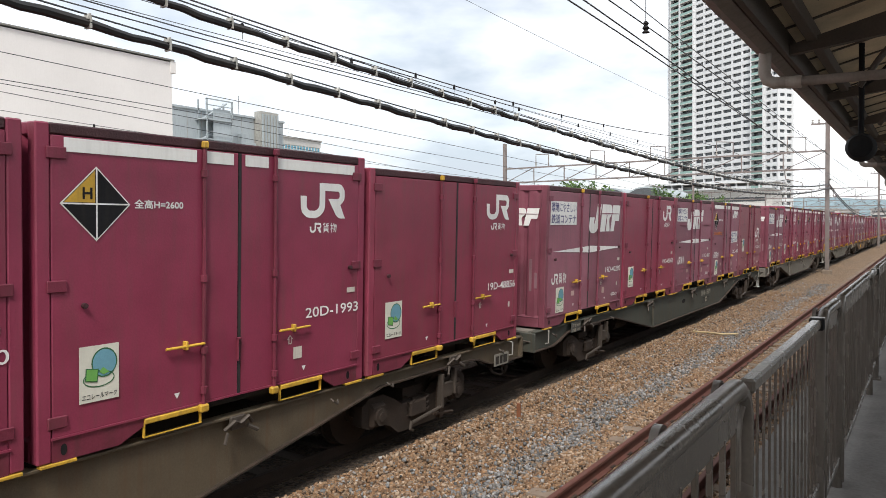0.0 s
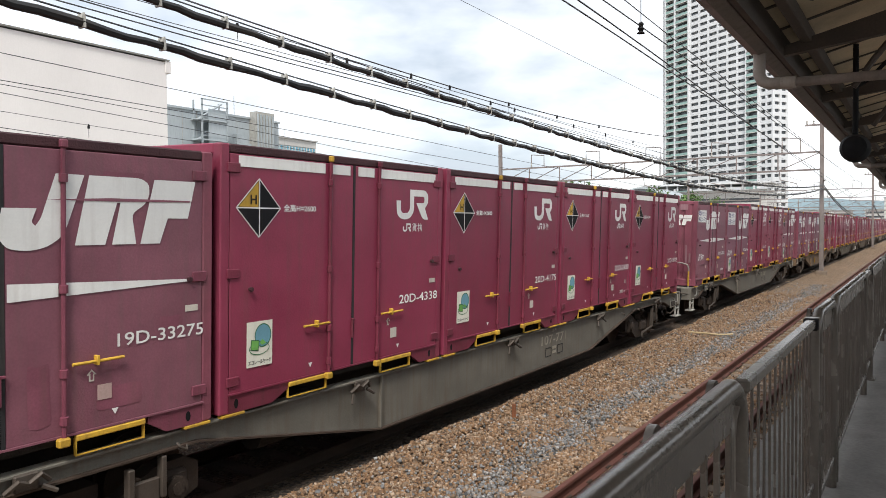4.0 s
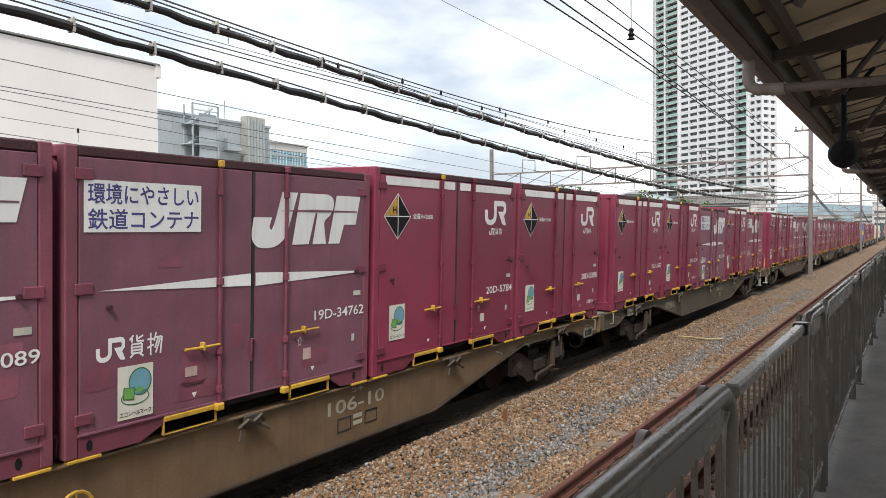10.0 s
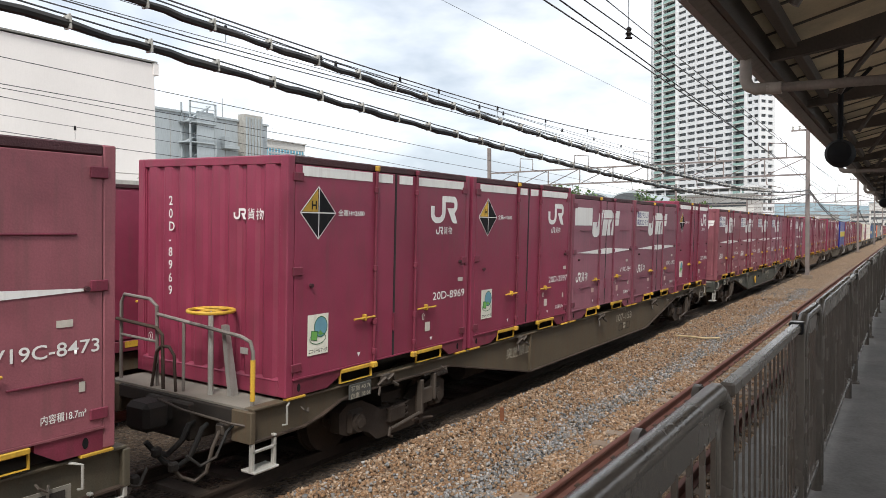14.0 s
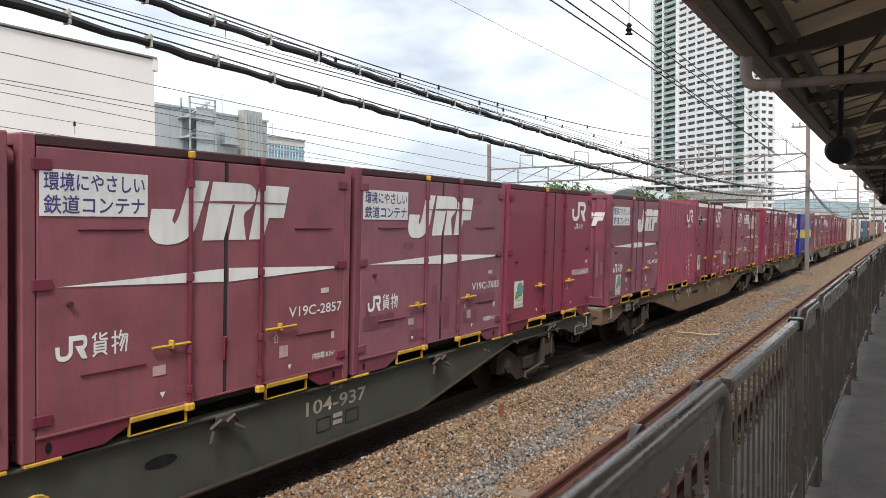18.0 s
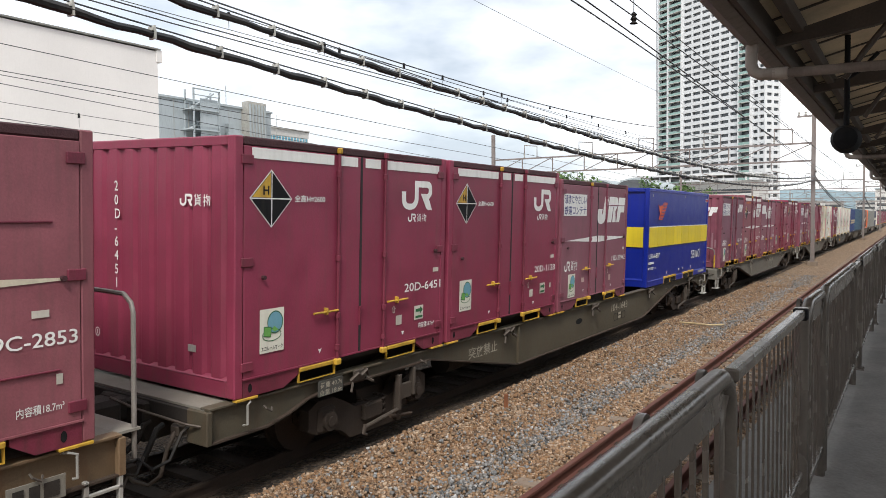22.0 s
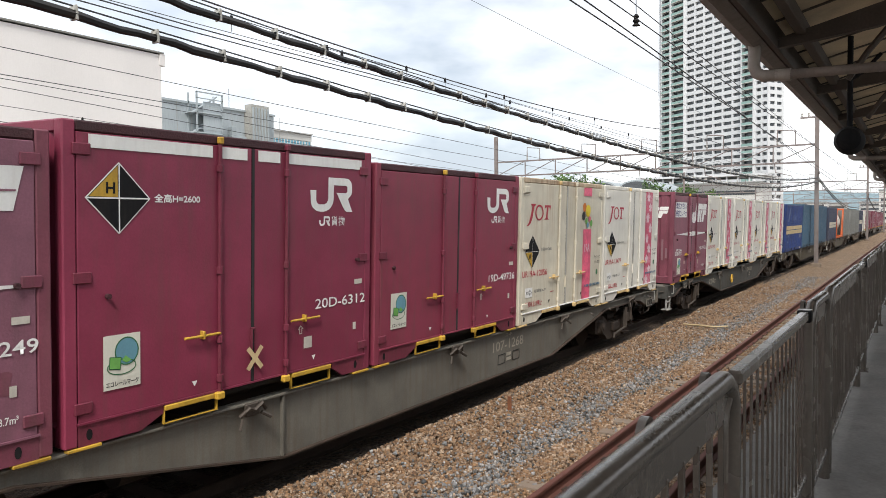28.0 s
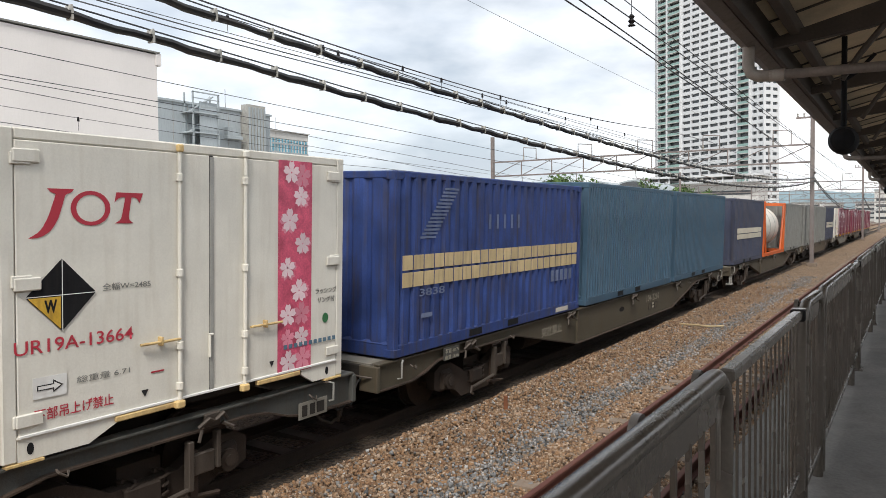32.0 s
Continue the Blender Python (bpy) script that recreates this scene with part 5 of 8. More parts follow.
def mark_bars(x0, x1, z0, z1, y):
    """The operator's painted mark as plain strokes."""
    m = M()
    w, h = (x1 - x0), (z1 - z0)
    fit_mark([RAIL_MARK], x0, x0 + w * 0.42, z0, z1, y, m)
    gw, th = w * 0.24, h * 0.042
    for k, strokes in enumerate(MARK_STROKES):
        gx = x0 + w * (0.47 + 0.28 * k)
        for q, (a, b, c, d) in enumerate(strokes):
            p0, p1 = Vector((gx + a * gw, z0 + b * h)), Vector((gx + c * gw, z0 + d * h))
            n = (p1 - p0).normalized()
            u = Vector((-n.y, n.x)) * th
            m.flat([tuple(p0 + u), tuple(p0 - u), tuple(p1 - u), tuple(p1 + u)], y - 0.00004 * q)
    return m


def body_mesh(L, W, h, ribs=8, side_ribs=0, deep=0.026):
    """Steel box in one skin, its end walls (and ribbed side walls) pressed into upright folds."""
    x0, x1, y0, y1 = -L / 2 + 0.04, L / 2 - 0.04, -W + 0.03, W - 0.03
    d, out = 0.030, []

    def fold(a, b, n):
        """Steps along a wall from a to b: place and depth."""
        p = (b - a) / n
        q = []
        for k in range(n):
            c = a + p * k
            q += [(c + 0.10 * p, 0.0), (c + 0.26 * p, 1.0), (c + 0.74 * p, 1.0), (c + 0.90 * p, 0.0)]
        return q

    def side(n):
        return fold(x0 + 0.1, x1 - 0.1, n) if n else []

    out.append((x0, y0))
    out += [(x, y0 - deep * e + (deep - 0.026)) for x, e in side(side_ribs)]
    out.append((x1, y0))
    out += [(x1 + d * e, y) for y, e in fold(y0 + 0.1, y1 - 0.1, ribs)]
    out.append((x1, y1))
    out += [(x, y1 + deep * e - (deep - 0.026)) for x, e in side(side_ribs)[::-1]]
    out.append((x0, y1))
    out += [(x0 - d * e, y) for y, e in fold(y0 + 0.1, y1 - 0.1, ribs)[::-1]]
    return M().extrude_z(out, 0.16, h - 0.03)


def frame_parts(t, L, W, h, post_mat, rail_mat, castings=True, top_mat=None):
    top_mat = top_mat or rail_mat
    post = shared(("post", h), lambda: M().box(-0.055, 0.055, -0.055, 0.055, 0.0, h, 0.012), post_mat)
    for sx in (-1, 1):
        for sy in (-1, 1):
            part("corner_post", post, post_mat, t, at=(sx * (L / 2 - 0.055), sy * (W - 0.055), 0))
    tr = shared(("toprail", L, h), lambda: M().box(-L / 2 + 0.11, L / 2 - 0.11, -0.04, 0.04, h - 0.085, h, 0.012), top_mat)
    part("top_rail", tr, top_mat, t, at=(0, -W + 0.045, 0))
    part("top_rail", tr, top_mat, t, at=(0, W - 0.045, 0))
    er = shared(("endframe", W, h), lambda: M().box(-0.02, 0.02, -W + 0.10, -W + 0.13, 0.0, h - 0.01).box(-0.02, 0.02, W - 0.13, W - 0.10, 0.0, h - 0.01).box(-0.04, 0.04, -W + 0.11, W - 0.11, h - 0.10, h, 0.012).box(-0.045, 0.045, -W + 0.11, W - 0.11, 0.0, 0.17, 0.012).prism([(-0.05, 0.17), (0.05, 0.17), (0.0, 0.21)], -W + 0.11, W - 0.11), post_mat)
    for sx in (-1, 1):
        part("end_frame", er, post_mat, t, at=(sx * (L / 2 - 0.045), 0, 0))
    roof = shared(("roof", L, W, h), lambda: M().box(-L / 2 + 0.08, L / 2 - 0.08, -W + 0.08, W - 0.08, h - 0.035, h - 0.008), top_mat)
    part("roof", roof, top_mat, t)


def eco_label(t, u, z, L, w=0.33, h=0.44):
    y = -CW - 0.004
    x = u - L / 2
    e = part("eco_label", shared(("eco", w), lambda: M().plate(0, w, 0, h, 0), CREAM_PAPER), CREAM_PAPER, t, "cream label with a green and blue picture", at=(x, y, z))
    part("leafy_ring", shared("leafring", lambda: M().ring_y(w * 0.62, 0, h * 0.68, w * 0.33, h * 0.265, w * 0.03, h * 0.024).ring_y(w * 0.48, 0, h * 0.40, w * 0.40, h * 0.15, w * 0.025, h * 0.02), DARKGREEN_INK), DARKGREEN_INK, e, at=(0, -0.006, 0))
    part("globe", shared("globe", lambda: M().disc_y(w * 0.62, 0, h * 0.68, w * 0.31, h * 0.25), SKY_INK), SKY_INK, e, at=(0, -0.005, 0))
    part("green_block", shared("greenblock", lambda: M().flat([(w * 0.13, h * 0.38), (w * 0.44, h * 0.34), (w * 0.47, h * 0.58), (w * 0.15, h * 0.61)], 0), DARKGREEN_INK), DARKGREEN_INK, e, at=(0, -0.007, 0))
    part("green_face", shared("greenface", lambda: M().flat([(w * 0.155, h * 0.395), (w * 0.42, h * 0.36), (w * 0.445, h * 0.565), (w * 0.17, h * 0.595)], 0), GREEN_INK), GREEN_INK, e, at=(0, -0.009, 0))
    part("green_wave", shared("greenwave", lambda: M().flat([(w * 0.48, h * 0.52), (w * 0.58, h * 0.60), (w * 0.74, h * 0.50), (w * 0.60, h * 0.46)], 0), GREEN_INK), GREEN_INK, e, at=(0, -0.008, 0))
    part("caption_text", shared("ecobar", lambda: fit_text("エコレールマーク", w * 0.06, w * 0.94, h * 0.05, h * 0.15, 0, 0.006), BLACK), BLACK, e, at=(0, -0.005, 0))


def diamond(t, u, z, L, letter="H", low=False, r=0.275, y=None):
    y = y if y is not None else -CW - 0.006
    x = u - L / 2
    d = part("height_mark" if letter == "H" else "width_mark", shared(("diamond", letter), lambda: M().flat([(-r, 0), (0, -r), (r, 0), (0, r)], 0), BLACK), BLACK, t, "black and yellow warning diamond", at=(x, y, z))
    if low:
        part("yellow_quarter", shared("dia yellow low", lambda: M().flat([(-r * 0.94, -0.01), (-0.012, -0.01), (-0.012, -r * 0.94)], 0), YELLOW), YELLOW, d, at=(0, -0.002, 0))
        part("letter", shared(("dia letter", letter), lambda: fit_text(letter, -0.14, -0.04, -0.13, -0.03, 0, 0.02), BLACK), BLACK, d, at=(0, -0.004, 0))
    else:
        part("yellow_quarter", shared("dia yellow", lambda: M().flat([(-r * 0.94, 0.01), (-0.012, 0.01), (-0.012, r * 0.94)], 0), YELLOW), YELLOW, d, at=(0, -0.002, 0))
        part("letter", shared(("dia letter", letter), lambda: fit_text(letter, -0.115, -0.035, 0.035, 0.125, 0, 0.012), BLACK), BLACK, d, at=(0, -0.004, 0))
    lw = 0.003 if low else 0.006
    part("white_line", shared(("dia lines", low), lambda: M().flat([(-r, -lw), (r, -lw), (r, lw), (-r, lw)], 0).flat([(-lw, -r), (lw, -r), (lw, r), (-lw, r)], -0.001), WHITE), WHITE, d, at=(0, -0.003, 0))
    if not low:
        part("white_rim", shared("dia rim", lambda: M().flat([(-r - 0.014, 0), (0, -r - 0.014), (r + 0.014, 0), (0, r + 0.014)], 0), WHITE), WHITE, d, at=(0, 0.002, 0))


def rod_mesh(h):
    """A lock rod with the collars in which it turns."""
    z, r = [], []
    for c in (0.30, 0.66, 1.30, h - 0.30):
        z += [c - 0.034, c - 0.03, c + 0.03, c + 0.034]
        r += [0.019, 0.033, 0.033, 0.019]
    return M().tube([(0, 0, q) for q in [0.10] + z + [h - 0.03]], [0.019] + r + [0.019], 8)


def door_side(t, L, h, skin, trim, rods=(1.47, 2.32), seam=1.89, rod_mat=None, handle_mat=None, near=True, pocket_frame=True):
    """Two door leaves with lock rods, handles, hinges and fork pockets on the near side."""
    rod_mat, handle_mat = rod_mat or trim, handle_mat or YELLOW
    y = -CW
    a = -L / 2
    for x0, x1 in ((0.115, seam - 0.017), (seam + 0.017, L - 0.115)):
        d = part("door_leaf", shared(("leaf", x0, x1, h), lambda: M().box(a + x0, a + x1, y + 0.002, y + 0.04, 0.185, h - 0.09, 0.006), skin), skin, t)
        hx = x0 + 0.035 if x0 < 1 else x1 - 0.035
        for z in ((0.30, 1.32, h - 0.22) if near else ()):
            part("hinge", shared("hinge", lambda: M().box(-0.075, 0.075, -0.016, 0.004, -0.045, 0.045, 0.006), trim), trim, d, at=(a + hx, y, z))
    part("door_seal", shared(("seal", h), lambda: M().box(-0.015, 0.015, -0.004, 0.03, 0.17, h - 0.09), SEAL), SEAL, t, at=(a + seam, y + 0.002, 0))
    for k, u in enumerate(rods):
        r = part("lock_rod", shared(("rod", h), lambda: rod_mesh(h), rod_mat, True), rod_mat, t, at=(a + u, y - 0.022, 0))
        if not near:
            continue
        cm = handle_mat if k == 0 and L == CL else trim
        part("rod_cam", shared("cam", lambda: M().box(-0.028, 0.028, -0.03, 0.02, -0.035, 0.03, 0.01), cm), cm, r, at=(0, 0, h - 0.045))
        part("rod_cam", shared("cam foot", lambda: M().box(-0.06, 0.035, -0.04, 0.02, -0.035, 0.035, 0.012), handle_mat), handle_mat, r, at=(0, 0, 0.14))
        hx = (u - 0.40, u) if k == 0 else (u + 0.06, u + 0.49)
        cx = -0.2 if k == 0 else 0.26
        part("door_handle", shared(("handle", k), lambda: M().tube([(hx[0] - u, -0.035, 0), (hx[0] - u + 0.20, -0.04, 0.0), (hx[1] - u, -0.03, 0)], 0.0125, 8).box(cx - 0.012, cx + 0.012, -0.055, 0.0, -0.03, 0.045, 0.004), handle_mat, True), handle_mat, t, "yellow painted door handle" if handle_mat is YELLOW else "", at=(a + u, y, 0.72))
    part("latch", shared("latch", lambda: M().box(-0.008, 0.008, -0.03, 0.0, -0.12, 0.10, 0.004).box(-0.008, 0.04, -0.03, 0.0, 0.08, 0.10, 0.004), trim), trim, t, at=(a + seam - 0.03, y - 0.002, 0.62))
    # bottom sill ends, slanted towards the fork pockets
    part("side_sill", shared(("sillL", L), lambda: M().prism([(a + 0.11, 0.0), (a + 0.66, 0.0), (a + 0.90, 0.11), (a + 0.90, 0.175), (a + 0.11, 0.175)], y + 0.002, y + 0.05), trim), trim, t)
    part("side_sill", shared(("sillR", L), lambda: M().prism([(-a - 0.11, 0.0), (-a - 0.48, 0.0), (-a - 0.66, 0.11), (-a - 0.66, 0.175), (-a - 0.11, 0.175)], y + 0.002, y + 0.05), trim), trim, t)
    part("door_ledge", shared(("ledge", L), lambda: M().prism([(a + 0.10, 0.172), (-a - 0.10, 0.172), (-a - 0.10, 0.188), (a + 0.10, 0.188)], y - 0.014, y + 0.01), skin), skin, t)
    part("floor_beam", shared(("floorbeam", L), lambda: M().box(a + 0.9, -a - 0.66, y + 0.06, y + 0.12, 0.10, 0.175), STEEL_DARK), STEEL_DARK, t)
    for u0, u1 in ((0.88, 1.46), (2.42, 3.02)):
        f = M().box(0, u1 - u0, -0.018, 0.03, 0.118, 0.166, 0.008)
        if pocket_frame:
            f.box(0, 0.010, 0, 0.03, 0.0, 0.135).box(u1 - u0 - 0.010, u1 - u0, 0, 0.03, 0.0, 0.135).box(0.010, u1 - u0 - 0.010, 0.003, 0.03, 0.0, 0.006)
        part("fork_pocket", shared(("fork", u1 - u0, pocket_frame), lambda: f, handle_mat), handle_mat, t, at=(a + u0, y - 0.004, 0))
    for u in (0.20, L - 0.26) if near else ():
        part("lock_hole", shared("hole", lambda: M().disc_y(0, 0, 0.085, 0.026, 0.045), BLACK), BLACK, t, at=(a + u, y - 0.0015, 0))
    for u in (0.02, L - 0.30) if near else ():
        part("yellow_foot", shared("foot", lambda: M().box(0, 0.28, -0.012, 0.05, -0.028, -0.003, 0.004), handle_mat), handle_mat, t, at=(a + u, y, 0))
    if near and pocket_frame:
        part("stop_knob", shared(("knobs", L), lambda: M().cyl((a + 0.36, 0, 1.16), (a + 0.36, -0.035, 1.16), 0.022, 8).cyl((-a - 0.26, 0, 1.30), (-a - 0.26, -0.035, 1.30), 0.022, 8), TOPRAIL), TOPRAIL, t, at=(0, y, 0))


def patches(seed, L):
    rg, m = random.Random(40 + seed), M()
    spots = ((0.55, 0.62, 0.34, 0.10), (1.28, 0.60, 0.13, 0.20), (1.30, 0.36, 0.22, 0.09), (2.06, 0.52, 0.09, 0.26), (2.60, 0.70, 0.10, 0.16), (2.75, 0.40, 0.22, 0.10), (3.1, 0.62, 0.30, 0.09), (0.22, 0.74, 0.05, 0.10), (1.70, 0.80, 0.08, 0.14), (3.3, 0.95, 0.12, 0.06), (1.0, 1.50, 0.12, 0.05), (2.9, 2.1, 0.2, 0.06))
    for u, z, w, hh in spots:
        if rg.random() < 0.30:
            continue
        u += rg.uniform(-0.1, 0.1)
        z += rg.uniform(-0.05, 0.05)
        q = [(u - L / 2 + w * cx * rg.uniform(0.85, 1.0), z + hh * cz * rg.uniform(0.85, 1.0)) for cx, cz in ((-1, -0.8), (-0.8, -1), (0.1, -0.95), (0.9, -1), (1, -0.7), (0.96, 0.1), (1, 0.8), (0.8, 1), (-0.2, 0.93), (-0.9, 1), (-1, 0.6))]
        m.flat([(min(max(p[0], -L / 2 + 0.13), L / 2 - 0.13), p[1]) for p in q], 0)
    return m


def small_labels(t, L, rng, serial, skin):
    y = -CW - 0.002
    a = -L / 2
    v = serial.startswith("V")
    part("label_plate", shared("lab a", lambda: M().plate(0, 0.13, 0, 0.055, 0), PAPER), PAPER, t, "small pale number plate", at=(a + (3.22 if v else 3.42), y, 1.02))
    if skin is not DULL_MAROON:
        part("label_plate", shared("lab c", lambda: M().plate(0, 0.12, 0, 0.12, 0), PINK_PAPER if skin is not MAROON else PAPER), PAPER, t, at=(a + 2.60, y, 0.40))
    if skin in (PLUM, PURPLE, WORN_MAROON):
        part("label_plate", shared("lab b", lambda: M().plate(0, 0.13, 0, 0.085, 0), PINK_PAPER), PINK_PAPER, t, "faded pink label", at=(a + 1.10, y, 0.47))
    part("arrow_mark", shared("arrow", lambda: M().flat([(-0.022, 0), (0.022, 0), (0.022, 0.05), (0.042, 0.05), (0, 0.095), (-0.042, 0.05), (-0.022, 0.05)], 0), PAPER), PAPER, t, at=(a + 2.55, y - 0.002, 0.56))
    part("arrow_fill", shared(("arrow in", skin.name), lambda: M().flat([(-0.010, 0.012), (0.010, 0.012), (0.010, 0.06), (0.020, 0.06), (0, 0.080), (-0.020, 0.06), (-0.010, 0.06)], 0), skin), skin, t, at=(a + 2.55, y - 0.004, 0.56))
    part("weight_marks", shared("tri", lambda: M().flat([(-0.03, 0.05), (0.03, 0.05), (0, 0)], 0).flat([(1.52, 0.04), (1.58, 0.04), (1.55, -0.01)], 0), WHITE), WHITE, t, at=(a + 1.20, y - 0.002, 0.27))
    k = int(rng.random() * 4)
    if skin in (PLUM, PURPLE) and k < 3:
        # brushed-on repaint, redder than the faded wall round it
        tagged(part("repaint", shared(("patch", k), lambda: patches(k, L), REPAINT), REPAINT, t, at=(0, y + 0.0014, 0)), "darker repainted patches", kind="stuff")
    if rng.random() < 0.5:
        part("note_plate", shared("lab d", lambda: M().plate(0, 0.05, 0, 0.08, 0), PAPER), PAPER, t, at=(a + 3.40, y, 0.50))


def container(kind, serial, eco, x, extra="", near=True, first=False):
    rng = random.Random(serial)
    tall = kind in ("J", "H")
    h, L = (2.53 if tall else 2.43), CL
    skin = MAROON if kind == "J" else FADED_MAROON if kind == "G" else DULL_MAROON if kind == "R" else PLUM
    if serial in ("19G-19133", "V19C-2853", "V19C-8916", "20D-319", "V19C-1361", "V19C-1221", "V19C-2857", "V19C-8473"):
        skin = WORN_MAROON
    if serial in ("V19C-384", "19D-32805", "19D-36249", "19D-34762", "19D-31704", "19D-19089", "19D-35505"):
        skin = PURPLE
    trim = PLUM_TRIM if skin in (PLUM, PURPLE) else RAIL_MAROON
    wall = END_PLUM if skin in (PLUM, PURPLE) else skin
    y, a = -CW - 0.003, -L / 2
    names = {"J": "maroon steel freight container with white top stripe and warning diamond", "F": "faded plum steel freight container with large white slanted logo",
             "R": "maroon steel freight container with small white logo", "H": "plum tall freight container with white stripe and orange notice", "G": "maroon freight container with ribbed side wall",
             "C": "plum tall freight container with slogan panel low on its door", "S": "plum freight container with slogan panel and small logo"}
    t = thing("freight_container", names[kind], "freight container", group="containers on the train")
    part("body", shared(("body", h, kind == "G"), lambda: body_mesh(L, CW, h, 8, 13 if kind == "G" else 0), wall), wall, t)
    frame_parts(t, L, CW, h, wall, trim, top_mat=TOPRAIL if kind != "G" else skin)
    if kind == "G":
        part("side_sill", M().prism([(a + 0.11, 0.0), (a + 0.66, 0.0), (a + 0.90, 0.11), (-a - 0.66, 0.11), (-a - 0.48, 0.0), (-a - 0.11, 0.0), (-a - 0.11, 0.2), (a + 0.11, 0.2)], -CW + 0.002, -CW + 0.05), skin, t)
        for u0 in (0.88, 2.42):
            part("fork_pocket", M().box(0, 0.58, 0, 0.03, 0.134, 0.160, 0.006).box(0, 0.02, 0, 0.03, 0.0, 0.13).box(0.56, 0.58, 0, 0.03, 0.0, 0.13).box(0.02, 0.56, 0.003, 0.03, 0.0, 0.012), YELLOW, t, at=(a + u0, -CW - 0.006, 0))
    else:
        door_side(t, L, h, skin, trim, near=near)
        if near:
            small_labels(t, L, rng, serial, skin)
    top = h - 2.43
    if kind in ("J", "H", "C"):
        for k, (u0, u1) in enumerate(((0.21, 1.40), (1.51, 1.81), (1.95, 2.24), (2.36, 3.52))):
            if serial == "20D-8598" and k in (1, 2):
                continue
            part("white_stripe", shared(("stripe", k), lambda: M().plate(0, u1 - u0, 0, 0.105, 0), WHITE), WHITE, t, at=(a + u0, y, h - 0.205))
    if kind in ("J", "R", "G"):
        z = 1.84 if extra != "low" else 1.24
        part("logo", shared("rail mark", lambda: fit_mark([RAIL_MARK], 0, 0.69, 0, 0.375, 0), WHITE), WHITE, t, "white painted logo", at=(a + (2.68 if kind != "G" else 2.55), y - (0.0 if kind != "G" else 0.026), z))
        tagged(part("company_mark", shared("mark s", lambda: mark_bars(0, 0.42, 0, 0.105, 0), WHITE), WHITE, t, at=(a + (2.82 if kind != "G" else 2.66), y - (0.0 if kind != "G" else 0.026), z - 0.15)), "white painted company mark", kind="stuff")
    if kind == "J" or kind == "H" or kind == "C":
        diamond(t, 0.465, 1.94 if kind == "J" else 1.86, L)
        part("height_text", shared("h2600", lambda: fit_text("全高H=2600", 0, 0.47, 0, 0.075, 0, 0.01), WHITE), WHITE, t, "white stencilled height", at=(a + 0.79, y - 0.002, 1.91 if kind == "J" else 1.84))
    if kind in ("F", "S"):
        big = not serial.startswith("V")
        sw, sh = (1.11, 0.41) if big else (0.91, 0.35)
        sl = part("slogan_panel", shared(("slogan", big), lambda: M().plate(0, sw, 0, sh, 0), WHITE), WHITE, t, "white panel with blue slogan", at=(a + (0.15 if big else 0.13), y, 1.76 if big else 1.83))
        if extra != "blank":
            ink = BLUE_INK
            part("slogan_text", shared(("slog1", big), lambda: fit_text("環境にやさしい", 0.03, sw - 0.03, sh * 0.54, sh * 0.95, 0, 0.006), ink), ink, sl, at=(0, -0.005, 0))
            part("slogan_text", shared(("slog2", big), lambda: fit_text("鉄道コンテナ", 0.03, sw - 0.03, sh * 0.05, sh * 0.46, 0, 0.006), ink), ink, sl, at=(0, -0.005, 0))
    fm = CREAM_PAINT if extra == "cream" else WHITE
    if kind == "F":
        part("logo", shared("f mark", lambda: fit_mark(F_MARK, 0, 1.66, 0, 0.57, 0), fm), fm, t, "white slanted painted logo", at=(a + (1.86 if big else 1.05), y - 0.002, 1.59))
        part("logo_line", shared("f line", lambda: f_line(1.66, 0.57), skin), skin, t, at=(a + (1.86 if big else 1.05), y - 0.006, 1.59))
    if kind == "H":
        part("logo", shared("f mark", lambda: fit_mark(F_MARK, 0, 1.66, 0, 0.57, 0), fm), fm, t, "white slanted painted logo", at=(a + 1.92, y - 0.002, 1.66))
        part("logo_line", shared("f line", lambda: f_line(1.66, 0.57), skin), skin, t, at=(a + 1.92, y - 0.006, 1.66))
        part("orange_notice", shared("series", lambda: fit_text("コキ50000積載禁止", 0, 1.0, 0, 0.10, 0, 0.012), ORANGE_INK), ORANGE_INK, t, at=(a + 0.25, y - 0.002, 2.20))
    if kind == "S":
        part("logo", shared("f mark small", lambda: fit_mark(F_MARK, 0, 0.86, 0, 0.30, 0), WHITE), WHITE, t, "white slanted painted logo", at=(a + 2.60, y - 0.002, 1.86))
    if kind == "C":
        part("logo", shared("f mark tiny", lambda: fit_mark(F_MARK, 0, 0.72, 0, 0.25, 0), WHITE), WHITE, t, at=(a + 2.65, y - 0.002, 1.93))
        sl = part("slogan_panel", shared("slogan", lambda: M().plate(0, 0.92, 0, 0.36, 0), WHITE), WHITE, t, at=(a + 2.50, y, 1.15))
        part("slogan_text", STORE[(("slog1", False), BLUE_INK.name)], BLUE_INK, sl, at=(0, -0.005, 0))
        part("slogan_text", STORE[(("slog2", False), BLUE_INK.name)], BLUE_INK, sl, at=(0, -0.005, 0))
        part("orange_notice", shared("series", lambda: fit_text("コキ50000積載禁止", 0, 1.0, 0, 0.10, 0, 0.012), ORANGE_INK), ORANGE_INK, t, at=(a + 0.22, y - 0.002, 1.42))
    if kind in ("F", "H"):
        for k, (u0, u1) in enumerate(((0.26, 1.44), (1.50, 1.86), (1.92, 2.29), (2.35, 3.58))):
            def zz(u):
                return (0.062 * (u - 0.26) / 1.64) if u < 1.9 else 0.062 * (3.62 - u) / 1.72 + 0.004
            part("stripe_piece", shared(("wedge", k), lambda: M().flat([(u0, -zz(u0)), (u1, -zz(u1)), (u1, zz(u1)), (u0, zz(u0))], 0), fm), fm, t, at=(a, y - 0.002, 1.295))
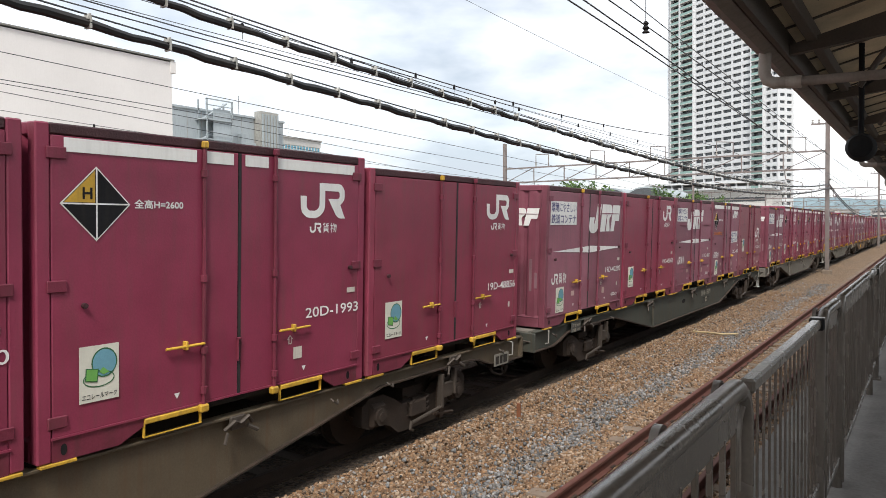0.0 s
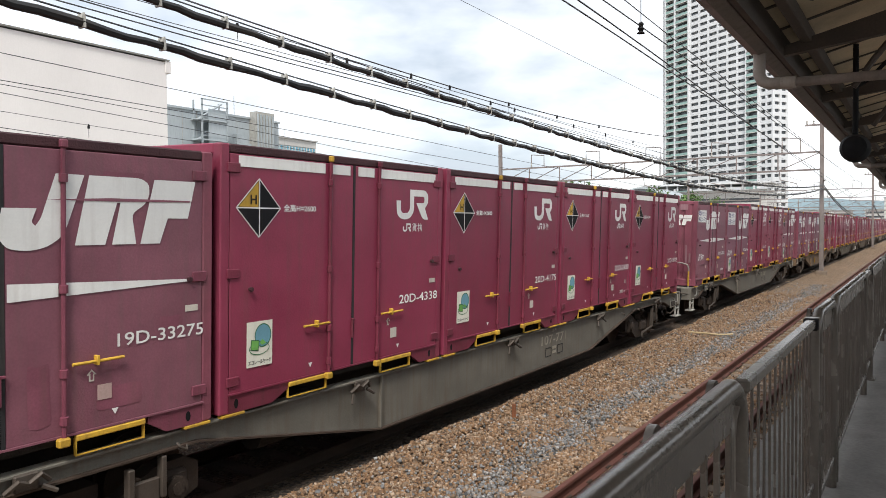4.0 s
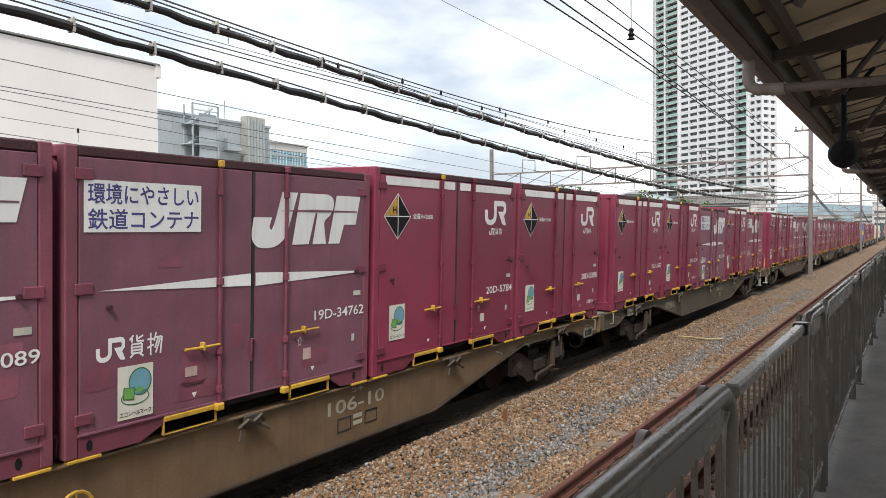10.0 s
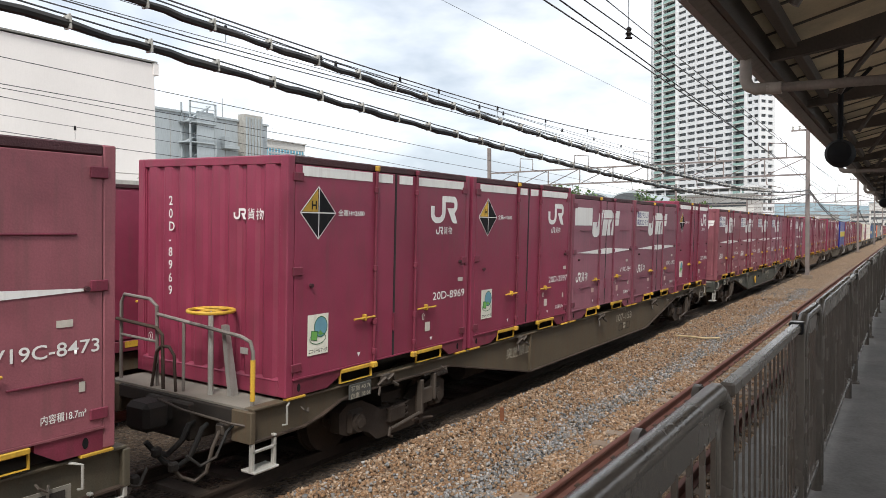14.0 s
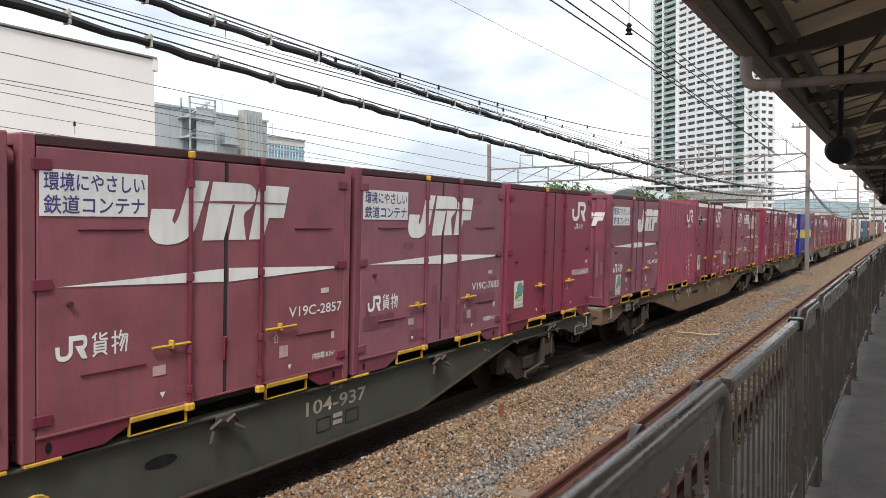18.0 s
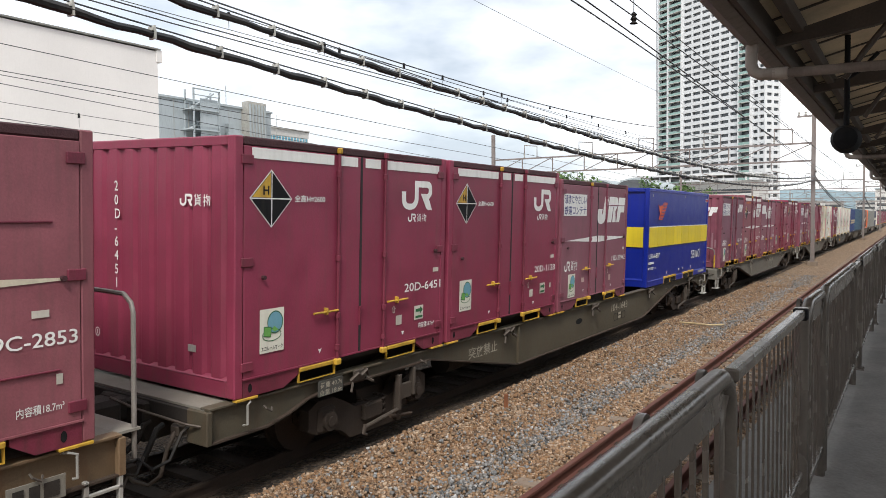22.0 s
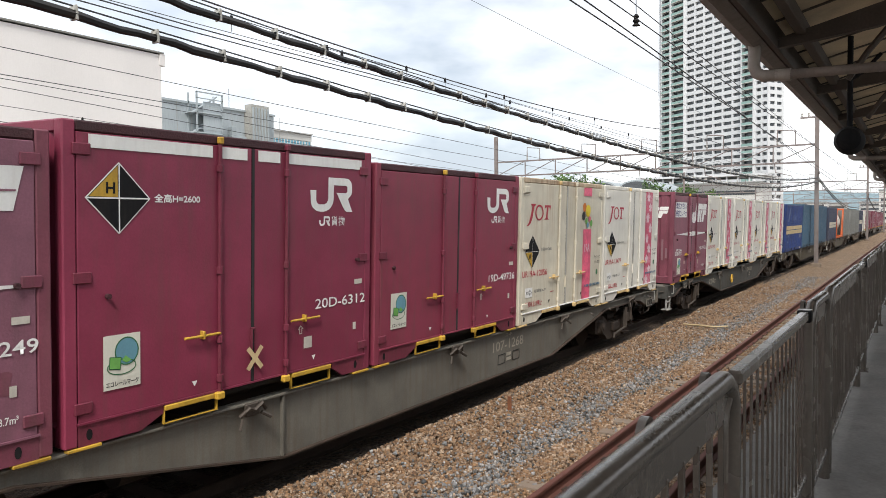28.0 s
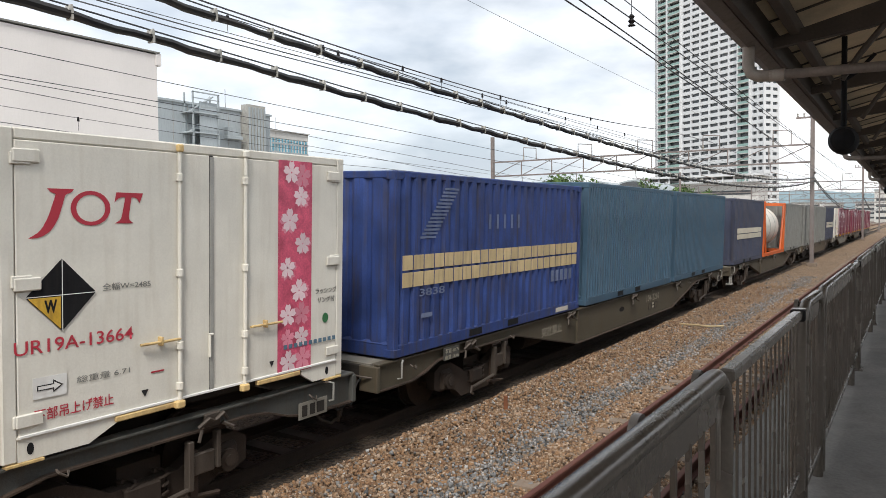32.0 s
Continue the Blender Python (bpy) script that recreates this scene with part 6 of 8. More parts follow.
    if kind in ("F", "H", "S", "C"):
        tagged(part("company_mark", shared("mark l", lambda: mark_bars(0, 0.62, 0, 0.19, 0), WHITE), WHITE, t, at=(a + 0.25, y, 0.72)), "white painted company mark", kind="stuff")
    if eco:
        eco_label(t, 0.46 if extra == "low" else 0.32 if kind in ("J", "R") else 0.44, 0.80 if extra == "low" else 0.40 if kind in ("J", "R") else 0.22, L)
    if kind == "G":
        part("serial_number", fit_text("\n".join(serial[:3]), 0, 0.08, 0, 0.36, 0), WHITE, t, at=(a + 2.70, y - 0.028, 0.50))
        part("note_plate", M().plate(0, 0.13, 0, 0.065, 0), PAPER, t, at=(a + 3.12, y - 0.028, 0.86))
        part("serial_number", fit_text("\n".join(serial[4:]), 0, 0.08, 0, 0.60, 0), WHITE, t, at=(a + 2.90, y - 0.028, 0.30))
    else:
        zt = 0.80 if extra != "low" else 0.84
        wd = 0.84 * len(serial) / 9 if serial.startswith("V") else 0.84
        part("serial_number", fit_text(serial, 0, wd, 0, 0.108, 0, 0.004), WHITE, t, "white stencilled serial number", at=(a + (3.57 if serial.startswith("V") else 3.61) - wd, y - 0.002, zt))
    if serial.startswith("V") or rng.random() < 0.25:
        part("volume_text", shared("vol", lambda: fit_text("内容積18.7m³", 0, 0.36, 0, 0.075, 0), WHITE), WHITE, t, at=(a + 3.10, y - 0.002, 0.30))
    if serial.startswith("V"):
        for u0, u1, z in ((0.43, 1.02, 1.72), (2.80, 3.38, 1.72), (0.45, 1.02, 0.585), (2.85, 3.45, 0.60)):
            part("vent_slot", shared("vent", lambda: M().box(0, 0.58, -0.012, 0.004, 0, 0.016, 0.004), trim), trim, t, at=(a + u0, y, z))
    if serial == "20D-6312":
        part("chalk_cross", M().flat([(-0.11, -0.09), (-0.07, -0.12), (0.11, 0.09), (0.07, 0.12)], 0).flat([(-0.11, 0.09), (0.07, -0.12), (0.11, -0.09), (-0.07, 0.12)], -0.001), TAN, t, "tan painted cross", at=(a + 1.89, y - 0.03, 0.42))
    if serial in ("20D-6451", "20D-1128"):
        ar = part("arrow_label", M().plate(0, 0.20, 0, 0.18, 0), PAPER, t, "white and green arrow label", at=(a + 3.0, y - 0.001, 0.42))
        part("green_arrow", M().flat([(0.02, 0.10), (0.12, 0.10), (0.12, 0.07), (0.19, 0.12), (0.12, 0.17), (0.12, 0.14), (0.02, 0.14)], 0).plate(0.02, 0.18, 0.02, 0.05, 0, 0.001), DARKGREEN_INK, ar, at=(0, -0.006, 0))
    # end wall writing, on the containers whose end wall is in the open
    if first:
        ex = -L / 2 + 0.006
        if kind in ("F", "H", "S", "C"):
            part("end_logo", shared("end mark", lambda: fit_mark(F_MARK, 0.0, 0.92, 0, 0.32, 0).turn(Matrix.Rotation(radians(-90), 4, "Z")), WHITE), WHITE, t, at=(ex, -0.17, 1.72))
            part("logo_line", shared("end line", lambda: f_line(0.92, 0.32).turn(Matrix.Rotation(radians(-90), 4, "Z")), skin), skin, t, at=(ex - 0.004, -0.17, 1.72))
        if kind == "J":
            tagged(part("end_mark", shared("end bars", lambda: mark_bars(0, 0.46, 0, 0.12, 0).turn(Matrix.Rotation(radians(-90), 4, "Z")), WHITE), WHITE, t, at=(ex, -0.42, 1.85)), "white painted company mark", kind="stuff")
        part("end_number", fit_text("\n".join(serial), 0, 0.10, 0, 1.15, 0, end=True), WHITE, t, at=(ex, 0.66, 0.95))
        for yy in (0.98,):
            part("round_mark", shared("rmark", lambda: M().ring_y(0, 0, 0, 0.042, 0.050, 0.009, 0.009).plate(-0.006, 0.006, -0.024, 0.024, 0, 0.001).turn(Matrix.Rotation(radians(-90), 4, "Z")), WHITE), WHITE, t, at=(ex, yy, 0.43))
        part("end_plate", shared("endplate", lambda: M().plate(0, 0.12, 0, 0.07, 0).turn(Matrix.Rotation(radians(-90), 4, "Z")), GALV), GALV, t, at=(ex, -0.55, 0.40))
        if skin in (PLUM, PURPLE):
            m = shared("primer", lambda: M().plate(0, 0.16, 0, 0.14, 0, 0.001).plate(0.32, 0.46, 0.02, 0.16, 0, 0.001).plate(0.64, 0.86, 0.02, 0.20, 0, 0.001).turn(Matrix.Rotation(radians(-90), 4, "Z")), PRIMER)
            if serial == "V19C-7606":
                part("primer_patch", m, PRIMER, t, "pale grey primer patches", at=(ex + 0.002, -0.1, 2.16))
            part("primer_streak", shared("primer2", lambda: M().plate(0, 0.05, 0, 0.55, 0, 0.001).plate(0.10, 0.15, 0.05, 0.32, 0, 0.001).turn(Matrix.Rotation(radians(-90), 4, "Z")), PRIMER), PRIMER, t, at=(ex + 0.002, -0.92, 0.62))
    return t, x, h


def flower(r, y=0.0):
    m = M()
    for k in range(5):
        a = 2 * math.pi * k / 5 + math.pi / 2
        pts = [(0.12 * r * math.cos(a - 0.9), 0.12 * r * math.sin(a - 0.9)), (0.72 * r * math.cos(a - 0.52), 0.72 * r * math.sin(a - 0.52)), (r * math.cos(a - 0.22), r * math.sin(a - 0.22)), (0.86 * r * math.cos(a), 0.86 * r * math.sin(a)), (r * math.cos(a + 0.22), r * math.sin(a + 0.22)), (0.72 * r * math.cos(a + 0.52), 0.72 * r * math.sin(a + 0.52)), (0.12 * r * math.cos(a + 0.9), 0.12 * r * math.sin(a + 0.9))]
        m.flat(pts, y)
    return m


def white_container(serial, x, old=False):
    L, h = CL, 2.43
    skin = IVORY_OLD if old else IVORY
    t = thing("freight_container", "yellowed ivory freight container with red logo and fruit picture" if old else "ivory white freight container with red logo and pink blossom band", "freight container", group="containers on the train")
    a, y = -L / 2, -CW - 0.003
    part("body", shared(("body", h, False), lambda: body_mesh(L, CW, h, 8), skin), skin, t)
    frame_parts(t, L, CW, h, skin, IVORY_RUST if old else skin)
    door_side(t, L, h, skin, skin, rods=(1.50, 2.25), seam=1.86, rod_mat=skin, handle_mat=BUFF, near=True, pocket_frame=False)
    for u in (0.12, L - 0.16):
        for z in (0.30, 1.30, h - 0.20):
            part("hinge_strap", shared("strap", lambda: M().box(-0.03, 0.17, -0.02, 0.0, -0.05, 0.05, 0.01), skin), skin, t, at=(a + u - (0 if u < 1 else 0.10), y, z))
    part("logo", shared("red mark", lambda: fit_mark([RED_MARK[0]], 0, 0.355, 0, 0.37, 0, fit_mark([RED_MARK[1]], 0.69, 0.95, 0.105, 0.355, 0)).ring_y(0.49, 0, 0.225, 0.165, 0.135, 0.045, 0.03), RED_INK), RED_INK, t, "red painted logo", at=(a + 0.20, y, 1.63))
    diamond(t, 0.45, 1.20, L, "W", True, y=y - 0.003)
    part("width_text", shared("w2485", lambda: fit_text("全幅W=2485", 0, 0.44, 0, 0.060, 0, 0.004), GREYBOX), GREYBOX, t, at=(a + 0.78, y - 0.001, 1.20))
    part("serial_number", fit_text(serial, 0, 0.96, 0, 0.105, 0, 0.003), RED_INK, t, "red stencilled serial number", at=(a + 0.09, y - 0.001, 0.78))
    part("arrow_plate", shared("arrowpl", lambda: M().plate(0, 0.26, 0, 0.16, 0), WHITE), WHITE, t, at=(a + 0.22, y, 0.44))
    part("arrow_outline", shared("arrowout", lambda: M().flat([(0.03, 0.06), (0.15, 0.06), (0.15, 0.03), (0.23, 0.08), (0.15, 0.13), (0.15, 0.10), (0.03, 0.10)], 0), SEAL), SEAL, t, at=(a + 0.22, y - 0.006, 0.44))
    part("arrow_fill", shared("arrowfill", lambda: M().flat([(0.038, 0.068), (0.158, 0.068), (0.158, 0.048), (0.21, 0.08), (0.158, 0.112), (0.158, 0.092), (0.038, 0.092)], 0), WHITE), WHITE, t, at=(a + 0.22, y - 0.009, 0.44))
    part("lift_notice", shared("kinshi", lambda: fit_text("下部吊上げ禁止", 0, 0.64, 0, 0.095, 0, 0.006), RED_INK), RED_INK, t, at=(a + 0.23, y - 0.001, 0.27))
    part("weight_text", shared("gross", lambda: fit_text("総重量 6.71", 0, 0.46, 0, 0.055, 0, 0.002), GREYBOX), GREYBOX, t, at=(a + 0.56, y - 0.001, 0.50))
    part("red_rule", shared("rule", lambda: M().plate(0, 0.13, 0, 0.014, 0, 0.001), RED_INK), RED_INK, t, at=(a + 1.22, y, 0.46))
    for u in (1.16, 2.62):
        part("weight_mark", shared("tri black", lambda: M().flat([(-0.035, 0.06), (0.035, 0.06), (0, 0)], 0), SEAL), SEAL, t, at=(a + u, y - 0.001, 0.27))
    part("bottom_rib", shared(("low rib", L), lambda: M().box(a + 0.12, -a - 0.12, -0.014, 0.0, 0.172, 0.196, 0.004), WHITE), WHITE, t, at=(0, y, 0))
    if not old:
        p = part("blossom_band", shared("band", lambda: M().plate(0, 0.49, 0, 2.20, 0), PINK), PINK, t, "pink band with pale blossoms", at=(a + 2.70, y, 0.16))
        for k in range(9):
            part("pale_blossom", shared(("pale flower", k % 2), lambda: flower((0.13, 0.10)[k % 2]), ROSE), ROSE, p, at=((0.36, 0.14, 0.34, 0.36, 0.14, 0.38, 0.14, 0.36, 0.34)[k], -0.005, 0.13 + k * 0.24))
        for k in range(9):
            part("blossom", shared(("flower", k % 3), lambda: flower((0.128, 0.112, 0.12)[k % 3]), PETAL), PETAL, p, at=((0.15, 0.34, 0.14, 0.30, 0.13, 0.35, 0.16, 0.32, 0.18)[k], -0.007, 0.12 + k * 0.245))
    else:
        part("pink_panel", M().plate(0, 0.40, 0, 1.36, 0), PINK, t, at=(a + 2.66, y, 0.18))
        part("pink_panel", M().plate(0, 0.40, 0, 0.16, 0), PINK, t, at=(a + 2.66, y, 2.18))
        part("type_text", fit_text("19A", 0.06, 0.34, 0, 0.16, 0, 0.004), PETAL, t, at=(a + 2.66, y - 0.006, 1.10))
        for k, (u, z, r, c) in enumerate(((2.70, 1.96, 0.09, ORANGE_INK), (2.66, 1.80, 0.085, SEAL), (2.88, 1.90, 0.12, BAND_YELLOW), (2.80, 1.70, 0.06, GREEN_INK), (2.96, 1.74, 0.055, PINK), (3.04, 1.66, 0.065, GREEN_INK), (2.86, 1.62, 0.055, SKY_INK))):
            part("fruit_picture", M().disc_y(0, 0, 0, r, r), c, t, at=(a + u, y - 0.003 - 0.001 * k, z))
    part("ring_notice", shared("lash1", lambda: fit_text("ラッシング", 0, 0.34, 0, 0.065, 0, 0.006), SEAL), SEAL, t, at=(a + 3.26, y - 0.001, 0.95))
    part("ring_notice", shared("lash2", lambda: fit_text("リング付", 0, 0.27, 0, 0.065, 0, 0.006), SEAL), SEAL, t, at=(a + 3.30, y - 0.001, 0.85))
    part("green_dot", shared("gdot", lambda: M().disc_y(0, 0, 0, 0.048, 0.055), DARKGREEN_INK), DARKGREEN_INK, t, at=(a + 3.42, y - 0.001, 0.68))
    part("owner_bars", shared("ownbars", lambda: [m for m in [M()] if [m.plate(0.075 * k, 0.075 * k + 0.05, 0, 0.045, 0, 0.001) for k in range(11)]][0], SLATE_INK), SLATE_INK, t, at=(a + 2.78, y - 0.007, 0.42))
    part("grey_seal", shared("greyseal", lambda: M().box(-0.02, 0.02, -0.01, 0.0, 0.2, h - 0.1), GALV), GALV, t, at=(a + 1.86, y + 0.002, 0))
    return t, x, h


def blue_van(x):
    """The long glossy blue box with the yellow waist panels."""
    L, h = 6.10, 2.43
    t = thing("freight_container", "glossy royal blue freight container with bright yellow waist band", "freight container", group="containers on the train")
    a, y = -L / 2, -CW - 0.003
    part("body", M().box(a + 0.05, -a - 0.05, -CW + 0.02, CW - 0.02, 0.14, h - 0.03, 0.01), NAVY, t)
    frame_parts(t, L, CW, h, NAVY, NAVY)
    n = 8
    for k in range(n):
        u0, u1 = a + 0.06 + k * (L - 0.12) / n, a + 0.06 + (k + 1) * (L - 0.12) / n
        part("yellow_panel", shared(("yp", n), lambda: M().box(0.002, (L - 0.12) / n - 0.002, -0.012, 0.004, 0, 0.49, 0.004), BAND_YELLOW), BAND_YELLOW, t, "bright yellow side panel", at=(u0, -CW + 0.012, 0.98))
    part("end_band", M().box(a + 0.028, a + 0.052, -CW + 0.06, CW - 0.06, 0.98, 1.47), BAND_YELLOW, t)
    part("side_sill", M().box(a + 0.11, -a - 0.11, y + 0.004, y + 0.05, 0.0, 0.15, 0.008), NAVY, t)
    for u0 in (1.47, 2.05, 3.36, 3.93):
        f = part("fork_pocket", shared("vanfork", lambda: M().box(0, 0.55, -0.012, 0.03, 0.125, 0.175, 0.006).box(0, 0.02, 0, 0.03, 0.0, 0.125).box(0.53, 0.55, 0, 0.03, 0.0, 0.125), YELLOW), YELLOW, t, at=(a + u0, y - 0.004, 0.0))
        part("pocket_hole", shared("vanhole", lambda: M().box(0.02, 0.53, 0.0, 0.006, 0.0, 0.125), BLACK), BLACK, f)
    # running animal sign: an orange shape with trailing bars
    m = M()
    m.flat([(0.0, 0.37), (0.04, 0.395), (0.075, 0.36), (0.13, 0.33), (0.21, 0.365), (0.38, 0.365), (0.48, 0.46), (0.42, 0.34), (0.33, 0.24), (0.25, 0.12), (0.14, 0.03), (0.06, 0.0), (0.11, 0.08), (0.17, 0.19), (0.12, 0.20), (0.09, 0.27), (0.05, 0.34)], 0)
    for k in range(12):
        z = 0.005 + 0.038 * k
        x0 = 0.08 + 0.40 * z / 0.46
        m.flat([(x0, z), (0.42 + 0.44 * z / 0.46, z), (0.44 + 0.44 * z / 0.46, z + 0.022), (x0 + 0.02, z + 0.022)], -0.001)
    tagged(part("painted_sign", m, paint("orange sign ink", (0.62, 0.10, 0.03), bump=0.0), t, "orange running shape with trailing bars", at=(a + 0.78, y + 0.008, 1.65)), "orange running shape with trailing bars", kind="stuff")
    m = M()
    for k in range(5):
        x0 = 0.21 * k
        if k == 0:
            m.flat([(x0 + 0.15, 0.20), (x0 + 0.15, 0.23), (x0 + 0.03, 0.23), (x0, 0.19), (x0, 0.13), (x0 + 0.11, 0.10), (x0 + 0.11, 0.04), (x0, 0.04), (x0, 0), (x0 + 0.13, 0), (x0 + 0.16, 0.04), (x0 + 0.16, 0.12), (x0 + 0.04, 0.15), (x0 + 0.05, 0.20)], 0)
        elif k == 1:
            for z in (0, 0.095, 0.19):
                m.plate(x0, x0 + 0.13, z, z + 0.035, 0, 0.001)
            m.plate(x0, x0 + 0.035, 0.0, 0.22, -0.001, 0.001)
        elif k == 2:
            m.plate(x0 + 0.0, x0 + 0.036, 0, 0.225, 0, 0.001)
        elif k == 3:
            x0 -= 0.11
            m.flat([(x0, 0), (x0 + 0.035, 0), (x0 + 0.035, 0.15), (x0 + 0.13, 0), (x0 + 0.17, 0), (x0 + 0.17, 0.225), (x0 + 0.135, 0.225), (x0 + 0.135, 0.07), (x0 + 0.035, 0.225), (x0, 0.225)], 0)
        else:
            m.ring_y(x0 + 0.02, 0, 0.113, 0.115, 0.12, 0.034, 0.034)
    st = []
    for k in range(10):
        rr, an = (0.085 if k % 2 == 0 else 0.036), math.pi / 2 + k * math.pi / 5
        st.append((0.955 + rr * math.cos(an), 0.185 + rr * math.sin(an)))
    part("star", M().flat(st, 0), WHITE, t, at=(a + 4.22, y + 0.002, 0.52))
    part("star_core", M().flat([(0.955 + (p[0] - 0.955) * 0.55, 0.185 + (p[1] - 0.185) * 0.55) for p in st], 0), NAVY, t, at=(a + 4.22, y - 0.001, 0.52))
    part("red_plate_rim", M().plate(0, 0.35, 0, 0.09, 0), WHITE, t, at=(-a - 0.38, y + 0.010, 2.17))
    part("red_plate", M().plate(0.02, 0.33, 0.016, 0.074, 0), RED_INK, t, "small red plate with white rim", at=(-a - 0.38, y + 0.005, 2.17))
    part("white_line", M().plate(a + 0.06, -a - 0.06, 0, 0.018, 0), WHITE, t, at=(0, y + 0.006, 1.472))
    part("owner_mark", m, WHITE, t, "white owner mark", at=(a + 4.22, y + 0.008, 0.52))
    part("serial_number", fit_text("U31A-897", 0, 0.92, 0, 0.12, 0), WHITE, t, at=(a + 0.12, y + 0.006, 0.70))
    part("load_text", fit_text("積載重量 11.5t", 0, 0.62, 0, 0.07, 0), WHITE, t, at=(a + 0.10, y + 0.006, 0.42))
    for k in range(6):
        part("small_bar", shared("van bar", lambda: M().plate(0, 0.055, 0, 0.055, 0), WHITE), WHITE, t, at=(a + 0.12 + 0.075 * k, y + 0.006, 0.56))
    for u in (1.76, 4.22):
        tr = part("weight_mark", shared("van tri", lambda: M().flat([(-0.055, 0.09), (0.055, 0.09), (0, 0)], 0), WHITE), WHITE, t, at=(a + u, y + 0.012, 0.22))
        part("mark_fill", shared("van tri in", lambda: M().flat([(-0.038, 0.078), (0.038, 0.078), (0, 0.018)], -0.002), RED_INK), RED_INK, tr)
    part("label_plate", M().plate(0, 0.70, 0, 0.07, 0), GALV, t, at=(a + 5.06, y, 0.05))
    for u, z in ((0.30, 2.25), (3.3, 2.28), (6.0, 2.30), (3.3, 0.30), (2.9, 0.28), (5.8, 0.32)):
        part("ring_bolt", shared("rbolt", lambda: M().box(-0.03, 0.03, -0.01, 0.0, -0.03, 0.03, 0.006), GALV), GALV, t, at=(a + u, y + 0.008, z))
    return t, x, h


def ribbed_box(x, L, h, mat, label, ribs, band=None, sign=False):
    t = thing("freight_container", label, "freight container", group="containers on the train")
    a, y = -L / 2, -CW - 0.003
    part("body", body_mesh(L, CW, h, 7, ribs, 0.042), mat, t)
    frame_parts(t, L, CW, h, mat, mat)
    part("side_sill", M().box(a + 0.11, -a - 0.11, -CW + 0.002, -CW + 0.06, 0.0, 0.16, 0.01), mat, t)
    for u in (L * 0.34, L * 0.54):
        part("fork_pocket", shared("ribfork", lambda: M().box(-0.18, 0.18, -0.004, 0.01, 0.03, 0.13), BLACK), BLACK, t, at=(a + u, -CW, 0))
    if band is IVORY_OLD:
        for row in range(2):
            part("band_piece", shared(("band wide", L), lambda: M().box(a + 0.5, -a - 0.5, -0.006, 0.0, 0, 0.19, 0.002), band), band, t, at=(0, -CW, 0.92 + row * 0.22))
    elif band:
        n = ribs - 1
        for row in range(2):
            for k in range(n):
                x0 = a + 0.16 + k * (L - 0.32) / n
                part("band_piece", shared(("bandp", L, ribs), lambda: M().box(0.01, (L - 0.32) / n - 0.015, -0.006, 0.0, 0, 0.19, 0.002), band), band, t, at=(x0, -CW + 0.006, 0.88 + row * 0.22))
    if sign:
        m = M()
        for k in range(14):
            m.plate(0.05 + 0.045 * k, 0.42 + 0.045 * k, 0.05 * k, 0.05 * k + 0.028, 0, 0.001)
        tagged(part("faded_sign", m, FADED, t, at=(a + 0.5, -CW - 0.002, 1.50)), "faded slanted company sign", kind="stuff")
        m = M()
        for k in range(5):
            m.plate(0.24 * k, 0.24 * k + 0.06, 0, 0.22, 0, 0.001)
        tagged(part("faded_sign", m, FADED, t, at=(a + 2.4, -CW - 0.002, 1.60)), "worn-off company sign", kind="stuff")
        m = M()
        for k in range(5):
            m.plate(0.2 * k, 0.2 * k + 0.13, 0, 0.20, 0, 0.001)
        tagged(part("faded_sign", m, FADED, t, at=(a + L - 1.35, -CW - 0.004, 0.62)), "faded company name", kind="stuff")
        part("serial_number", fit_text("3838", 0, 0.62, 0, 0.10, 0), FADED, t, at=(a + 0.55, -CW - 0.004, 0.74))
        part("label_bars", M().plate(0, 0.26, 0, 0.06, 0), FADED, t, at=(a + 0.6, -CW - 0.004, 0.45))
        part("label_plate", M().plate(0, 0.55, 0, 0.08, 0), PAPER, t, at=(a + L - 1.1, -CW - 0.004, 0.04))
    for sx in (-1, 1):
        for sz in (0.0, h - 0.12):
            part("corner_casting", shared("casting", lambda: M().box(-0.085, 0.085, -0.08, 0.08, 0, 0.12, 0.015), mat), mat, t, at=(sx * (L / 2 - 0.08), -CW + 0.075, sz))
    return t, x, h


def tank_box(x):
    L, h = 6.06, 2.43
    t = thing("tank_container", "white tank container in an orange steel frame", "tank container", group="containers on the train")
    tank = [(-2.75, 0, 1.25), (-2.68, 0, 1.25), (-2.5, 0, 1.25), (2.5, 0, 1.25), (2.68, 0, 1.25), (2.75, 0, 1.25)]
    part("tank", M().tube(tank, [0.2, 0.75, 1.0, 1.0, 0.75, 0.2], 32), IVORY, t, smooth=True)
    for sx in (-1, 1):
        f = M()
        for sy in (-1, 1):
            f.box(sx * 2.96 - 0.07, sx * 2.96 + 0.07, sy * 1.15 - 0.07, sy * 1.15 + 0.07, 0, h, 0.01)
        f.box(sx * 2.96 - 0.06, sx * 2.96 + 0.06, -1.08, 1.08, 0, 0.14).box(sx * 2.96 - 0.06, sx * 2.96 + 0.06, -1.08, 1.08, h - 0.14, h)
        part("end_frame", f, ORANGE, t)
        for sy in (-1, 1):
            part("diagonal_brace", M().tube([(sx * 2.9, sy * 1.15, h - 0.1), (sx * 2.1, sy * 1.15, 0.12)], 0.05, 6), ORANGE, t)
    for sy in (-1, 1):
        part("bottom_rail", M().box(-2.9, 2.9, sy * 1.15 - 0.06, sy * 1.15 + 0.06, 0.0, 0.14), ORANGE, t)
    part("walkway", M().box(-2.6, 2.6, -0.3, 0.3, 2.28, 2.32), GALV, t)
    for k in range(3):
        part("tank_band", M().tube([(-1.4 + 1.4 * k - 0.04, 0, 1.25), (-1.4 + 1.4 * k + 0.04, 0, 1.25)], 1.015, 32), GALV, t)
    return t, x, h


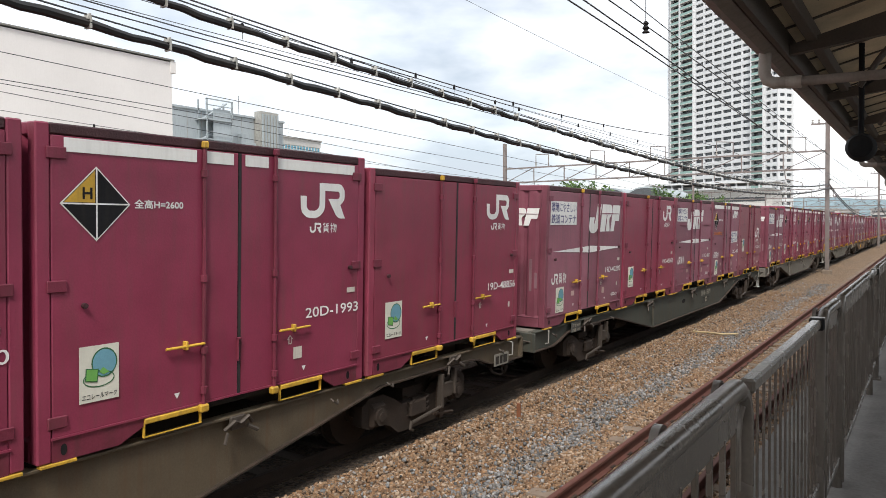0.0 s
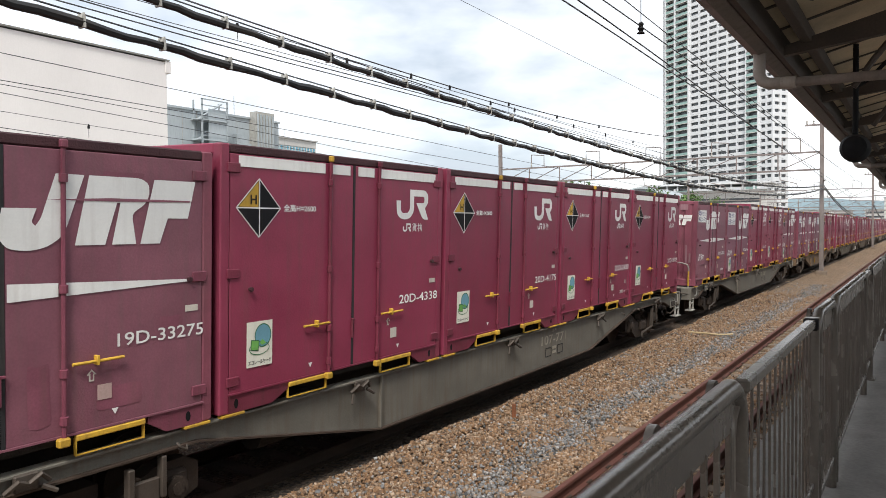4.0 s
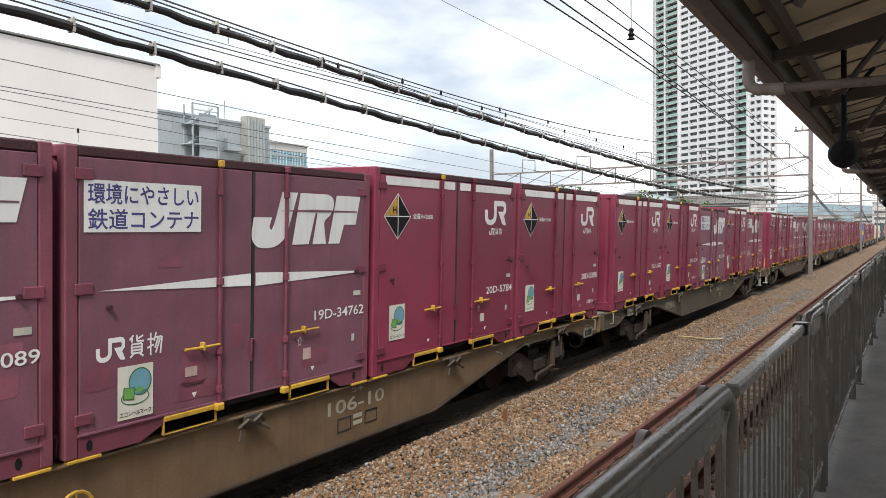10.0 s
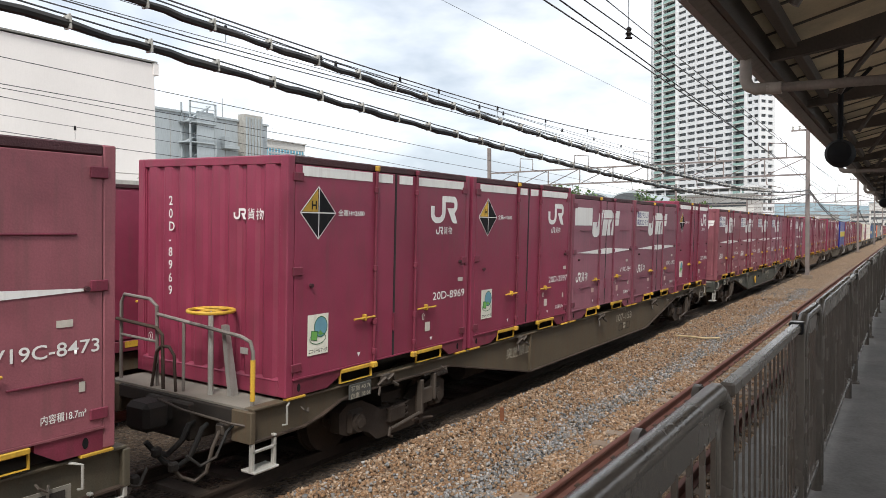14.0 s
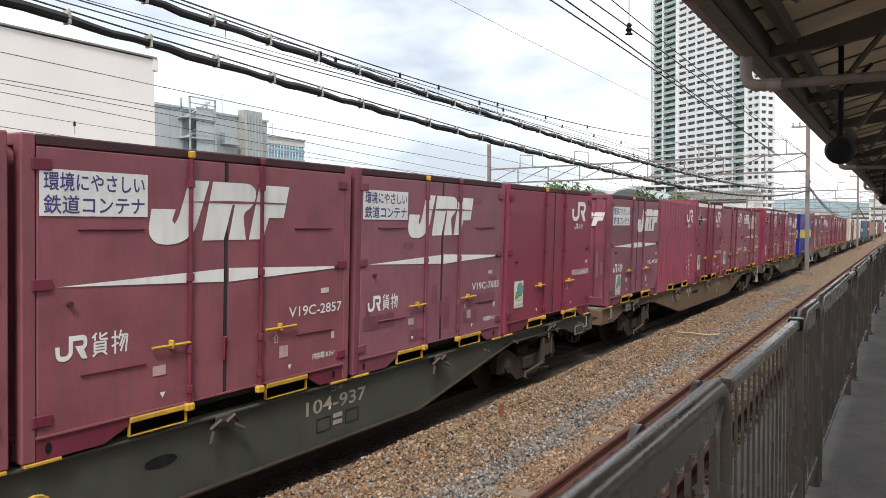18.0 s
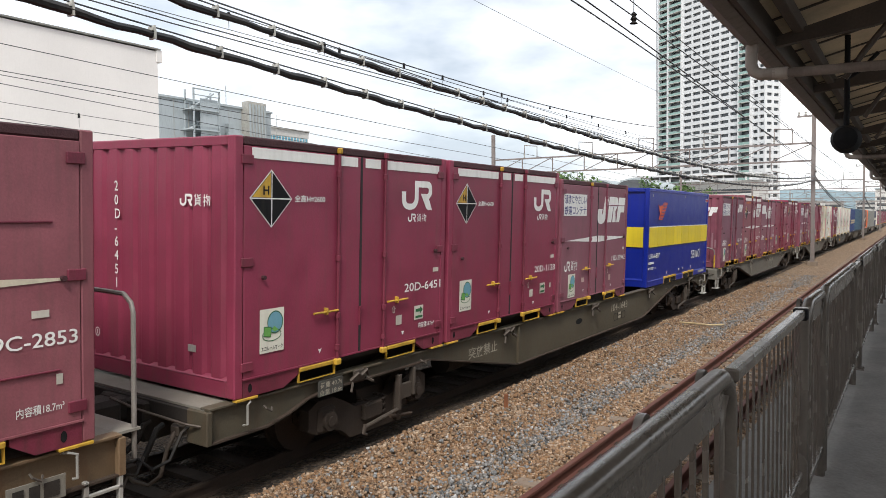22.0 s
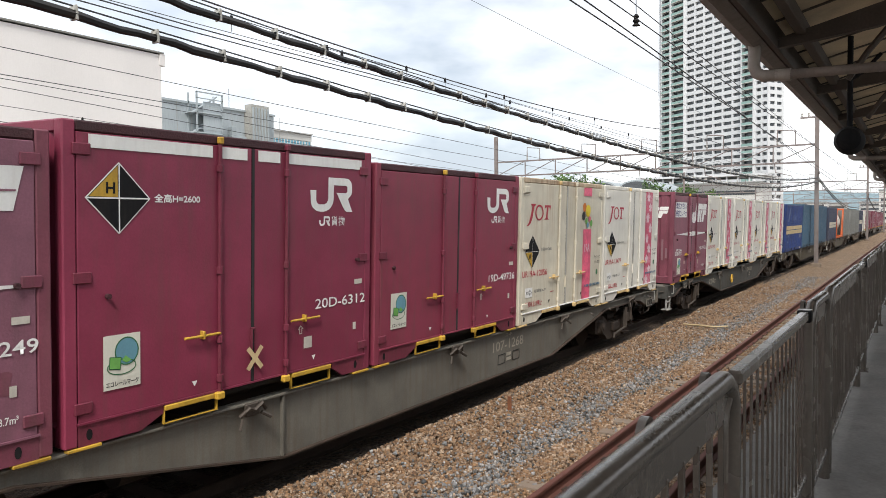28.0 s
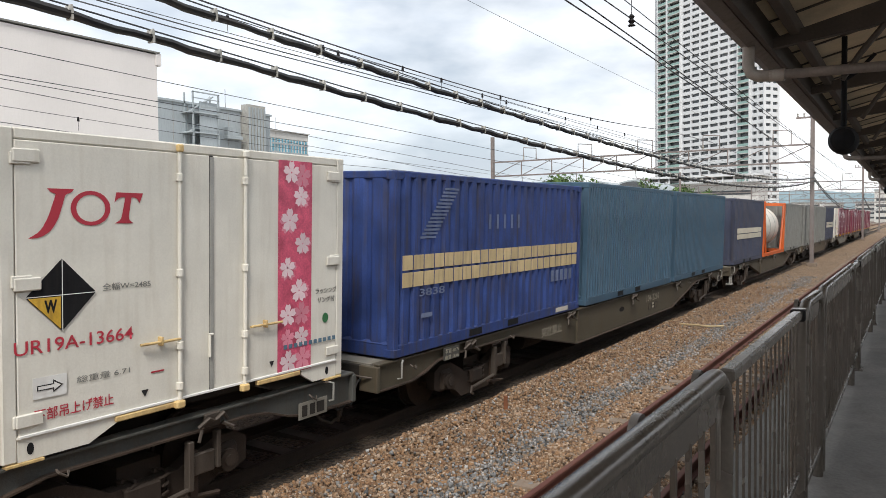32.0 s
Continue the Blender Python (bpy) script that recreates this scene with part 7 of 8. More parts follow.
def bogie(parent, x, rows, key):
    prof = [(-1.16, 0.34), (-1.16, 0.58), (-1.02, 0.66), (-0.74, 0.66), (-0.52, 0.56), (-0.34, 0.46), (0.34, 0.46), (0.52, 0.56), (0.74, 0.66), (1.02, 0.66), (1.16, 0.58), (1.16, 0.34), (1.02, 0.28), (0.74, 0.28), (0.58, 0.22), (0.42, 0.10), (-0.42, 0.10), (-0.58, 0.22), (-0.74, 0.28), (-1.02, 0.28)]
    b = part("bogie", shared("bogie frame", lambda: M().prism(prof, -1.04, -0.90).prism(prof, 0.90, 1.04).box(-0.22, 0.22, -0.95, 0.95, 0.34, 0.62), BOGIE_BROWN), BOGIE_BROWN, parent, at=(x, 0, 0))
    for sx in (-0.875, 0.875):
        part("axle_box", shared("axlebox", lambda: M().box(-0.15, 0.15, -1.09, -0.88, 0.28, 0.58, 0.04), BOGIE_BROWN), BOGIE_BROWN, b, at=(sx, 0, 0))
        part("axle_cap", shared("axlecap", lambda: M().cyl((0, -1.13, 0.42), (0, -1.08, 0.42), 0.11, 18).cyl((0, -1.145, 0.42), (0, -1.12, 0.42), 0.06, 12), BOGIE_BROWN), BOGIE_BROWN, b, at=(sx, 0, 0))
        ws = part("wheelset", shared("wheelset", lambda: M().cyl((0, -0.64, 0), (0, -0.51, 0), 0.41, 28).cyl((0, 0.51, 0), (0, 0.64, 0), 0.41, 28).cyl((0, -0.51, 0), (0, -0.48, 0), 0.44, 28).cyl((0, 0.48, 0), (0, 0.51, 0), 0.44, 28).cyl((0, -0.9, 0), (0, 0.9, 0), 0.075, 12).cyl((0, -0.66, 0), (0, -0.63, 0), 0.14, 12).box(-0.3, 0.3, -0.652, -0.642, -0.03, 0.03), RUST), RUST, b, at=(sx, 0, 0.41))
        rows.append((ws, (sx, 0, 0.41)))
    for k in (-0.16, 0.16):
        part("coil_spring", shared("coil", lambda: M().tube([(0.075 * math.cos(q * 0.9), -1.06 + 0.075 * math.sin(q * 0.9), 0.24 + q * 0.0115) for q in range(26)], 0.016, 6), BOGIE_BROWN), BOGIE_BROWN, b, at=(k, 0.05, 0))
    part("brake_hanger", shared("bhang", lambda: M().box(-0.05, 0.05, -1.12, -1.04, 0.12, 0.62, 0.01).cyl((-0.16, -1.10, 0.20), (0.30, -1.10, 0.14), 0.025, 6), RUST), RUST, b, at=(0.46, 0, 0))
    part("side_plate", shared("splate", lambda: M().box(-0.18, 0.18, -1.10, -1.04, 0.26, 0.46, 0.02), BOGIE_BROWN), BOGIE_BROWN, b, at=(-0.05, 0, 0))
    part("brake_rod", shared("brod", lambda: M().tube([(-0.30, -1.16, 0.22), (0.10, -1.17, 0.27), (0.38, -1.17, 0.30)], 0.024, 8).tube([(-0.30, -1.16, 0.25), (-0.33, -1.16, 0.15), (-0.27, -1.16, 0.12)], 0.022, 6), IRON, True), IRON, b, "worn brake rod with a hooked end")
    part("brake_bracket", shared("bbrack", lambda: M().box(0.34, 0.40, -1.20, -1.12, 0.28, 0.74, 0.008).box(0.66, 0.71, -1.20, -1.12, 0.42, 0.78, 0.008).box(0.40, 0.66, -1.17, -1.12, 0.40, 0.60, 0.01), IRON), IRON, b, "pale worn brake bracket")
    return b


def plain_bogie():
    m = M().prism([(-1.15, 0.36), (-1.05, 0.56), (-0.55, 0.60), (-0.3, 0.72), (0.3, 0.72), (0.55, 0.60), (1.05, 0.56), (1.15, 0.36), (0.72, 0.34), (0.42, 0.22), (-0.42, 0.22), (-0.72, 0.34)], -1.00, -0.90)
    for x in (-0.875, 0.875):
        m.cyl((x, -0.64, 0.41), (x, -0.51, 0.41), 0.42, 20).cyl((x, 0.51, 0.41), (x, 0.64, 0.41), 0.42, 20).cyl((x, -0.95, 0.41), (x, 0.95, 0.41), 0.1, 10)
    return m


def wagon(w, paint_name, number, notice, rail_end, wheel, cut):
    sill = SILLS[paint_name]
    t = thing("container_wagon", paint_name + " bogie flat wagon carrying freight containers", "freight wagon", group="wagons of the train")
    hl = 9.72
    prof = [(-hl, 0.97), (-hl, 0.64), (-hl + 0.75, 0.64), (-hl + 1.05, 0.70), (-hl + 1.35, 0.80), (-hl + 1.6, 0.83), (-6.0, 0.83), (-5.55, 0.74), (-3.30, 0.30), (3.40, 0.30), (5.65, 0.74), (6.1, 0.83), (hl - 1.6, 0.83), (hl - 1.35, 0.80), (hl - 1.05, 0.70), (hl - 0.75, 0.64), (hl, 0.64), (hl, 0.97)]
    for s in (-1, 1):
        sd = part("side_sill", shared(("sill web", s), lambda: M().prism(prof, s * 1.14 - 0.008, s * 1.14 + 0.008), sill), sill, t)
        if s < 0:
            part("top_flange", shared("tflange", lambda: M().box(-hl, hl, -1.20, -1.07, 0.948, 0.972, 0.004), sill), sill, sd)
            fl = [(p[0], p[1]) for p in prof[1:-1]]
            part("bottom_flange", shared("bflange", lambda: M().prism(fl + [(p[0], p[1] - 0.018) for p in fl[::-1]], -1.20, -1.07), RUST), RUST, sd)
            for x in (-3.3,) if w < 15 and w != 8 else ():
                zl = 0.31 if abs(x) < 3.5 else 0.31 + (abs(x) - 3.3) * 0.19
                part("web_stiffener", shared(("stiff", round(zl, 2)), lambda: M().box(-0.012, 0.012, -1.19, -1.14, zl, 0.95), sill), sill, sd, at=(x, 0, 0))
    part("deck_beam", shared("deckbeam", lambda: M().box(-hl, hl, -0.30, 0.30, 0.60, 0.93), STEEL_DARK), STEEL_DARK, t)
    for k in range(3 if w < 15 else 0):
        part("cross_member", shared("cross", lambda: M().box(-0.07, 0.07, -1.12, 1.12, 0.72, 0.94), STEEL_DARK), STEEL_DARK, t, at=(-4.3 + 4.3 * k, 0, 0))
    for s in (-1, 1):
        part("end_deck", shared(("enddeck", s), lambda: M().box(min(s * hl, s * (hl - 1.1)), max(s * hl, s * (hl - 1.1)), -1.13, 1.13, 0.945, 0.968), DECK), DECK, t, "worn grey steel deck plate")
        part("end_beam", shared(("endbeam", s), lambda: M().box(s * hl - 0.03, s * hl + 0.03, -1.20, 1.20, 0.80, 0.94, 0.008), STEEL_DARK), STEEL_DARK, t)
        for q in (-1, 1):
            part("corner_box", shared(("cornerbox", s, q), lambda: M().box(s * hl - 0.035, s * hl + 0.035, min(q * 0.92, q * 1.205), max(q * 0.92, q * 1.205), 0.62, 0.945, 0.01).box(min(s * hl, s * (hl - 0.30)), max(s * hl, s * (hl - 0.30)), min(q * 0.92, q * 0.95), max(q * 0.92, q * 0.95), 0.64, 0.93), sill), sill, t)
        cp = part("coupler", shared(("coupler", s), lambda: M().box(min(s * hl, s * (hl + 0.42)), max(s * hl, s * (hl + 0.42)), -0.10, 0.10, 0.70, 0.92, 0.03).box(min(s * (hl + 0.20), s * (hl + 0.50)), max(s * (hl + 0.20), s * (hl + 0.50)), -0.20, 0.16, 0.66, 0.96, 0.05), STEEL_DARK), STEEL_DARK, t)
        part("coupler_lever", shared(("lever", s), lambda: M().tube([(s * (hl + 0.03), -1.12, 0.80), (s * (hl + 0.10), -1.0, 0.82), (s * (hl + 0.14), -0.3, 0.86), (s * (hl + 0.3), -0.12, 0.98)], 0.014, 6), IRON), IRON, cp)
        for k, (ya, yb, lo, r, mt) in enumerate(((-0.55, -0.36, 0.34, 0.028, HOSE), (-0.80, -0.62, 0.24, 0.020, IRON), (-0.34, -0.20, 0.42, 0.030, HOSE)) if w < 15 else ()):
            part("brake_hose", shared(("hose", s, k), lambda: M().tube([(s * (hl + 0.02), ya, 0.72), (s * (hl + 0.10), ya - 0.02, 0.70), (s * (hl + 0.17), ya - 0.01, 0.56), (s * (hl + 0.22), ya + 0.02, lo + 0.08), (s * (hl + 0.30), (ya + yb) / 2, lo), (s * (hl + 0.40), yb, lo + 0.05), (s * (hl + 0.48), yb + 0.02, lo + 0.16)], r, 8), mt, True), mt, t)
            if k < 2:
                part("hose_coupling", shared(("hcoup", s, k), lambda: M().box(s * (hl + 0.48) - 0.05, s * (hl + 0.48) + 0.05, yb - 0.03, yb + 0.05, lo + 0.12, lo + 0.22, 0.02), STEEL_DARK), STEEL_DARK, t, "worn hose coupling")
        part("jumper_cable", shared(("jump", s), lambda: M().tube([(s * (hl + 0.03), -0.95, 0.78), (s * (hl + 0.12), -0.96, 0.74), (s * (hl + 0.22), -0.92, 0.50), (s * (hl + 0.36), -0.86, 0.44), (s * (hl + 0.48), -0.80, 0.56)], 0.016, 6), HOSE, True), HOSE, t)
        part("draft_pocket", shared(("pocket", s), lambda: M().box(min(s * (hl - 0.6), s * (hl + 0.10)), max(s * (hl - 0.6), s * (hl + 0.10)), -0.36, 0.36, 0.52, 0.92, 0.02), STEEL_DARK), STEEL_DARK, t)
        part("hose_valve", shared(("valve", s), lambda: M().box(s * (hl + 0.04) - 0.05, s * (hl + 0.04) + 0.07, -0.86, -0.74, 0.66, 0.78, 0.02), IRON), IRON, t)
        if (w in (3, 6, 7, 10, 11, 12, 14)) if s < 0 else (w in (1, 2, 5, 8, 9)):
            part("step_ladder", shared(("step", s), lambda: M().box(s * (hl - 0.16) - 0.17, s * (hl - 0.16) - 0.13, -1.20, -1.15, 0.34, 0.66, 0.006).box(s * (hl - 0.16) + 0.13, s * (hl - 0.16) + 0.17, -1.20, -1.15, 0.34, 0.66, 0.006).box(s * (hl - 0.16) - 0.17, s * (hl - 0.16) + 0.17, -1.24, -1.04, 0.32, 0.345, 0.006).box(s * (hl - 0.16) - 0.17, s * (hl - 0.16) + 0.17, -1.20, -1.17, 0.52, 0.55, 0.006), GALV), GALV, t, "pale steel step")
        part("grab_iron", shared(("grab", s), lambda: M().tube([(s * (hl - 0.42), -1.19, 0.72), (s * (hl - 0.42), -1.25, 0.74), (s * (hl - 0.42), -1.25, 0.93), (s * (hl - 0.48), -1.22, 0.95), (s * (hl - 0.52), -1.16, 0.95)], 0.012, 6), GALV), GALV, t)
    rows = []
    for s in (-1, 1):
        if w < 15:
            bogie(t, s * 7.05, rows, s)
        else:
            part("bogie", shared("plain bogie", plain_bogie, STEEL_DARK), STEEL_DARK, t, at=(s * 7.05, 0, 0))
    # hanging gear along the side
    part("brake_cylinder", shared("bcyl", lambda: M().cyl((4.3, -0.7, 0.55), (4.9, -0.7, 0.55), 0.16, 16), STEEL_DARK), STEEL_DARK, t)
    part("air_tank", shared("atank", lambda: M().cyl((-4.9, -0.65, 0.52), (-4.1, -0.65, 0.52), 0.17, 16), STEEL_DARK), STEEL_DARK, t)
    for x in ((-9.0, -6.2, 5.2, 6.2, 9.0) if w < 15 else ()):
        part("rope_hook", shared("rhook", lambda: M().tube([(-0.04, -1.20, 0.86), (-0.04, -1.24, 0.84), (0.02, -1.25, 0.80), (0.04, -1.23, 0.84)], 0.011, 6), IRON), IRON, t, at=(x, 0, 0))
    for k in range(5):
        x0 = -9.45 + k * 3.797 + 1.9
        part("container_lock", shared("lock", lambda: M().tube([(-0.16, -1.22, 0.86), (-0.08, -1.27, 0.94), (0.0, -1.25, 0.90), (0.08, -1.27, 0.96), (0.17, -1.22, 0.88)], 0.02, 6).box(-0.09, 0.09, -1.23, -1.19, 0.84, 0.97, 0.01).tube([(-0.14, -1.24, 0.84), (-0.19, -1.26, 0.74)], 0.016, 6).tube([(0.10, -1.24, 0.86), (0.20, -1.27, 0.80)], 0.02, 6), IRON), IRON, t, at=(x0, 0, 0))
    part("test_plate", shared("tplate", lambda: M().box(-0.22, 0.22, -1.225, -1.215, 0.62, 0.80), DECK), DECK, t, at=(9.0, 0, 0))
    part("test_bars", shared("tbars", lambda: M().plate(-0.18, -0.10, 0.65, 0.77, -1.228).plate(-0.06, 0.02, 0.65, 0.77, -1.228).plate(0.05, 0.17, 0.65, 0.77, -1.228), STEEL_DARK), STEEL_DARK, t, at=(9.0, 0, 0))
    part("load_plate", shared("lplate", lambda: M().box(-0.20, 0.20, -1.225, -1.205, 0.78, 0.95), SILLS["dark grey"]), SILLS["dark grey"], t, at=(-8.05, 0, 0))
    for k in range(2):
        part("load_text", shared(("ltext", k), lambda: fit_text("荷重 40.7t" if k == 0 else "自重 18.6t", -0.18, 0.18, 0.87 - 0.085 * k, 0.935 - 0.085 * k, -1.228, 0.006), STENCIL), STENCIL, t, at=(-8.05, 0, 0))
    if number:
        part("wagon_number", fit_text(number, 1.25, 2.30, 0.66, 0.82, -1.152), STENCIL, t, "pale stencilled number")
        part("series_text", shared("series2", lambda: fit_text("コキ", 1.66, 1.88, 0.86, 0.92, -1.152), STENCIL), STENCIL, t)
        for u in (1.42, 1.92):
            part("data_frame", shared("dframe", lambda: M().plate(0, 0.24, 0, 0.012, 0).plate(0, 0.24, 0.148, 0.16, 0).plate(0, 0.012, 0.012, 0.148, 0).plate(0.228, 0.24, 0.012, 0.148, 0), SEAL), SEAL, t, at=(u, -1.152, 0.44))
        part("data_bars", shared("dbars", lambda: M().plate(0, 0.16, 0.09, 0.14, 0).plate(0, 0.16, 0.01, 0.06, 0), STENCIL), STENCIL, t, at=(1.70, -1.152, 0.46))
    if notice:
        part("shunting_notice", shared("toppo", lambda: fit_text("突放禁止", -4.9, -4.0, 0.62, 0.80, -1.152), STENCIL), STENCIL, t, at=({6: 0.75, 7: -0.2, 8: 0.95}.get(w, 0.0), 0, 0))
    if w in (1, 7, 9, 13):
        part("web_hole", shared("webhole", lambda: M().disc_y(0, 0, 0.68, 0.17, 0.055), BLACK), BLACK, t, at=(-0.6, -1.1515, 0))
    if w == 8:
        part("web_slot", M().box(-0.33, 0.33, 0, 0.004, 0, 0.095, 0.0015), BLACK, t, "dark slot in the side sill", at=(-1.34, -1.153, 0.66))
        part("faded_mark", M().flat([(0.0, 0.16), (0.30, 0.16), (0.33, 0.28), (0.06, 0.28)], 0).flat([(0.24, 0.0), (0.36, 0.0), (0.41, 0.15), (0.29, 0.15)], 0).flat([(0.36, 0.16), (0.58, 0.16), (0.65, 0.28), (0.39, 0.28)], 0), STENCIL, t, "faded pale painted logo", at=(-2.48, -1.152, 0.60))
    if w in (4, 7, 12):
        hw = part("hand_wheel", shared("hwheel", lambda: M().tube([(0.14 * math.cos(q * 0.393), 0, 0.14 * math.sin(q * 0.393)) for q in range(16)], 0.016, 6, closed=True).cyl((-0.13, 0, 0), (0.13, 0, 0), 0.012, 6).cyl((0, 0, -0.13), (0, 0, 0.13), 0.012, 6), YELLOW), YELLOW, t, "yellow side brake wheel", at=(-1.75, -1.21, 0.60))
    if w == 8:
        part("end_deck", M().box(hl, hl + 0.22, -1.13, 1.13, 0.945, 0.968), DECK, t, "worn steel deck plate")
        part("hand_rail", M().tube([(hl + 0.18, 1.08, 0.96), (hl + 0.18, 1.08, 2.02), (hl + 0.18, 1.0, 2.12), (hl + 0.18, -0.96, 2.10), (hl + 0.18, -1.06, 2.03), (hl + 0.18, -1.09, 1.95), (hl + 0.18, -1.10, 0.70)], 0.022, 8), RAILGREY, t, smooth=True)
    if rail_end:
        col = RAILGREY
        tall = w in (3, 6, 10)
        if tall:
            part("hand_rail", shared("hrail a", lambda: M().tube([(-hl + 0.10, 1.08, 0.96), (-hl + 0.10, 1.08, 1.86), (-hl + 0.10, 1.02, 1.95), (-hl + 0.10, 0.56, 1.93), (-hl + 0.10, 0.44, 1.86), (-hl + 0.10, 0.42, 0.96)], 0.021, 8).tube([(-hl + 0.10, 1.08, 1.48), (-hl + 0.10, 0.43, 1.46)], 0.017, 8), col, True), col, t)
            part("hand_rail", shared("hrail b", lambda: M().tube([(-hl + 0.10, 0.42, 1.77), (-hl + 0.10, -0.90, 1.66), (-hl + 0.10, -1.04, 1.62), (-hl + 0.10, -1.08, 1.52), (-hl + 0.10, -1.08, 0.96)], 0.021, 8), col, True), col, t)
            part("hand_rail", shared("hrail c", lambda: M().tube([(-hl + 0.04, 1.08, 1.67), (-hl + 0.04, 0.36, 1.63), (-hl + 0.04, 0.26, 1.56), (-hl + 0.04, 0.24, 0.96)], 0.021, 8), RUST, True), RUST, t)
            part("rail_hoop", shared("hhoop", lambda: M().tube([(-hl + 0.04, 0.44, 0.96), (-hl + 0.04, 0.36, 1.36), (-hl + 0.04, 0.27, 1.44), (-hl + 0.04, 0.14, 1.44), (-hl + 0.04, 0.06, 1.36), (-hl + 0.04, 0.03, 0.96)], 0.018, 8), RUST, True), RUST, t)
            part("rail_post", shared("hpost", lambda: M().tube([(-hl + 0.10, -0.02, 0.96), (-hl + 0.10, -0.02, 1.73)], 0.018, 8), col, True), col, t)
            part("yellow_grip", shared("ygrip", lambda: M().tube([(-hl + 0.10, -1.08, 1.02), (-hl + 0.10, -1.08, 1.44)], 0.026, 8), YELLOW, True), YELLOW, t)
        else:
            part("hand_rail", shared("hrail low", lambda: M().tube([(-hl + 0.06, 1.10, 0.96), (-hl + 0.06, 1.10, 1.66), (-hl + 0.06, 1.02, 1.75), (-hl + 0.06, -0.50, 1.74), (-hl + 0.06, -0.60, 1.66), (-hl + 0.06, -0.62, 0.96 if w in (4, 9) else 1.58)], 0.020, 8), col, True), col, t)
            part("rail_post", shared("hpost low", lambda: M().tube([(-hl + 0.06, 0.07, 0.70), (-hl + 0.06, 0.07, 1.74)], 0.018, 8), col, True), col, t)
            if w in (2, 7, 12):
                hc = YELLOW if w != 2 else col
                part("rail_hoop", shared("hhoop low", lambda: M().tube([(-hl + 0.06, -0.36, 0.80), (-hl + 0.06, -0.50, 1.54), (-hl + 0.06, -0.55, 1.60), (-hl + 0.06, -0.64, 1.60), (-hl + 0.06, -0.68, 1.54), (-hl + 0.06, -0.70, 0.80)], 0.022, 8), hc, True), hc, t)
        if wheel:
            part("brake_stand", shared("bstand", lambda: M().prism([(-hl + 0.24, 0.96), (-hl + 0.34, 0.96), (-hl + 0.20, 1.74), (-hl + 0.14, 1.74)], -0.62, -0.56).cyl((-hl + 0.18, -0.36, 0.96), (-hl + 0.18, -0.36, 1.87), 0.03, 8), GALV), GALV, t)
            part("brake_wheel", shared("bwheel", lambda: M().tube([(-hl + 0.18 + 0.24 * math.cos(q * 0.2618), -0.36 + 0.24 * math.sin(q * 0.2618), 1.87) for q in range(24)], 0.02, 8, closed=True).cyl((-hl - 0.05, -0.36, 1.87), (-hl + 0.41, -0.36, 1.87), 0.014, 6).cyl((-hl + 0.18, -0.59, 1.87), (-hl + 0.18, -0.13, 1.87), 0.014, 6), YELLOW if w == 6 else TAN, True), YELLOW if w == 6 else TAN, t, "round brake hand wheel")
    return t, rows


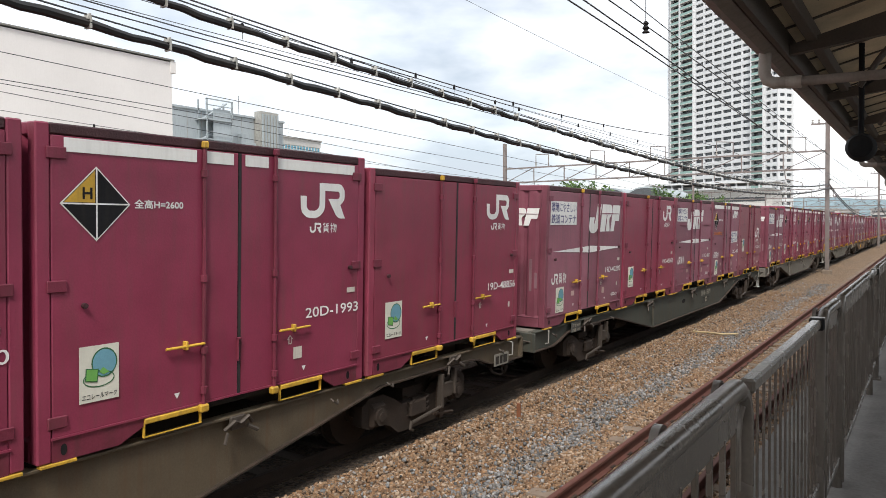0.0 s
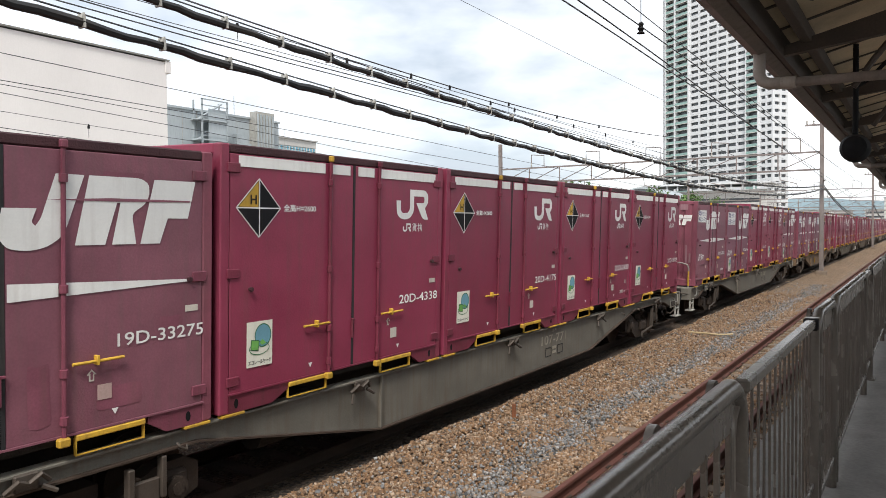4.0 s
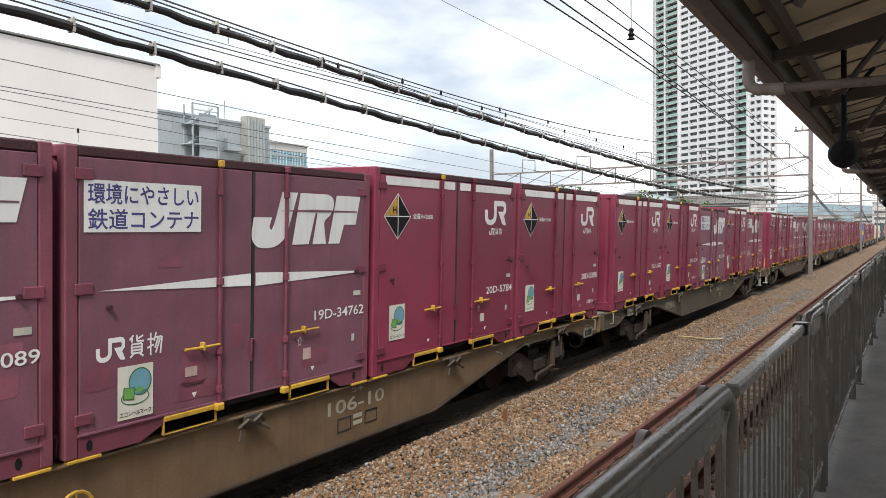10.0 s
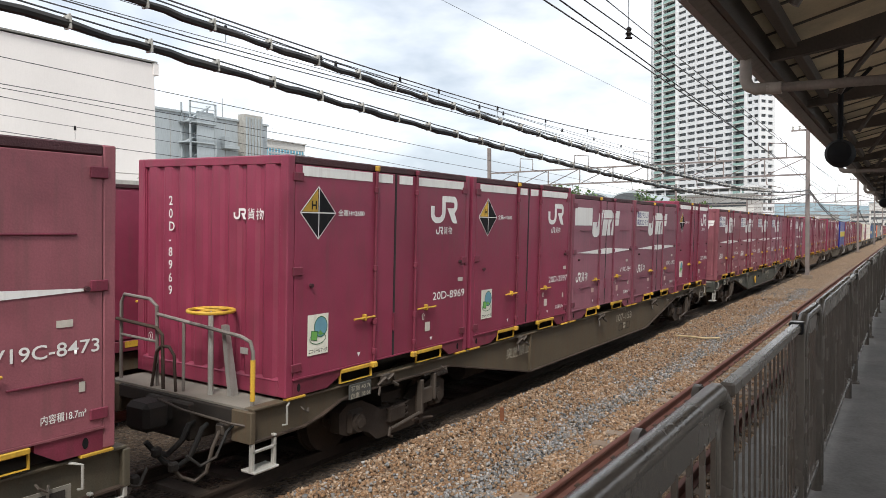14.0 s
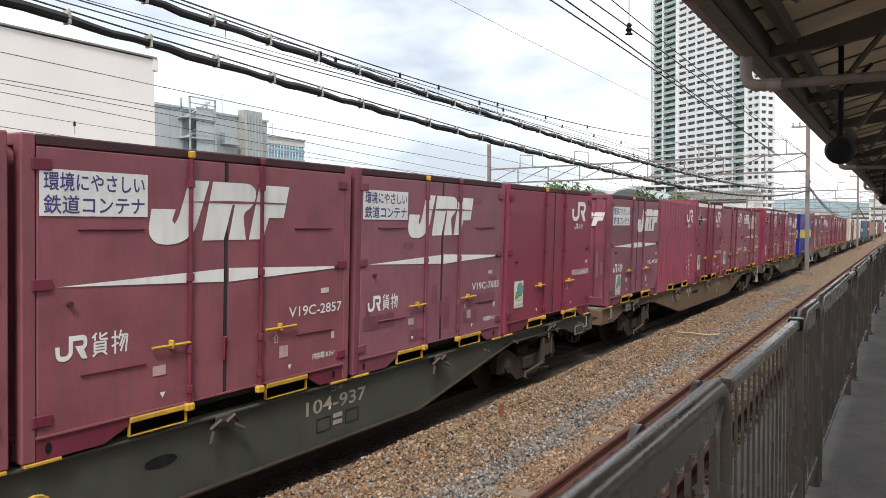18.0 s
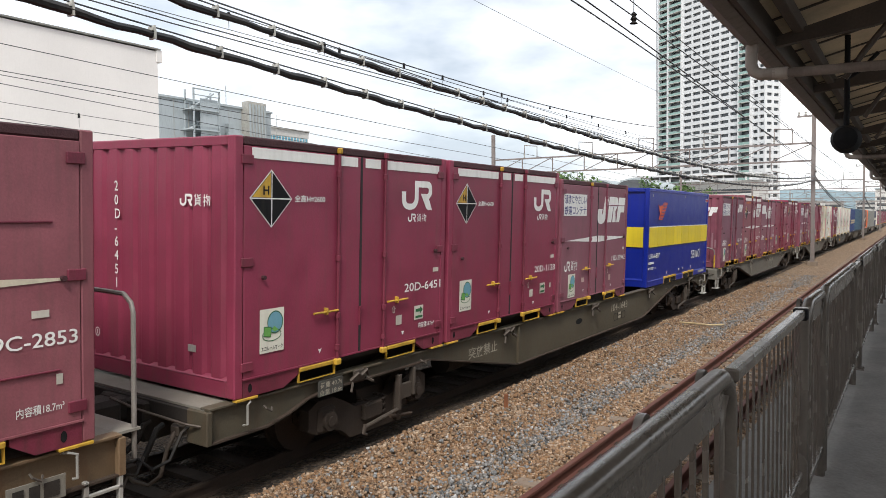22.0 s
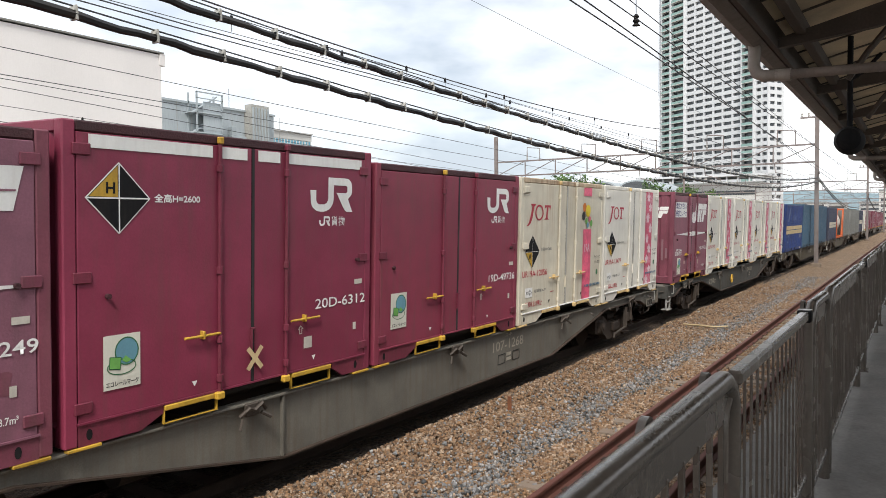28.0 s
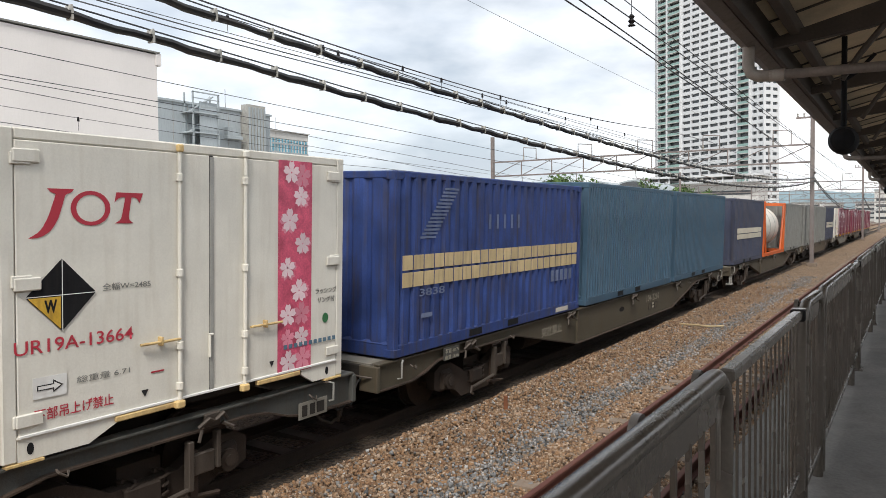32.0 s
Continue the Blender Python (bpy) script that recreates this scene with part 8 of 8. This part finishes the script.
WAGON_SHIFT = {2: 0.03, 5: -0.5, 6: -0.06}
A0, PITCH, SLOT = -8.818, 20.4, CL + 0.086
OFFSET = [0.24, -0.249, -0.123, 0.247, 0.203, -0.372, 0.084, 0.138, -0.205, -0.271, 0.305, 0.263, 0.175, -0.316, 0, 0, 0, 0, 0, 0]
TRAIN = [
    ("tan grey", "", False, False, False, [("R", "19D-47120", True), ("F", "19D-30212", True), ("J", "20D-2160", True), ("J", "20D-1993", True), ("R", "19D-48856", True)]),
    ("green grey", "104-1999", False, False, False, [("F", "19D-40290", True), ("R", "19D-45062", True), ("F", "V19C-4867", False), ("C", "20C-482", True), ("R", "V19C-8916", True, "low")]),
    ("light grey", "107-771", False, True, False, [("F", "19D-33275", True), ("J", "20D-4338", True), ("J", "20D-4175", True), ("J", "20D-2433", True), ("J", "20D-3612", True)]),
    ("light grey", "107-2083", False, True, True, [("F", "V19C-7606", False), ("F", "19D-31704", True), ("J", "20D-4056", True), ("J", "20D-5949", True), ("H", "20D-439", True)]),
    ("brown", "106-10", False, True, False, [("F", "V19C-384", False), ("F", "19D-19089", True), ("F", "19D-34762", True), ("J", "20D-5784", True), ("J", "20D-5395", True)]),
    ("olive", "104-1315", True, False, False, [("J", "20D-2557", True), ("J", "20D-8598", True), ("F", "19D-35505", True), ("J", "20D-2525", True), ("F", "V19C-8473", False)]),
    ("tan grey", "107-153", True, True, True, [("J", "20D-8969", True), ("J", "20D-2997", True), ("F", "V19C-164", False, "blank"), ("F", "V19C-1902", False), ("J", "20D-8883", True)]),
    ("green grey", "104-937", True, True, False, [("F", "V19C-1361", False), ("F", "V19C-1221", False), ("F", "V19C-2857", False), ("F", "V19C-7685", False), ("R", "19D-50639", True)]),
    ("brown", "107-598", True, False, False, [("F", "19D-41180", True), ("G", "19G-20674", False), ("J", "20D-5858", True), ("R", "19G-19133", True), ("F", "V19C-2853", False, "cream")]),
    ("olive", "104-1643", True, False, False, [("J", "20D-6451", True), ("J", "20D-1128", True), ("F", "19D-33942", True), ("VAN",)]),
    ("light grey", "107-1606", False, True, True, [("S", "19D-32805", True), ("H", "20D-319", True), ("F", "V19C-3834", False, "blank"), ("R", "19D-42844", True), ("J", "20D-7715", True)]),
    ("light grey", "107-1268", False, True, False, [("F", "19D-36249", True), ("J", "20D-6312", True), ("R", "19D-49736", True), ("OLDWHITE", "UR19A-12056"), ("WHITE", "UR19A-13479")]),
    ("dark grey", "104-1638", True, True, False, [("F", "19D-39426", True), ("WHITE", "UR19A-13473"), ("WHITE", "UR19A-13156"), ("WHITE", "UR19A-13620"), ("WHITE", "UR19A-13664")]),
    ("olive", "104-2210", True, False, False, [("BLUE",), ("TEAL",), ("TEAL",)]),
    ("olive", "", False, True, False, [("DARK",), ("TANK",), ("GREY",)]),
    ("tan grey", "", False, False, False, [("GREY",), ("GREY",), ("DARK",)]),
    ("light grey", "", False, True, False, [("WHITE", "UR19A-10412"), ("F", "19D-31108", True), ("F", "V19C-2204", False), ("R", "19D-42001", True), ("J", "20D-3310", True)]),
    ("olive", "", False, False, False, [("J", "20D-3127", True), ("F", "19D-30761", True), ("J", "20D-4410", True), ("R", "19D-44551", True), ("F", "V19C-3391", False)]),
    ("dark grey", "", False, True, False, [("F", "19D-32244", True), ("J", "20D-6610", True), ("R", "19D-47781", True), ("J", "20D-2893", True), ("J", "20D-5541", True)]),
]
MOVERS, WHEELS = [], []
for w, (sill_name, number, notice, rail_end, wheel, load) in enumerate(TRAIN):
    left = A0 + w * PITCH
    wg, wheels = wagon(w, sill_name, number, notice, rail_end, wheel, w)
    MOVERS.append((wg, left + 9.45 + WAGON_SHIFT.get(w, OFFSET[w]), 0.0, 0))
    if w < 14:
        WHEELS += wheels
    xs = left + OFFSET[w]
    for k, c in enumerate(load):
        if c[0] == "VAN":
            box = blue_van(xs + 3 * SLOT + 1.51 + 3.05)
        elif c[0] == "OLDWHITE" or c[0] == "WHITE":
            box = white_container(c[1], xs + k * SLOT + CL / 2, c[0] == "OLDWHITE")
        elif c[0] == "BLUE":
            box = ribbed_box(xs + 3.03, 6.06, 2.36, OLDBLUE, "weathered blue ribbed freight container with tan band", 24, TAN, True)
        elif c[0] == "TEAL":
            box = ribbed_box(xs + 6.45 * k + 3.03, 6.10, 2.46, TEAL, "grey-blue ribbed freight container", 40)
        elif c[0] == "DARK":
            box = ribbed_box(xs + 6.45 * k + 3.03, 6.06, 2.43, DARKBLUE, "dull dark blue ribbed freight container", 24, IVORY_OLD)
        elif c[0] == "GREY":
            box = ribbed_box(xs + 6.45 * k + 3.03, 6.06, 2.43, GREYBOX, "plain grey ribbed freight container", 24)
        elif c[0] == "TANK":
            box = tank_box(xs + 6.45 * k + 3.03)
        else:
            box = container(c[0], c[1], c[2], xs + k * SLOT + CL / 2, c[3] if len(c) > 3 else "", w < 15, k == 0)
        MOVERS.append((box[0], box[1], 1.0, 0))


# ---- a second container train on the next track, seen through the gaps ----
FAR_Y = 10.8
FAR_LOADS = {3: "FFJ", 6: "RFF", 7: "JFJ", 10: "FRF"}


def far_container(kind, number):
    h, L, a, y = (2.53 if kind == "J" else 2.43), CL, -CL / 2, -CW - 0.003
    skin = PLUM if kind == "F" else MAROON
    t = thing("freight_container", "maroon freight container on the train behind", "freight container", group="containers on the second train")
    part("body", shared(("body", h, False), lambda: body_mesh(L, CW, h, 8), skin), skin, t)
    part("side_sill", shared("far sill", lambda: M().box(a, -a, -CW - 0.01, CW + 0.01, 0.0, 0.16, 0.01), RAIL_MAROON), RAIL_MAROON, t)
    if number or kind == "S":
        for u0, u1 in ((0.06, 1.86), (1.92, L - 0.06)):
            part("door_leaf", shared(("far leaf", u0, h), lambda: M().box(a + u0, a + u1, y + 0.002, y + 0.05, 0.18, h - 0.09, 0.006), skin), skin, t)
        part("top_rail", shared(("far rail", h), lambda: M().box(a, -a, -CW, CW, h - 0.06, h, 0.01), TOPRAIL), TOPRAIL, t)
    if number:
        for u in (1.47, 2.32):
            part("lock_rod", shared(("rod", h), lambda: rod_mesh(h), skin, True), skin, t, at=(a + u, y - 0.022, 0))
        part("door_handle", shared("far handle", lambda: M().tube([(1.05, -0.04, 0.72), (1.45, -0.04, 0.72)], 0.017, 8).tube([(2.38, -0.04, 0.72), (2.80, -0.04, 0.72)], 0.017, 8), YELLOW), YELLOW, t, at=(a, y, 0))
        part("fork_pocket", shared("far fork", lambda: M().box(0.88, 1.46, 0, 0.03, 0.06, 0.15).box(2.42, 3.02, 0, 0.03, 0.06, 0.15), YELLOW), YELLOW, t, at=(a, y - 0.012, 0))
        part("end_number", fit_text("\n".join(number), 0, 0.10, 0, 1.15, 0, end=True), WHITE, t, at=(a + 0.006, 1.02, 0.95))
        if kind != "J":
            part("end_logo", shared("end mark", lambda: M(), WHITE), WHITE, t, at=(a + 0.006, 0.02, 1.72))
    if kind == "F":
        part("logo", shared("f mark", lambda: M(), WHITE), WHITE, t, at=(a + 1.05, y - 0.002, 1.59))
        part("stripe", shared("far stripe", lambda: M().flat([(0.26, -0.004), (1.9, -0.06), (3.58, -0.004), (3.58, 0.004), (1.9, 0.06), (0.26, 0.004)], 0), WHITE), WHITE, t, at=(a, y - 0.002, 1.295))
    elif kind == "J":
        part("white_stripe", shared("far top stripe", lambda: M().plate(0.21, 3.5, 0, 0.105, 0), WHITE), WHITE, t, at=(a, y, h - 0.205))
        diamond(t, 0.495, 1.93, L) if number else None
    if number:
        eco_label(t, 0.36, 0.40, L)
    return t


def far_wagon(n):
    t = thing("container_wagon", "bogie flat wagon of the train behind", "freight wagon", group="wagons of the second train")
    sill = SILLS["brown" if n % 2 else "tan grey"]
    prof = [(-9.72, 0.97), (-9.72, 0.72), (-6.0, 0.72), (-3.3, 0.30), (3.4, 0.30), (6.0, 0.72), (9.72, 0.72), (9.72, 0.97)]
    part("side_sill", shared("far sill web", lambda: M().prism(prof, -1.16, -1.13), sill), sill, t)
    part("side_sill", shared("far sill web", lambda: M(), sill), sill, t, at=(0, 2.29, 0))
    part("deck", shared("far deck", lambda: M().box(-9.72, 9.72, -1.13, 1.13, 0.90, 0.965).box(-9.9, 9.9, -0.2, 0.2, 0.62, 0.90), RUST), RUST, t, "rusty deck")
    for s in (-1, 1):
        part("bogie", shared("plain bogie", plain_bogie, STEEL_DARK), STEEL_DARK, t, at=(s * 7.05, 0, 0))
    if n == 10:
        part("hand_rail", shared("hrail a", lambda: M(), GALV), GALV, t)
        part("hand_rail", shared("hrail b", lambda: M(), GALV), GALV, t)
    return t


for n in range(1, 14):
    left = A0 + n * PITCH + 0.2
    MOVERS.append((far_wagon(n), left + 9.45, 0.0, 1))
    if n == 9:
        continue
    load = FAR_LOADS.get(n, "FRJ" if n % 2 else "JFR")
    for k in range(5):
        kd = load[k % 3]
        num = {3: "V19C-3055", 6: "19D-45310", 7: "20D-3377", 10: "19D-40167"}.get(n, "") if k == 0 else ""
        MOVERS.append((far_container(kd, num), left + k * SLOT + CL / 2, 1.0, 1))


def motions():
    """The train rolls towards -x on its canted track; its wheels turn with it."""
    c = radians(CANT)
    for ob, x, z, second in MOVERS:
        if second:
            # the train behind runs alongside, a little slower
            walk(ob, [(t, pose(x + s + 0.15 * (t - 14.1), FAR_Y, 0.012 + z)) for t, s in ROLLED])
        else:
            walk(ob, [(t, pose(x + s, TRACK_Y - z * math.sin(c), TRACK_Z + z * math.cos(c), CANT)) for t, s in ROLLED])
    times = [0.08 * k for k in range(401)]
    rolled = np.interp(times, [r[0] for r in ROLLED], [r[1] for r in ROLLED])
    done = {}
    for ws, at in WHEELS:
        if at not in done:
            walk(ws, [(t, pose(*at, 0, math.degrees(s / 0.41) % 360.0, 0)) for t, s in zip(times, rolled)])
            done[at] = ws
        else:
            # alike wheelsets turn alike and share the keys
            ws.rotation_mode = "QUATERNION"
            ws.animation_data_create()
            ws.animation_data.action = done[at].animation_data.action
            ws.animation_data.action_slot = done[at].animation_data.action_slot


motions()
